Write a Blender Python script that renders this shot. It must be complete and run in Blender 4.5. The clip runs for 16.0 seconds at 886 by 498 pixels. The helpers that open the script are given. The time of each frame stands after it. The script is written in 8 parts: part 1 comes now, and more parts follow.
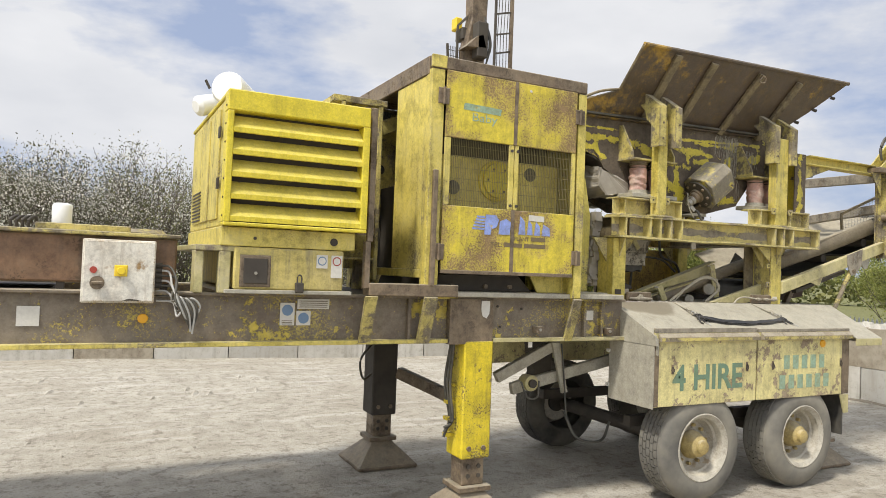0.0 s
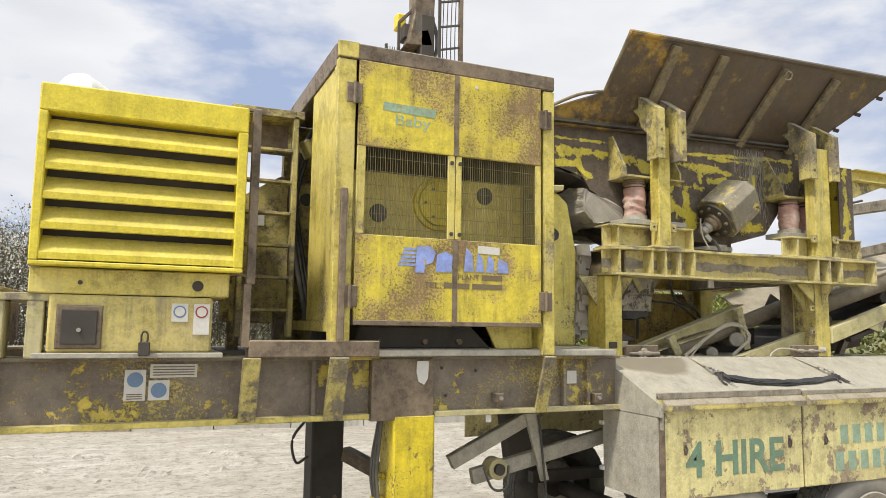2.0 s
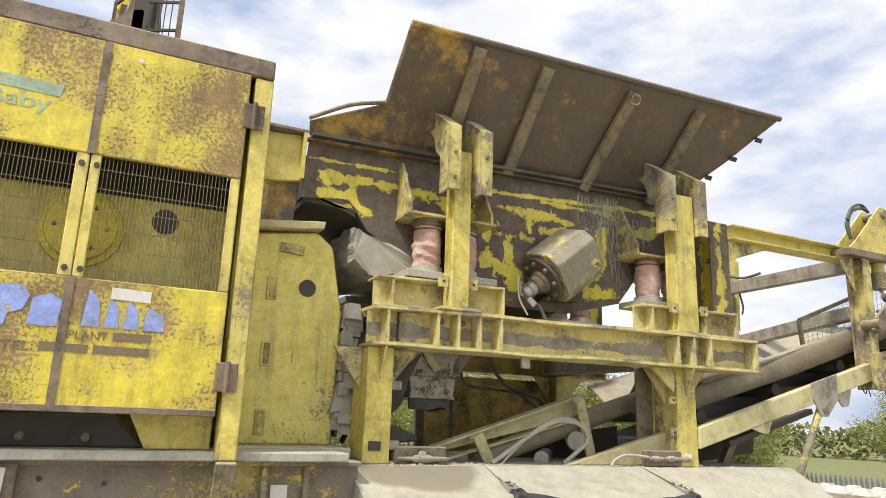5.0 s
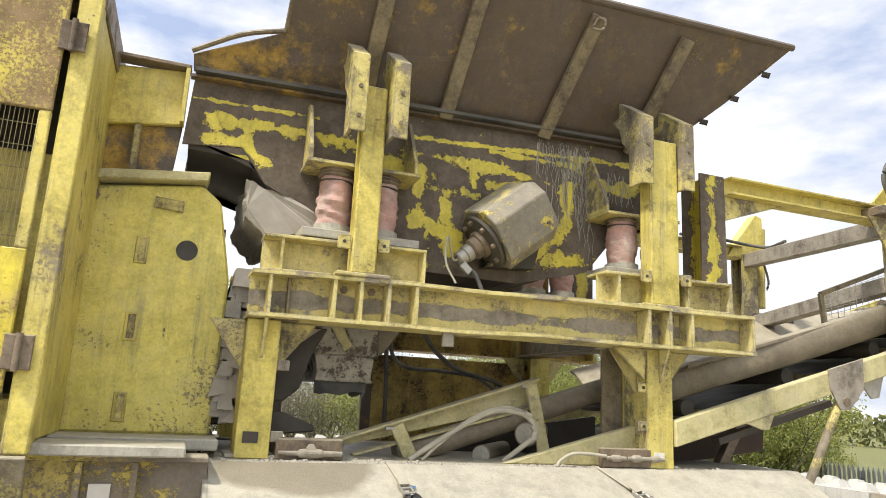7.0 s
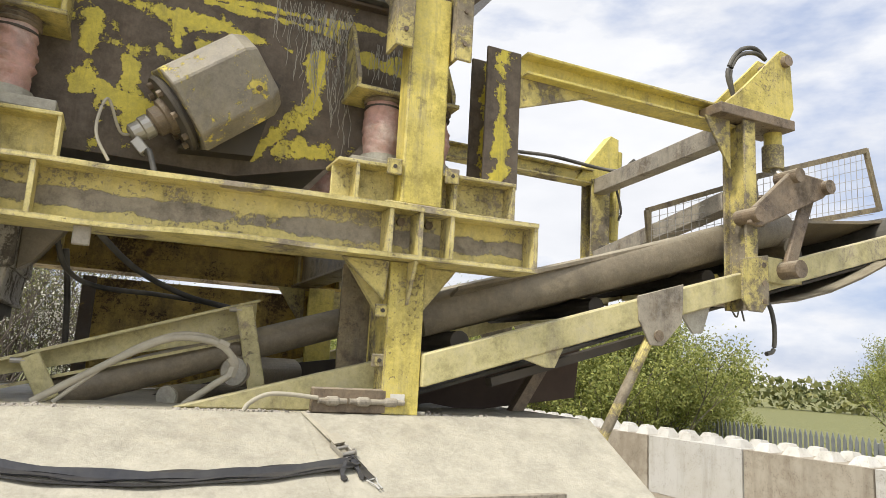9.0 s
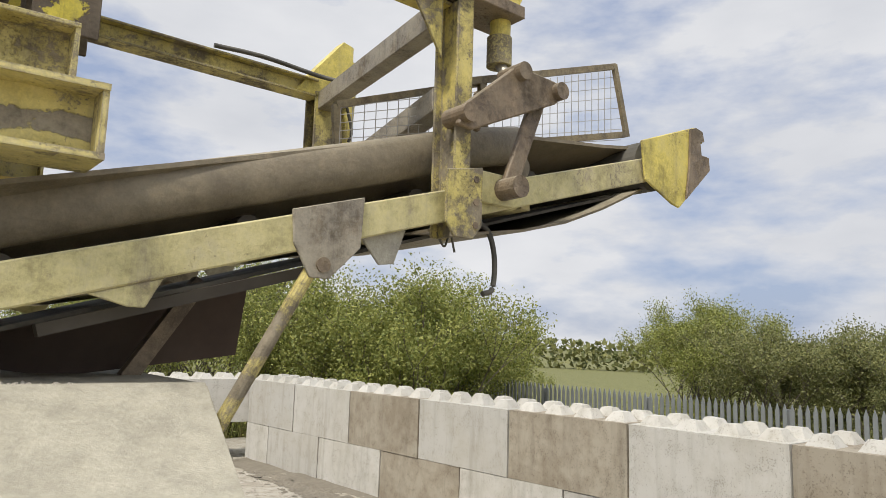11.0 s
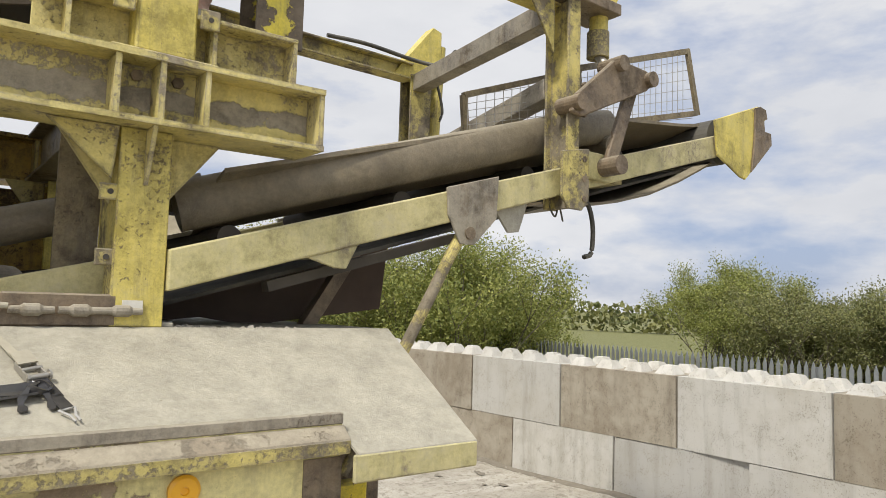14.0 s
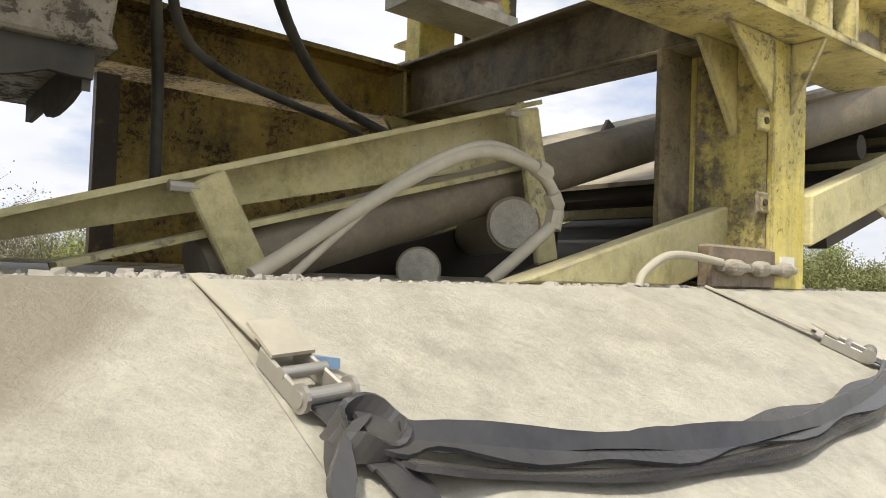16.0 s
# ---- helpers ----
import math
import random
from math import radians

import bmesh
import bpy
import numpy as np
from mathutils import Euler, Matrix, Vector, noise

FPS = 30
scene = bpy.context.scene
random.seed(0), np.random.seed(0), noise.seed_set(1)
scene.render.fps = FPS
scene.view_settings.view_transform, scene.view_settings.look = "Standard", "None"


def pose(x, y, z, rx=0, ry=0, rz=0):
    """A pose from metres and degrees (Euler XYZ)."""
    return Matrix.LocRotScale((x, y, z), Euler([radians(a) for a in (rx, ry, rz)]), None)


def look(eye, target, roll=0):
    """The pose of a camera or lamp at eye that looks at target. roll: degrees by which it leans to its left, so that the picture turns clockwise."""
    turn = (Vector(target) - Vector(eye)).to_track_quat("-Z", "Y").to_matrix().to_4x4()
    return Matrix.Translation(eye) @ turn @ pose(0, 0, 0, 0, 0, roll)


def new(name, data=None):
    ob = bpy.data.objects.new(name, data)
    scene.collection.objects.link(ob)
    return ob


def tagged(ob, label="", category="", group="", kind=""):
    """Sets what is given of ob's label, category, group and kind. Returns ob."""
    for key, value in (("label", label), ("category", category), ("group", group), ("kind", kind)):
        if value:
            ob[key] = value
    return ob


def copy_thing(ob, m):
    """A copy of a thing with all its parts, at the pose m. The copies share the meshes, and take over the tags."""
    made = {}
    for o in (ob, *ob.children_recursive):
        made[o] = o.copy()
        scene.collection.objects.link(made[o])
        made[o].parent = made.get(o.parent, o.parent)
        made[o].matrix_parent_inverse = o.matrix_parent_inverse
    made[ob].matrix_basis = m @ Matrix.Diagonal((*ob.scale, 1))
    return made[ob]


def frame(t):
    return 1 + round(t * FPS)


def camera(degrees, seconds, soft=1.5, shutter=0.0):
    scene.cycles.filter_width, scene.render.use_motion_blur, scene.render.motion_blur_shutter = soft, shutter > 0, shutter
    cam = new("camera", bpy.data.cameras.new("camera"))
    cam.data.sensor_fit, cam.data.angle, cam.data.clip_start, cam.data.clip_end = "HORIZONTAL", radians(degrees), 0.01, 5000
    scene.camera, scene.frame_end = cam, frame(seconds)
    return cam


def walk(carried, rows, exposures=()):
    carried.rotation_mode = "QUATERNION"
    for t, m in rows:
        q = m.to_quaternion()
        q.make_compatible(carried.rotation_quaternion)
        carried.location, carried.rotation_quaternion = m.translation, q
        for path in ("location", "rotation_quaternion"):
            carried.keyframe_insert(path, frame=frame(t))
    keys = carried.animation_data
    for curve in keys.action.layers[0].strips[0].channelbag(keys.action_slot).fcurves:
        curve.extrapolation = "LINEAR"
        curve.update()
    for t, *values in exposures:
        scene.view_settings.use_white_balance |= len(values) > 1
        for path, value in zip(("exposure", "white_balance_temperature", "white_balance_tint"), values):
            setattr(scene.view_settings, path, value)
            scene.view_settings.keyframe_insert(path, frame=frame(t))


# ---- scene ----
cam = camera(64.9, 16.0, 0.75)
PATH = [
    (0, (0.859, 0.99, 2.142), (1.757, 2.777, 2.195), 2.2),
    (0.5, (1.223, 1.192, 2.139), (2.086, 2.994, 2.223), 1.9),
    (1, (1.518, 1.414, 2.132), (2.359, 3.224, 2.261), 1.4),
    (1.5, (1.824, 1.69, 2.144), (2.637, 3.51, 2.312), 1.0),
    (2, (2.224, 1.935, 2.1), (3.001, 3.765, 2.318), 0.8),
    (2.5, (2.574, 2.158, 2.143), (3.324, 3.993, 2.408), 0.8),
    (3, (2.848, 2.421, 2.125), (3.592, 4.249, 2.45), 0.7),
    (3.5, (3.139, 2.57, 2.135), (3.902, 4.38, 2.511), 0.9),
    (4, (3.552, 2.61, 2.133), (4.353, 4.394, 2.557), 1.0),
    (4.5, (3.888, 2.668, 2.132), (4.717, 4.432, 2.58), 1.4),
    (5, (4.23, 2.743, 2.114), (5.062, 4.498, 2.592), 2.0),
    (5.2, (4.364, 2.739, 2.126), (5.18, 4.502, 2.603), 2.3),
    (7.5, (5.557, 3.235, 2.173), (6.21, 5.079, 2.586), 2.9),
    (8, (5.871, 3.385, 2.117), (6.562, 5.22, 2.51), 2.5),
    (8.5, (6.287, 3.547, 2.02), (7.032, 5.369, 2.374), 2.7),
    (9, (6.712, 3.597, 2.072), (7.528, 5.392, 2.409), 3.1),
    (9.2, (6.908, 3.607, 2.059), (7.756, 5.385, 2.407), 3.2),
    (11.3, (7.943, 4.123, 1.991), (9.285, 5.592, 2.202), 0.9),
    (11.5, (7.943, 4.079, 1.933), (9.349, 5.496, 2.058), 0.6),
    (12, (7.901, 4.073, 1.926), (9.434, 5.352, 1.813), -0.3),
    (12.5, (7.749, 4.014, 1.88), (9.329, 5.232, 1.734), 0.1),
    (13, (7.565, 3.976, 1.949), (9.11, 5.246, 1.931), 0.6),
    (13.5, (7.385, 3.908, 1.977), (8.797, 5.32, 2.095), 0.8),
    (14, (7.21, 3.997, 1.963), (8.431, 5.572, 2.129), 1.7),
    (14.5, (6.811, 4.222, 1.91), (7.834, 5.935, 2.039), 3.6),
    (15, (6.434, 4.524, 1.948), (7.338, 6.309, 1.945), 4.4),
    (15.5, (6.18, 5.022, 1.878), (7.148, 6.772, 1.879), 3.5),
    (16, (5.964, 5.553, 1.89), (7.242, 7.091, 1.951), 2.0),
]
walk(cam, [(t, look(eye, target, roll)) for t, eye, target, roll in PATH], [(0.0, 0.2, 6500, 10), (2.0, 0.3, 6500, 10), (4.5, 0.48, 6500, 10), (7.5, 0.62, 6500, 10), (9.0, 0.46, 6500, 10), (11.5, 0.08, 6500, 10), (12.5, 0.2, 6500, 10), (14.0, 0.14, 6500, 10), (15.0, 0.33, 6500, 10), (16.0, 0.5, 6500, 10)])

# ---- sky, sun, exposure ----
world = bpy.data.worlds.new("sky")
scene.world = world
world.use_nodes = True
wn, wl = world.node_tree.nodes, world.node_tree.links
wn.clear()
sky = wn.new("ShaderNodeTexSky")
sky.sky_type, sky.sun_disc = "NISHITA", False
SUN_EL, SUN_AZ = 56.0, 246.0
sky.sun_elevation, sky.sun_rotation = radians(SUN_EL), radians(SUN_AZ)
sky.air_density, sky.dust_density = 1.0, 2.0
w_co = wn.new("ShaderNodeTexCoord")
w_map = wn.new("ShaderNodeMapping")
w_map.inputs["Scale"].default_value = (1.0, 1.0, 2.6)
w_cl = wn.new("ShaderNodeTexNoise")
w_cl.inputs["Scale"].default_value, w_cl.inputs["Detail"].default_value, w_cl.inputs["Roughness"].default_value = 3.1, 8.0, 0.55
w_ramp = wn.new("ShaderNodeValToRGB")
w_ramp.color_ramp.elements[0].position, w_ramp.color_ramp.elements[1].position = 0.36, 0.51
w_tone = wn.new("ShaderNodeTexNoise")
w_tone.inputs["Scale"].default_value, w_tone.inputs["Detail"].default_value = 5.0, 6.0
w_white = wn.new("ShaderNodeMix")
w_white.data_type = "RGBA"
w_white.inputs["A"].default_value, w_white.inputs["B"].default_value = (5.7, 5.95, 6.5, 1), (9.0, 9.0, 9.1, 1)
w_blue = wn.new("ShaderNodeMix")
w_blue.data_type, w_blue.inputs["Factor"].default_value = "RGBA", 0.75
w_blue.inputs["B"].default_value = (4.3, 5.1, 7.1, 1)
w_mix = wn.new("ShaderNodeMix")
w_mix.data_type = "RGBA"
w_bg, w_out = wn.new("ShaderNodeBackground"), wn.new("ShaderNodeOutputWorld")
w_bg.inputs["Strength"].default_value = 0.092
wl.new(w_co.outputs["Generated"], w_map.inputs["Vector"])
wl.new(w_map.outputs["Vector"], w_cl.inputs["Vector"])
wl.new(w_map.outputs["Vector"], w_tone.inputs["Vector"])
wl.new(w_cl.outputs["Fac"], w_ramp.inputs["Fac"])
wl.new(w_tone.outputs["Fac"], w_white.inputs["Factor"])
wl.new(sky.outputs["Color"], w_blue.inputs["A"])
wl.new(w_ramp.outputs["Color"], w_mix.inputs["Factor"])
wl.new(w_blue.outputs["Result"], w_mix.inputs["A"])
wl.new(w_white.outputs["Result"], w_mix.inputs["B"])
# thin cloud glows broadly towards the sun
w_dot = wn.new("ShaderNodeVectorMath")
w_dot.operation = "DOT_PRODUCT"
w_dot.inputs[1].default_value = (math.sin(radians(SUN_AZ)) * math.cos(radians(SUN_EL)), math.cos(radians(SUN_AZ)) * math.cos(radians(SUN_EL)), math.sin(radians(SUN_EL)))
w_glow = wn.new("ShaderNodeMapRange")
w_glow.interpolation_type = "SMOOTHSTEP"
w_glow.inputs["From Min"].default_value, w_glow.inputs["From Max"].default_value = 0.1, 1.0
w_glow.inputs["To Min"].default_value, w_glow.inputs["To Max"].default_value = 1.0, 1.8
w_scale = wn.new("ShaderNodeVectorMath")
w_scale.operation = "SCALE"
wl.new(w_co.outputs["Generated"], w_dot.inputs[0])
wl.new(w_dot.outputs["Value"], w_glow.inputs["Value"])
wl.new(w_mix.outputs["Result"], w_scale.inputs[0])
wl.new(w_glow.outputs["Result"], w_scale.inputs["Scale"])
wl.new(w_scale.outputs["Vector"], w_bg.inputs["Color"])
wl.new(w_bg.outputs["Background"], w_out.inputs["Surface"])

sun_data = bpy.data.lights.new("sun", "SUN")
sun_data.energy, sun_data.angle, sun_data.color = 3.3, radians(7.0), (1.0, 0.95, 0.86)
sun = new("sun", sun_data)
sun_from = Vector((math.sin(radians(SUN_AZ)) * math.cos(radians(SUN_EL)), math.cos(radians(SUN_AZ)) * math.cos(radians(SUN_EL)), math.sin(radians(SUN_EL))))
sun.matrix_world = look(sun_from * 40, (0, 0, 0))

# ---- materials ----


def mat_base(name, rough=0.7, metal=0.0):
    m = bpy.data.materials.new(name)
    m.use_nodes = True
    nt = m.node_tree
    b = nt.nodes["Principled BSDF"]
    b.inputs["Roughness"].default_value, b.inputs["Metallic"].default_value = rough, metal
    return m, nt.nodes, nt.links, b


def noise_node(n, l, src, scale, detail=5.0, rough=0.6, stretch=None):
    t = n.new("ShaderNodeTexNoise")
    t.inputs["Scale"].default_value, t.inputs["Detail"].default_value, t.inputs["Roughness"].default_value = scale, detail, rough
    if stretch:
        mp = n.new("ShaderNodeMapping")
        mp.inputs["Scale"].default_value = stretch
        l.new(src, mp.inputs["Vector"])
        src = mp.outputs["Vector"]
    l.new(src, t.inputs["Vector"])
    return t.outputs["Fac"]


def ramp_node(n, l, src, a, b):
    r = n.new("ShaderNodeMapRange")
    r.inputs["From Min"].default_value, r.inputs["From Max"].default_value = a, b
    l.new(src, r.inputs["Value"])
    return r.outputs["Result"]


def math_node(n, l, op, a, b):
    r = n.new("ShaderNodeMath")
    r.operation = op
    for i, v in enumerate((a, b)):
        if isinstance(v, (int, float)):
            r.inputs[i].default_value = v
        else:
            l.new(v, r.inputs[i])
    return r.outputs["Value"]


def mix_node(n, l, fac, a, b):
    r = n.new("ShaderNodeMix")
    r.data_type = "RGBA"
    for key, v in (("Factor", fac), ("A", a), ("B", b)):
        if isinstance(v, (int, float)):
            r.inputs[key].default_value = v
        elif isinstance(v, tuple):
            r.inputs[key].default_value = (*v, 1) if len(v) == 3 else v
        else:
            l.new(v, r.inputs[key])
    return r.outputs["Result"]


def bump_node(n, l, b, height, strength, dist=0.01):
    bp = n.new("ShaderNodeBump")
    bp.inputs["Strength"].default_value, bp.inputs["Distance"].default_value = strength, dist
    l.new(height, bp.inputs["Height"])
    l.new(bp.outputs["Normal"], b.inputs["Normal"])


DUST = (0.48, 0.435, 0.325)


def worn(name, paint, under, wear=0.35, specks=0.3, dust=0.35, streak=0.25, rough=0.55, patch=2.2, dust_top=0.5, edge=0.06, fade=None, grime=0.4, haze=0.0, band=None, rim=0.0, relief=0.0, along=None, held=(), blotch=None):
    """Paint worn through to the metal in patches, specks and along edges, with rust haze, grime, runs and settled stone dust.
    band: (height, half width, amount), a strip where the paint wore more (or, below zero, held on). along: (x0, x1, amount), wear growing that way."""
    m, n, l, b = mat_base(name, rough)
    geo = n.new("ShaderNodeNewGeometry")
    pos = geo.outputs["Position"]
    big = noise_node(n, l, pos, patch, 12.0, 0.72)
    soft = noise_node(n, l, pos, patch * 0.7 + 0.3, 3.0, 0.55)
    mid = noise_node(n, l, pos, 9.0, 10.0, 0.78)
    fine = noise_node(n, l, pos, 62.0, 6.0, 0.75)
    mott = noise_node(n, l, pos, patch * 1.7 + 1.3, 13.0, 0.82)
    run = noise_node(n, l, pos, 1.0, 8.0, 0.75, (15.0, 15.0, 1.0))
    tone = mix_node(n, l, ramp_node(n, l, math_node(n, l, "ADD", math_node(n, l, "MULTIPLY", mid, 0.6), math_node(n, l, "MULTIPLY", fine, 0.4)), 0.38, 0.60), tuple(c * 0.68 for c in paint), fade or tuple(min(1, c * 1.14) for c in paint))
    # worn patches with ragged edges
    h = math_node(n, l, "ADD", math_node(n, l, "MULTIPLY", big, 0.62), math_node(n, l, "MULTIPLY", mid, 0.38))
    if band:
        sx = n.new("ShaderNodeSeparateXYZ")
        l.new(pos, sx.inputs["Vector"])
        away = math_node(n, l, "ABSOLUTE", math_node(n, l, "SUBTRACT", sx.outputs["Z"], band[0]), 0.0)
        near = n.new("ShaderNodeMapRange")
        near.inputs["From Min"].default_value, near.inputs["From Max"].default_value = band[1] * 0.55, band[1] * 1.45
        near.inputs["To Min"].default_value, near.inputs["To Max"].default_value = band[2], 0.0
        l.new(away, near.inputs["Value"])
        h = math_node(n, l, "ADD", h, near.outputs["Result"])
    if along:
        ax = n.new("ShaderNodeSeparateXYZ")
        l.new(pos, ax.inputs["Vector"])
        h = math_node(n, l, "ADD", h, math_node(n, l, "MULTIPLY", ramp_node(n, l, ax.outputs["X"], along[0], along[1]), along[2]))
    if held:
        xz = n.new("ShaderNodeVectorMath")
        xz.operation, xz.inputs[1].default_value = "MULTIPLY", (1, 0, 1)
        l.new(pos, xz.inputs[0])
        keep = 0.0
        for x0, z0, x1, z1, w in held:
            a, d = Vector((x0, 0, z0)), Vector((x1 - x0, 0, z1 - z0))
            v = n.new("ShaderNodeVectorMath")
            v.operation, v.inputs[1].default_value = "SUBTRACT", a
            l.new(xz.outputs["Vector"], v.inputs[0])
            t = n.new("ShaderNodeVectorMath")
            t.operation, t.inputs[1].default_value = "DOT_PRODUCT", d / d.length_squared
            l.new(v.outputs["Vector"], t.inputs[0])
            t1 = n.new("ShaderNodeClamp")
            l.new(t.outputs["Value"], t1.inputs["Value"])
            along_d = n.new("ShaderNodeVectorMath")
            along_d.operation, along_d.inputs[0].default_value = "SCALE", d
            l.new(t1.outputs["Result"], along_d.inputs["Scale"])
            off = n.new("ShaderNodeVectorMath")
            off.operation = "DISTANCE"
            l.new(v.outputs["Vector"], off.inputs[0])
            l.new(along_d.outputs["Vector"], off.inputs[1])
            keep = math_node(n, l, "MAXIMUM", keep, ramp_node(n, l, off.outputs["Value"], w * 2.4, w * 0.1))
        h = math_node(n, l, "SUBTRACT", math_node(n, l, "ADD", h, 0.05), math_node(n, l, "MULTIPLY", keep, 0.165))
    if rim:
        bev = n.new("ShaderNodeBevel")
        bev.samples = 3
        bev.inputs["Radius"].default_value = 0.014
        dt = n.new("ShaderNodeVectorMath")
        dt.operation = "DOT_PRODUCT"
        l.new(bev.outputs["Normal"], dt.inputs[0])
        l.new(geo.outputs["True Normal"], dt.inputs[1])
        h = math_node(n, l, "ADD", h, math_node(n, l, "MULTIPLY", ramp_node(n, l, dt.outputs["Value"], 0.995, 0.9), rim))
    cut = 0.5 + 0.075 * (1.55 - 2.8 * wear)
    worn_f = ramp_node(n, l, h, cut, cut + edge * 0.6)
    # specks gather where the paint is thin
    sp = math_node(n, l, "ADD", math_node(n, l, "MULTIPLY", fine, 0.55), math_node(n, l, "MULTIPLY", soft, 0.45))
    sp = ramp_node(n, l, sp, 0.68 - 0.2 * specks, 0.72 - 0.2 * specks)
    worn_f = math_node(n, l, "MAXIMUM", worn_f, math_node(n, l, "MULTIPLY", sp, 0.9))
    under_c = mix_node(n, l, ramp_node(n, l, mid, 0.32, 0.68), tuple(c * 0.42 for c in under), tuple(c * 1.5 for c in under))
    if haze:
        hz = math_node(n, l, "MULTIPLY", ramp_node(n, l, math_node(n, l, "ADD", math_node(n, l, "MULTIPLY", soft, 0.6), math_node(n, l, "MULTIPLY", mid, 0.4)), 0.47, 0.62), haze)
        tone = mix_node(n, l, hz, tone, tuple(c * 1.35 for c in under))
    col = mix_node(n, l, worn_f, tone, under_c)
    # grime and broken runs
    gf = math_node(n, l, "MULTIPLY", ramp_node(n, l, mott, 0.47, 0.60), min(1.0, grime * 1.25))
    col = mix_node(n, l, gf, col, tuple(0.42 * c + 0.015 for c in under))
    rf = math_node(n, l, "MULTIPLY", math_node(n, l, "MULTIPLY", ramp_node(n, l, run, 0.5, 0.66), ramp_node(n, l, big, 0.35, 0.6)), min(0.9, streak * 1.7))
    col = mix_node(n, l, rf, col, tuple(c * 0.6 for c in under))
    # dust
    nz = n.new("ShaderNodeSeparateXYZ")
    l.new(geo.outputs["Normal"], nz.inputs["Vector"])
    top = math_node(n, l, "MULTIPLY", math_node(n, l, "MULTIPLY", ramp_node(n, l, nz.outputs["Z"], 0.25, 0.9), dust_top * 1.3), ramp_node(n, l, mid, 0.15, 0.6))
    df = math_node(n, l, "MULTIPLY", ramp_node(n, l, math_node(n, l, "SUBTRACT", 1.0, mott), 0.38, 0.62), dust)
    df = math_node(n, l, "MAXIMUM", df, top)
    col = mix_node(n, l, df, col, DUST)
    # one ragged ellipse of a given colour: centre, radii, colour
    if blotch:
        sv = n.new("ShaderNodeVectorMath")
        sv.operation, sv.inputs[1].default_value = "SUBTRACT", blotch[0]
        l.new(pos, sv.inputs[0])
        sm = n.new("ShaderNodeVectorMath")
        sm.operation, sm.inputs[1].default_value = "DIVIDE", blotch[1]
        l.new(sv.outputs["Vector"], sm.inputs[0])
        sd = n.new("ShaderNodeVectorMath")
        sd.operation = "LENGTH"
        l.new(sm.outputs["Vector"], sd.inputs[0])
        rag = math_node(n, l, "ADD", sd.outputs["Value"], math_node(n, l, "MULTIPLY", math_node(n, l, "SUBTRACT", soft, 0.5), 0.9))
        col = mix_node(n, l, math_node(n, l, "MULTIPLY", ramp_node(n, l, rag, 1.04, 0.86), 0.8), col, blotch[2])
    l.new(col, b.inputs["Base Color"])
    l.new(ramp_node(n, l, math_node(n, l, "ADD", worn_f, df), -0.7, 1.0), b.inputs["Roughness"])
    hgt = math_node(n, l, "SUBTRACT", math_node(n, l, "MULTIPLY", fine, 0.7), math_node(n, l, "MULTIPLY", worn_f, 0.6))
    if relief:
        hgt = math_node(n, l, "ADD", hgt, math_node(n, l, "MULTIPLY", mid, relief))
    bump_node(n, l, b, hgt, 0.75, 0.006)
    return m


def plain(name, col, rough=0.6, metal=0.0, vary=0.25, scale=14.0, bump=0.2, dust=0.0):
    m, n, l, b = mat_base(name, rough, metal)
    pos = n.new("ShaderNodeNewGeometry").outputs["Position"]
    f = noise_node(n, l, pos, scale, 6.0, 0.65)
    g = noise_node(n, l, pos, scale * 0.17, 5.0, 0.6)
    c = mix_node(n, l, f, tuple(x * (1 - vary) for x in col), tuple(min(1.0, x * (1 + vary)) for x in col))
    if dust:
        c = mix_node(n, l, math_node(n, l, "MULTIPLY", ramp_node(n, l, g, 0.3, 0.7), dust), c, DUST)
    l.new(c, b.inputs["Base Color"])
    if bump:
        bump_node(n, l, b, f, bump, 0.006)
    return m


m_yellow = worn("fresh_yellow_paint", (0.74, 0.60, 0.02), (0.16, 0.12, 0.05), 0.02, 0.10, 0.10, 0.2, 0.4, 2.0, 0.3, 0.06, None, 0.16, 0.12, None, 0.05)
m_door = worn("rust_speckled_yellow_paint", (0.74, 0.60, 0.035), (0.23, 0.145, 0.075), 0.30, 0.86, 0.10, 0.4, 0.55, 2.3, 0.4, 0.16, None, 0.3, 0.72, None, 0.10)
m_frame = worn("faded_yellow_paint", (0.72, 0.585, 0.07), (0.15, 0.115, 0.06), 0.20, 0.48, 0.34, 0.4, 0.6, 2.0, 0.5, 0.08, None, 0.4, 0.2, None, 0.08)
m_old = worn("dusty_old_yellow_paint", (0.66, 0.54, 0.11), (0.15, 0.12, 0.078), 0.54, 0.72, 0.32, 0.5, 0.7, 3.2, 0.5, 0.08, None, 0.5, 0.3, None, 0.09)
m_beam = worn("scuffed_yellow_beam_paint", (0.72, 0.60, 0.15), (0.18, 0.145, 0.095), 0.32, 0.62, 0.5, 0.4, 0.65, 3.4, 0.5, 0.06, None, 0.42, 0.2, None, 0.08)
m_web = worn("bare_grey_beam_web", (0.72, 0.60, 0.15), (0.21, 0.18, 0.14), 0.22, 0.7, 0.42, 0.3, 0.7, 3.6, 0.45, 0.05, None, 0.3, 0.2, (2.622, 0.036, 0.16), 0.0)
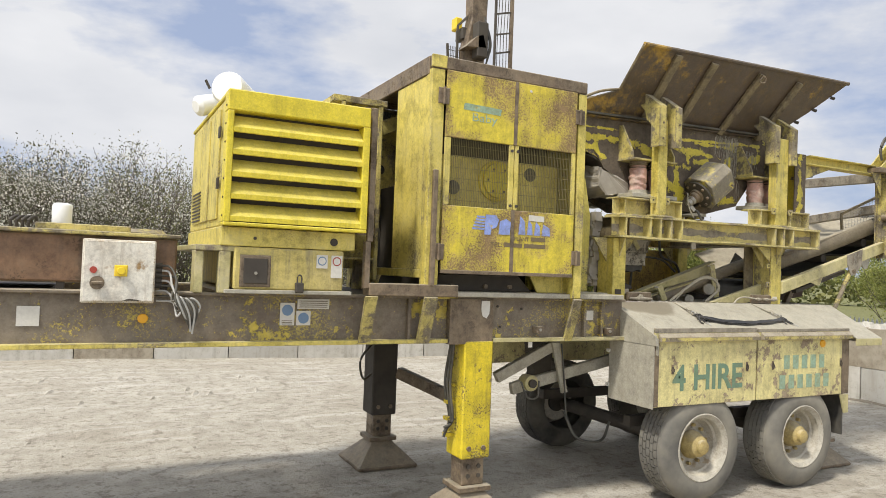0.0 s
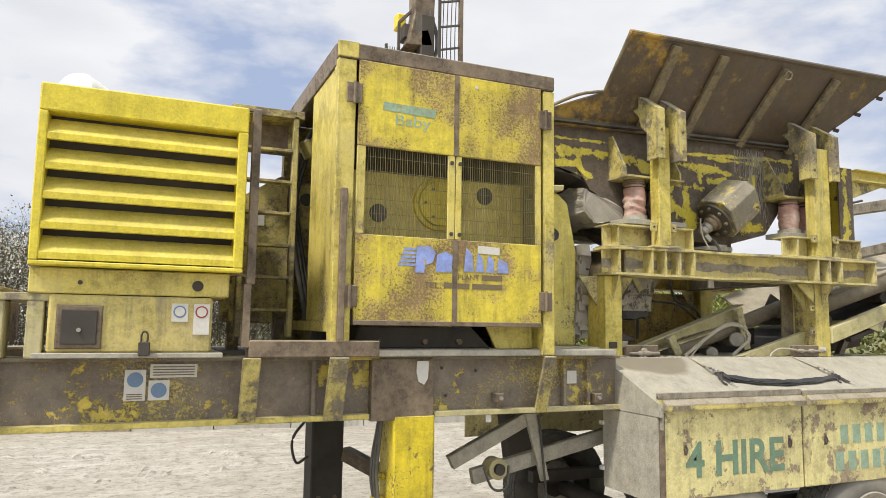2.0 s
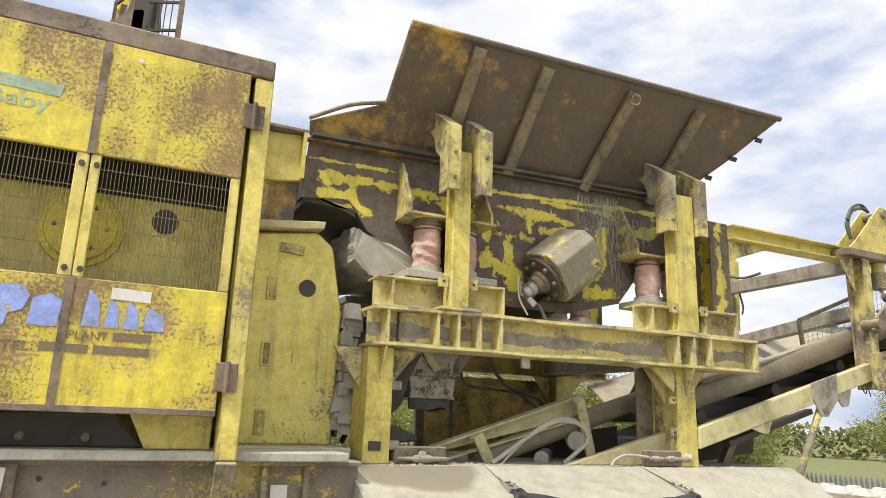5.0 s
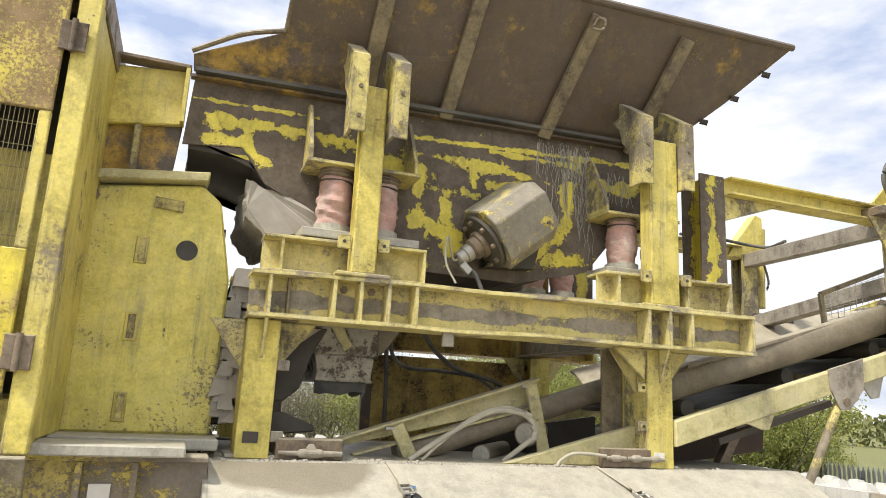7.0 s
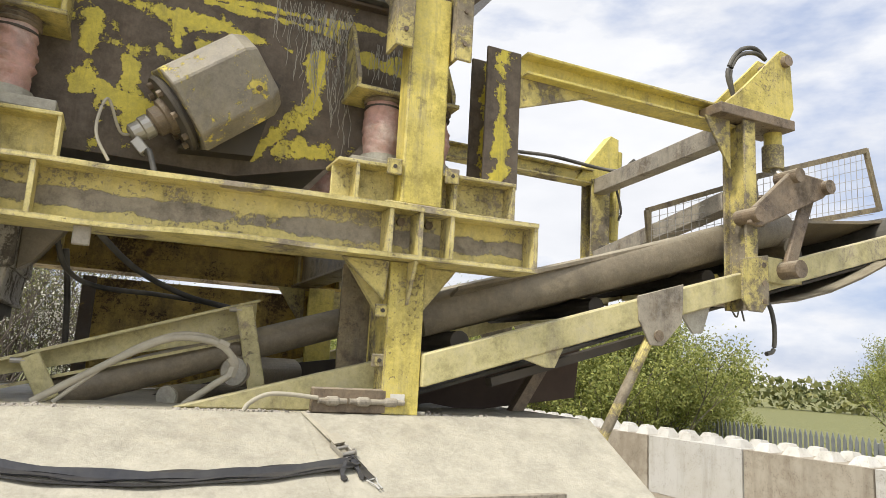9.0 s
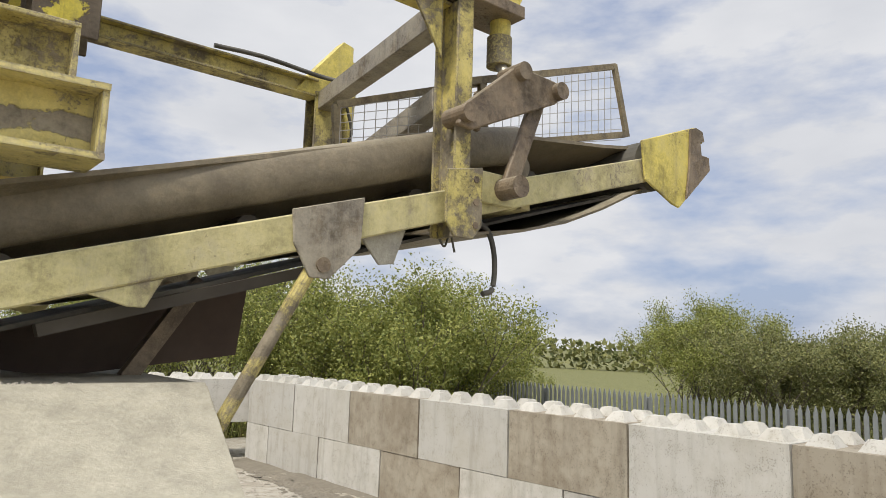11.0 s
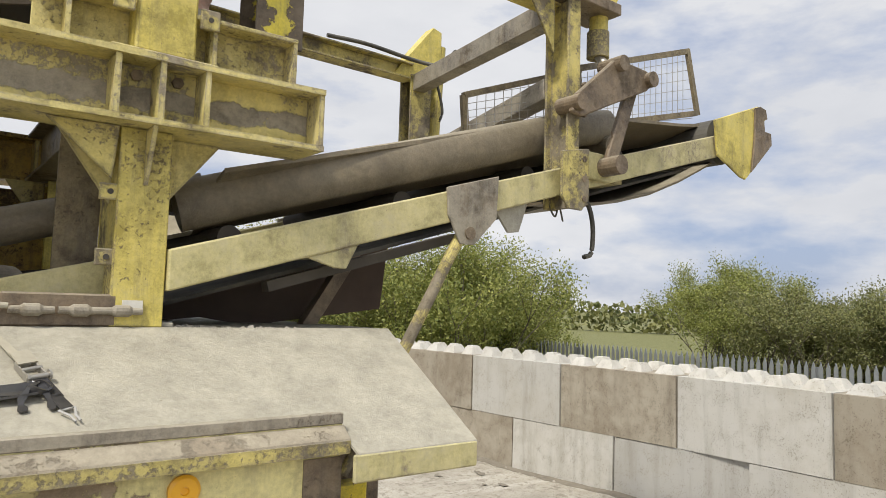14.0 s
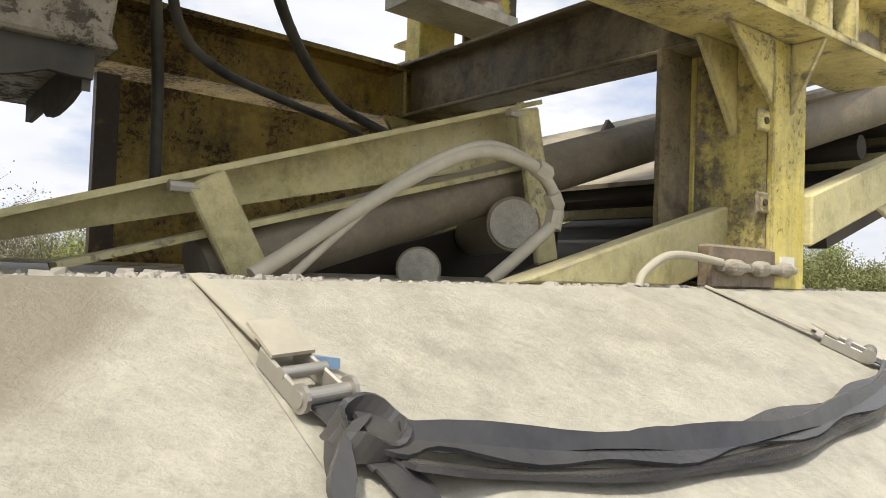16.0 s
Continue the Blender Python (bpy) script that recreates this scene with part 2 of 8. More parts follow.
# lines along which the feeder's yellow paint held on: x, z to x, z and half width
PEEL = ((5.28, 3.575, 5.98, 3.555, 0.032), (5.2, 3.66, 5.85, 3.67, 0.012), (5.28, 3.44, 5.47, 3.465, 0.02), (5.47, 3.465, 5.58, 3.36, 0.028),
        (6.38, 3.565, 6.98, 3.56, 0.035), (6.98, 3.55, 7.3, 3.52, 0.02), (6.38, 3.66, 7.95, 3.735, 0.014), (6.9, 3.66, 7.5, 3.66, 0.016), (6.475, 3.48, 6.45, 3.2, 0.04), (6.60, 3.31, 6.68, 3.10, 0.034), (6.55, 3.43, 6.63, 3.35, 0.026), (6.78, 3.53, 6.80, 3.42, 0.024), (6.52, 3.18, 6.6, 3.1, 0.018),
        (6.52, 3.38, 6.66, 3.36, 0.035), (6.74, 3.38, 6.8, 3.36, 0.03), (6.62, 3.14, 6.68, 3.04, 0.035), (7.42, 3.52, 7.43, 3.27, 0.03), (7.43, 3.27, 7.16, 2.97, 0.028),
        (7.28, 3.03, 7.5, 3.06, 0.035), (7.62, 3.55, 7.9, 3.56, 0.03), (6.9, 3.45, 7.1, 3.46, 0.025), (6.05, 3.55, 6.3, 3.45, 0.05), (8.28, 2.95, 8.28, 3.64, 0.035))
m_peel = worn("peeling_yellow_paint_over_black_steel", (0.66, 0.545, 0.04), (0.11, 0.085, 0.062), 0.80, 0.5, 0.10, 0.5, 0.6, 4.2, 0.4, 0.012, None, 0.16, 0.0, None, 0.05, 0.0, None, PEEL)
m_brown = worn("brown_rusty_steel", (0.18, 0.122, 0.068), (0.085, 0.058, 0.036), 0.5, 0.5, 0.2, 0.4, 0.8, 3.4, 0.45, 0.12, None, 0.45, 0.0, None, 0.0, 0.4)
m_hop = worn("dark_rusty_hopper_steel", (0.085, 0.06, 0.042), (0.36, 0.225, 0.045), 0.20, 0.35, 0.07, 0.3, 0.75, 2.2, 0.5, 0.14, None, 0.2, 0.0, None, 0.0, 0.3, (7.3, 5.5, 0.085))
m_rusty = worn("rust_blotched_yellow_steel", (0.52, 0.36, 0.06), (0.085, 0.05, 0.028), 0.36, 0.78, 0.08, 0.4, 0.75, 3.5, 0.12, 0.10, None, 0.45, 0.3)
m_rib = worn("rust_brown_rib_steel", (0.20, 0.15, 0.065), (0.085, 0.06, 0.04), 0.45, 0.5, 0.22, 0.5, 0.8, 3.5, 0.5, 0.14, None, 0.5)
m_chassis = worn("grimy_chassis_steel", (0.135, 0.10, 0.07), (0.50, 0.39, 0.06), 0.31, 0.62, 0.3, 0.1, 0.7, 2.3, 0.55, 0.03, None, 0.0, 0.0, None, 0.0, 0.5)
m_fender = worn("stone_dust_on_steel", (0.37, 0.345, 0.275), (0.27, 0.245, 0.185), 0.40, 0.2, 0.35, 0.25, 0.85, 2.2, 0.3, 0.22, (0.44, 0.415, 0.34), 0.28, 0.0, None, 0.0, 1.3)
# same dust with a darker brown ragged ellipse below the ridge
m_fender_patch = worn("brown_patched_stone_dust", (0.37, 0.345, 0.275), (0.27, 0.245, 0.185), 0.40, 0.2, 0.35, 0.25, 0.85, 2.2, 0.3, 0.22, (0.44, 0.415, 0.34), 0.28, 0.0, None, 0.0, 1.3, None, (), ((5.84, 6.40, 1.87), (0.37, 0.29, 3.0), (0.185, 0.155, 0.105)))
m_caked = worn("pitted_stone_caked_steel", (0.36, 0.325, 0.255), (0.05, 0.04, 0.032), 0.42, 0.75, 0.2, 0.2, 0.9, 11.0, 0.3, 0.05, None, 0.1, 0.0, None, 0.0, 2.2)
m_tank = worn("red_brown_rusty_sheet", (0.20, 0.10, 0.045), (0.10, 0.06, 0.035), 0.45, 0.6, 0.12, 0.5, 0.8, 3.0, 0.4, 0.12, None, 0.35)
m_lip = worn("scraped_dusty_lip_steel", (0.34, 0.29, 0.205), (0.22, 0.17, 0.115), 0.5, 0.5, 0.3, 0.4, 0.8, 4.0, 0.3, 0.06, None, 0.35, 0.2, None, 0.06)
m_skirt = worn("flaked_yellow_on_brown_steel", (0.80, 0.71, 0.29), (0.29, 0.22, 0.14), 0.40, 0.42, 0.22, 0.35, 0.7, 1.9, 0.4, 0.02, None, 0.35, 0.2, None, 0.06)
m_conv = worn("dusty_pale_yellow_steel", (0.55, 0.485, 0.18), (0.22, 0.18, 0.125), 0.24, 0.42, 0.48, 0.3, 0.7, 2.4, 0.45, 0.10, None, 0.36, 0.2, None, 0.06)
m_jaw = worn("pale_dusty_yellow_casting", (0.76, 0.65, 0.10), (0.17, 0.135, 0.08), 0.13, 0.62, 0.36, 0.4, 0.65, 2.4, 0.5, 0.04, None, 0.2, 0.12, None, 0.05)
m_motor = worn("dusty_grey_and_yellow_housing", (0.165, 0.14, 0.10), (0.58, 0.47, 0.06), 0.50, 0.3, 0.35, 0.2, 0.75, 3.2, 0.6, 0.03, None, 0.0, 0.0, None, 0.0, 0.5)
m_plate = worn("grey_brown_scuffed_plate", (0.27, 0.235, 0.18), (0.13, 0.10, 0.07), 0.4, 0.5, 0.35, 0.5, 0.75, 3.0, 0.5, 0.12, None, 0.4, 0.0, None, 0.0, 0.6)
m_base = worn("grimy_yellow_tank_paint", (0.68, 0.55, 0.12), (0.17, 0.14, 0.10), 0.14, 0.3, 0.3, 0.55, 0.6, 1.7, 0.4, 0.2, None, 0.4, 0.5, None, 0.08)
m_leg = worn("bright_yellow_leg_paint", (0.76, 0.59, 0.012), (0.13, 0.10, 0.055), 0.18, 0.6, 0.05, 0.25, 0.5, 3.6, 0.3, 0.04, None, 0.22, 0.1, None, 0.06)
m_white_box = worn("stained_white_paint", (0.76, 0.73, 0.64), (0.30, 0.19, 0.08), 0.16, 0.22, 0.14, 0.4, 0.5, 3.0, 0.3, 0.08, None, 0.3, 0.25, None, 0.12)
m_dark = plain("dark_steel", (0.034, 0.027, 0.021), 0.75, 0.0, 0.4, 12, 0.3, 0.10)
m_rub = plain("black_rubber", (0.022, 0.021, 0.02), 0.75, 0.0, 0.3, 20, 0.25, 0.22)
m_hose = plain("black_hose", (0.02, 0.02, 0.02), 0.6, 0.0, 0.2, 30, 0.1, 0.25)
m_hose_dusty = plain("dusty_hose", (0.33, 0.30, 0.23), 0.85, 0.0, 0.3, 30, 0.2, 0.5)
m_belt = worn("dusty_conveyor_belt", (0.165, 0.13, 0.08), (0.22, 0.18, 0.115), 0.4, 0.2, 0.2, 0.2, 0.8, 2.0, 0.45, 0.3, None, 0.3)
m_flap = plain("brown_black_flap_rubber", (0.055, 0.034, 0.024), 0.8, 0.0, 0.35, 9, 0.2, 0.05)
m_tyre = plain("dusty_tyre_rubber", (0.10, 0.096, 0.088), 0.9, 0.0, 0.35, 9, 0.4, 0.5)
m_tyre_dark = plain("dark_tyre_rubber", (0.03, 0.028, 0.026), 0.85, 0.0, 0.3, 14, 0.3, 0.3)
m_rim = worn("dirty_white_rim_paint", (0.46, 0.43, 0.36), (0.26, 0.18, 0.10), 0.22, 0.4, 0.35, 0.3, 0.6, 5.0, 0.4, 0.1, None, 0.35)
m_hub = worn("ochre_hub_paint", (0.45, 0.33, 0.09), (0.2, 0.14, 0.08), 0.3, 0.3, 0.3, 0.1)
m_steel = plain("dull_steel", (0.36, 0.34, 0.30), 0.45, 0.6, 0.2, 30, 0.1, 0.3)
m_spring = worn("faded_red_sleeve_cloth", (0.50, 0.24, 0.20), (0.52, 0.43, 0.37), 0.62, 0.3, 0.35, 0.2, 0.7, 5.0, 0.4, 0.3)
m_white = plain("white_plastic", (0.78, 0.78, 0.76), 0.45, 0.0, 0.05, 8, 0.05)
m_label = plain("white_sticker", (0.60, 0.58, 0.52), 0.5, 0.0, 0.22, 40, 0.0, 0.3)
m_blue = worn("flaked_blue_lettering", (0.25, 0.34, 0.72), (0.42, 0.33, 0.12), 0.22, 0.25, 0.1, 0.1, 0.6, 6.0, 0.1, 0.04)
m_signblue = plain("blue_sign_print", (0.14, 0.22, 0.33), 0.5, 0.0, 0.2, 30, 0.0)
m_teal = worn("faded_teal_lettering", (0.28, 0.42, 0.30), (0.52, 0.43, 0.12), 0.12, 0.3, 0.1, 0.1, 0.6, 9.0, 0.1, 0.1)
m_green = worn("worn_green_lettering", (0.10, 0.23, 0.15), (0.40, 0.34, 0.15), 0.12, 0.3, 0.2, 0.1, 0.6, 7.0, 0.1, 0.06)
m_print = plain("faded_black_print", (0.16, 0.12, 0.06), 0.6, 0.0, 0.4, 60, 0.0)
m_red = plain("red_knob_plastic", (0.35, 0.05, 0.03), 0.45, 0.0, 0.2, 20, 0.0)
m_reflector = plain("orange_reflector", (0.75, 0.38, 0.02), 0.3, 0.0, 0.12, 20, 0.0)
m_amber = plain("yellow_plastic", (0.75, 0.55, 0.03), 0.35, 0.0, 0.1, 20, 0.0)
m_strap = plain("black_plastic_webbing", (0.03, 0.03, 0.034), 0.27, 0.0, 0.4, 30, 0.25, 0.10)
m_cable = plain("grey_cable", (0.40, 0.39, 0.36), 0.6, 0.0, 0.2, 30, 0.0)
m_mesh = plain("grey_wire_mesh", (0.42, 0.40, 0.36), 0.5, 0.3, 0.2, 30, 0.0)
m_grille = plain("dull_grille_wire", (0.19, 0.16, 0.07), 0.6, 0.2, 0.3, 30, 0.0)
m_rock = plain("grey_stone_rubble", (0.34, 0.31, 0.26), 0.95, 0.0, 0.35, 7, 0.8)
m_galv = plain("galvanised_steel", (0.27, 0.28, 0.28), 0.5, 0.5, 0.15, 12, 0.05)


def concrete(name, pale, blotch, amount):
    m, n, l, b = mat_base(name, 0.9)
    pos = n.new("ShaderNodeNewGeometry").outputs["Position"]
    big = noise_node(n, l, pos, 1.3, 7.0, 0.62)
    mid = noise_node(n, l, pos, 7.0, 7.0, 0.7)
    fine = noise_node(n, l, pos, 70.0, 3.0, 0.6)
    run = noise_node(n, l, pos, 1.0, 5.0, 0.6, (7.0, 7.0, 0.8))
    oi = n.new("ShaderNodeObjectInfo").outputs["Random"]
    base = mix_node(n, l, oi, tuple(c * 0.78 for c in pale), tuple(min(1, c * 1.08) for c in pale))
    col = mix_node(n, l, math_node(n, l, "MULTIPLY", ramp_node(n, l, math_node(n, l, "ADD", math_node(n, l, "MULTIPLY", big, 0.6), math_node(n, l, "MULTIPLY", mid, 0.4)), 0.44, 0.58), amount), base, blotch)
    col = mix_node(n, l, math_node(n, l, "MULTIPLY", ramp_node(n, l, run, 0.5, 0.7), 0.45), col, tuple(c * 0.7 for c in blotch))
    pit = ramp_node(n, l, math_node(n, l, "ADD", math_node(n, l, "MULTIPLY", fine, 0.6), math_node(n, l, "MULTIPLY", mid, 0.4)), 0.55, 0.60)
    col = mix_node(n, l, math_node(n, l, "MULTIPLY", pit, 0.42), col, tuple(c * 0.5 for c in blotch))
    l.new(col, b.inputs["Base Color"])
    bump_node(n, l, b, math_node(n, l, "SUBTRACT", mid, math_node(n, l, "MULTIPLY", pit, 0.7)), 0.5, 0.012)
    return m


m_conc = concrete("pale_cast_concrete", (0.52, 0.50, 0.45), (0.38, 0.35, 0.285), 0.5)
m_conc_tan = concrete("stained_tan_concrete", (0.345, 0.305, 0.235), (0.23, 0.19, 0.135), 0.85)

# ground: compacted stone dust with damp and tracked patches
m_ground, gn, gl, gb = mat_base("compacted_stone_dust", 0.95)
g_pos = gn.new("ShaderNodeNewGeometry").outputs["Position"]
g1 = noise_node(gn, gl, g_pos, 0.28, 8.0, 0.6)
g2 = noise_node(gn, gl, g_pos, 2.4, 8.0, 0.68)
g3 = noise_node(gn, gl, g_pos, 38.0, 4.0, 0.65)
g4 = noise_node(gn, gl, g_pos, 1.0, 6.0, 0.6, (0.5, 3.2, 1.0))
g_c = mix_node(gn, gl, ramp_node(gn, gl, g2, 0.3, 0.7), (0.30, 0.27, 0.215), (0.50, 0.465, 0.39))
g_c = mix_node(gn, gl, math_node(gn, gl, "MULTIPLY", ramp_node(gn, gl, g1, 0.47, 0.66), 0.45), g_c, (0.27, 0.23, 0.17))
g_c = mix_node(gn, gl, math_node(gn, gl, "MULTIPLY", ramp_node(gn, gl, g4, 0.52, 0.66), 0.42), g_c, (0.62, 0.585, 0.52))
g_c = mix_node(gn, gl, math_node(gn, gl, "MULTIPLY", ramp_node(gn, gl, g3, 0.54, 0.64), 0.5), g_c, (0.22, 0.195, 0.155))
g5 = noise_node(gn, gl, g_pos, 7.0, 10.0, 0.8)
g_c = mix_node(gn, gl, math_node(gn, gl, "MULTIPLY", ramp_node(gn, gl, g5, 0.52, 0.58), 0.72), g_c, (0.20, 0.172, 0.13))
# meadow beyond the walls
g_xyz = gn.new("ShaderNodeSeparateXYZ")
gl.new(g_pos, g_xyz.inputs["Vector"])
g_out = math_node(gn, gl, "MAXIMUM", ramp_node(gn, gl, g_xyz.outputs["X"], 14.4, 15.4), ramp_node(gn, gl, g_xyz.outputs["Y"], 18.3, 19.5))
g_c = mix_node(gn, gl, g_out, g_c, mix_node(gn, gl, ramp_node(gn, gl, g2, 0.3, 0.7), (0.09, 0.10, 0.03), (0.20, 0.19, 0.07)))
gl.new(g_c, gb.inputs["Base Color"])
bump_node(gn, gl, gb, math_node(gn, gl, "ADD", math_node(gn, gl, "MULTIPLY", g2, 0.7), math_node(gn, gl, "MULTIPLY", g3, 0.3)), 0.9, 0.07)


m_soil = plain("dark_damp_soil", (0.15, 0.13, 0.10), 0.95, 0.0, 0.5, 12, 0.8, 0.15)


def leaf_mat(name, a, b_col, rough=0.6, split=None):
    m, n, l, b = mat_base(name, rough)
    ri = n.new("ShaderNodeNewGeometry").outputs["Random Per Island"]
    c = mix_node(n, l, ramp_node(n, l, ri, split, split + 0.08) if split else ri, a, b_col)
    l.new(c, b.inputs["Base Color"])
    tr = n.new("ShaderNodeBsdfTranslucent")
    l.new(c, tr.inputs["Color"])
    mx = n.new("ShaderNodeMixShader")
    mx.inputs["Fac"].default_value = 0.3
    l.new(b.outputs["BSDF"], mx.inputs[1])
    l.new(tr.outputs["BSDF"], mx.inputs[2])
    l.new(mx.outputs["Shader"], n["Material Output"].inputs["Surface"])
    return m


m_leaf = leaf_mat("spring_green_leaves", (0.12, 0.155, 0.03), (0.36, 0.36, 0.09))
m_leaf_dull = leaf_mat("dull_olive_leaves", (0.10, 0.12, 0.04), (0.29, 0.28, 0.10))
m_bloom = leaf_mat("white_blossom", (0.74, 0.71, 0.62), (0.10, 0.10, 0.045), 0.6, 0.42)
m_twig = plain("dark_twigs", (0.075, 0.06, 0.048), 0.9, 0.0, 0.3, 9, 0.3)
m_bark = plain("grey_brown_bark", (0.11, 0.09, 0.07), 0.9, 0.0, 0.35, 9, 0.5)
m_grass = leaf_mat("dry_grass", (0.10, 0.12, 0.03), (0.30, 0.26, 0.11))

# ---- building helpers ----
ORIGIN = {}


def thing(name, base, label, category, group="", kind=""):
    """An Empty at the base of a thing; its parts are given in world metres."""
    ob = new(name)
    ob.location = base
    ob.empty_display_size = 0.1
    ORIGIN[ob.name] = Vector(base)
    return tagged(ob, label, category, group, kind)


def bevel_all(bm, width):
    sharp = [e for e in bm.edges if len(e.link_faces) == 2 and e.calc_face_angle(0) > 0.6 and e.calc_length() > width * 3]
    if sharp:
        bmesh.ops.bevel(bm, geom=sharp, offset=width, segments=1, affect="EDGES", clamp_overlap=True)


def part(name, bm, material, parent=None, label="", bev=0.0, smooth=False):
    """Links a bmesh, given in world metres, as one mesh under a thing or under a part."""
    bmesh.ops.recalc_face_normals(bm, faces=bm.faces[:])
    if bev:
        bevel_all(bm, bev)
    o = ORIGIN[parent.name] if parent else Vector((0, 0, 0))
    bmesh.ops.translate(bm, verts=bm.verts[:], vec=-o)
    me = bpy.data.meshes.new(name)
    bm.to_mesh(me)
    bm.free()
    me.materials.append(material)
    if smooth:
        for p in me.polygons:
            p.use_smooth = True
        me.set_sharp_from_angle(angle=0.7)
    ob = new(name, me)
    if parent:
        ob.parent = parent
    ORIGIN[ob.name] = o
    if label:
        ob["label"] = label
    return ob


def solo(name, bm, material, base, label, category, group="", kind="", bev=0.0, smooth=False):
    """A thing of one mesh, its origin at its base."""
    bmesh.ops.translate(bm, verts=bm.verts[:], vec=-Vector(base))
    ob = part(name, bm, material, None, "", bev, smooth)
    ob.location = base
    ORIGIN[ob.name] = Vector(base)
    return tagged(ob, label, category, group, kind)


def B():
    return bmesh.new()


def box(bm, x0, x1, y0, y1, z0, z1):
    v = [bm.verts.new((x, y, z)) for z in (z0, z1) for x, y in ((x0, y0), (x1, y0), (x1, y1), (x0, y1))]
    for f in ((0, 3, 2, 1), (4, 5, 6, 7), (0, 1, 5, 4), (1, 2, 6, 5), (2, 3, 7, 6), (3, 0, 4, 7)):
        bm.faces.new([v[i] for i in f])
    return bm


def prism(bm, poly, axis, a, b):
    """A polygon in the plane across axis (x: y,z; y: x,z; z: x,y), pulled from a to b along it."""
    def at(p, h):
        return {"x": (h, p[0], p[1]), "y": (p[0], h, p[1]), "z": (p[0], p[1], h)}[axis]
    lo, hi = [bm.verts.new(at(p, a)) for p in poly], [bm.verts.new(at(p, b)) for p in poly]
    bm.faces.new(lo), bm.faces.new(hi[::-1])
    for i in range(len(poly)):
        j = (i + 1) % len(poly)
        bm.faces.new((lo[i], hi[i], hi[j], lo[j]))
    return bm


def slab(bm, a, b, c, d, t):
    """A plate with the four corners a b c d and thickness t along its normal."""
    p = [Vector(q) for q in (a, b, c, d)]
    nrm = (p[1] - p[0]).cross(p[3] - p[0]).normalized() * t
    lo, hi = [bm.verts.new(q) for q in p], [bm.verts.new(q + nrm) for q in p]
    bm.faces.new(lo[::-1]), bm.faces.new(hi)
    for i in range(4):
        j = (i + 1) % 4
        bm.faces.new((lo[i], lo[j], hi[j], hi[i]))
    return bm


def bar(bm, p0, p1, w, h, up=(0, 0, 1)):
    """A square bar from p0 to p1, w wide across and h high along up."""
    p0, p1 = Vector(p0), Vector(p1)
    d = (p1 - p0).normalized()
    s = d.cross(Vector(up)).normalized()
    u = s.cross(d)
    v = [bm.verts.new(p + s * (sx * w / 2) + u * (sz * h / 2)) for p in (p0, p1) for sx, sz in ((-1, -1), (1, -1), (1, 1), (-1, 1))]
    for f in ((0, 1, 2, 3), (7, 6, 5, 4), (0, 4, 5, 1), (1, 5, 6, 2), (2, 6, 7, 3), (3, 7, 4, 0)):
        bm.faces.new([v[i] for i in f])
    return bm


def cyl(bm, p0, p1, r0, r1=None, n=20):
    p0, p1 = Vector(p0), Vector(p1)
    r1 = r0 if r1 is None else r1
    q = (p1 - p0).to_track_quat("Z", "Y")
    rings = []
    for p, r in ((p0, r0), (p1, r1)):
        rings.append([bm.verts.new(p + q @ Vector((r * math.cos(2 * math.pi * i / n), r * math.sin(2 * math.pi * i / n), 0))) for i in range(n)])
    bm.faces.new(rings[0][::-1]), bm.faces.new(rings[1])
    for i in range(n):
        j = (i + 1) % n
        bm.faces.new((rings[0][i], rings[0][j], rings[1][j], rings[1][i]))
    return bm


def lathe(bm, c, axis, profile, n=32, caps=True):
    """A profile of (along, radius) turned about an axis through c."""
    c, q = Vector(c), Vector(axis).to_track_quat("Z", "Y")
    rings = [[bm.verts.new(c + q @ Vector((r * math.cos(2 * math.pi * i / n), r * math.sin(2 * math.pi * i / n), h))) for i in range(n)] for h, r in profile]
    for a, b in zip(rings, rings[1:]):
        for i in range(n):
            j = (i + 1) % n
            bm.faces.new((a[i], a[j], b[j], b[i]))
    if caps:
        bm.faces.new(rings[0][::-1]), bm.faces.new(rings[-1])
    return bm


def smooth_line(pts, k=6):
    p = [Vector(q) for q in pts]
    p = [p[0] * 2 - p[1]] + p + [p[-1] * 2 - p[-2]]
    out = []
    for i in range(1, len(p) - 2):
        for s in range(k):
            t = s / k
            a, b, c, d = p[i - 1], p[i], p[i + 1], p[i + 2]
            out.append(0.5 * (2 * b + (c - a) * t + (2 * a - 5 * b + 4 * c - d) * t * t + (3 * b - a - 3 * c + d) * t ** 3))
    return out + [p[-2]]


def pipe(bm, pts, r, n=12, k=8, flat=1.0):
    """A hose or rod along a smooth line; flat under 1 gives a strap."""
    line = smooth_line(pts, k) if k > 1 else [Vector(q) for q in pts]
    rings = []
    for i, p in enumerate(line):
        d = (line[min(i + 1, len(line) - 1)] - line[max(i - 1, 0)]).normalized()
        s = d.cross(Vector((0, 0, 1)) if abs(d.z) < 0.95 else Vector((1, 0, 0))).normalized()
        u = s.cross(d)
        rings.append([bm.verts.new(p + s * (r * flat * math.cos(2 * math.pi * j / n)) + u * (r * math.sin(2 * math.pi * j / n))) for j in range(n)])
    for a, b in zip(rings, rings[1:]):
        for i in range(n):
            j = (i + 1) % n
            bm.faces.new((a[i], a[j], b[j], b[i]))
    bm.faces.new(rings[0][::-1]), bm.faces.new(rings[-1])
    return bm


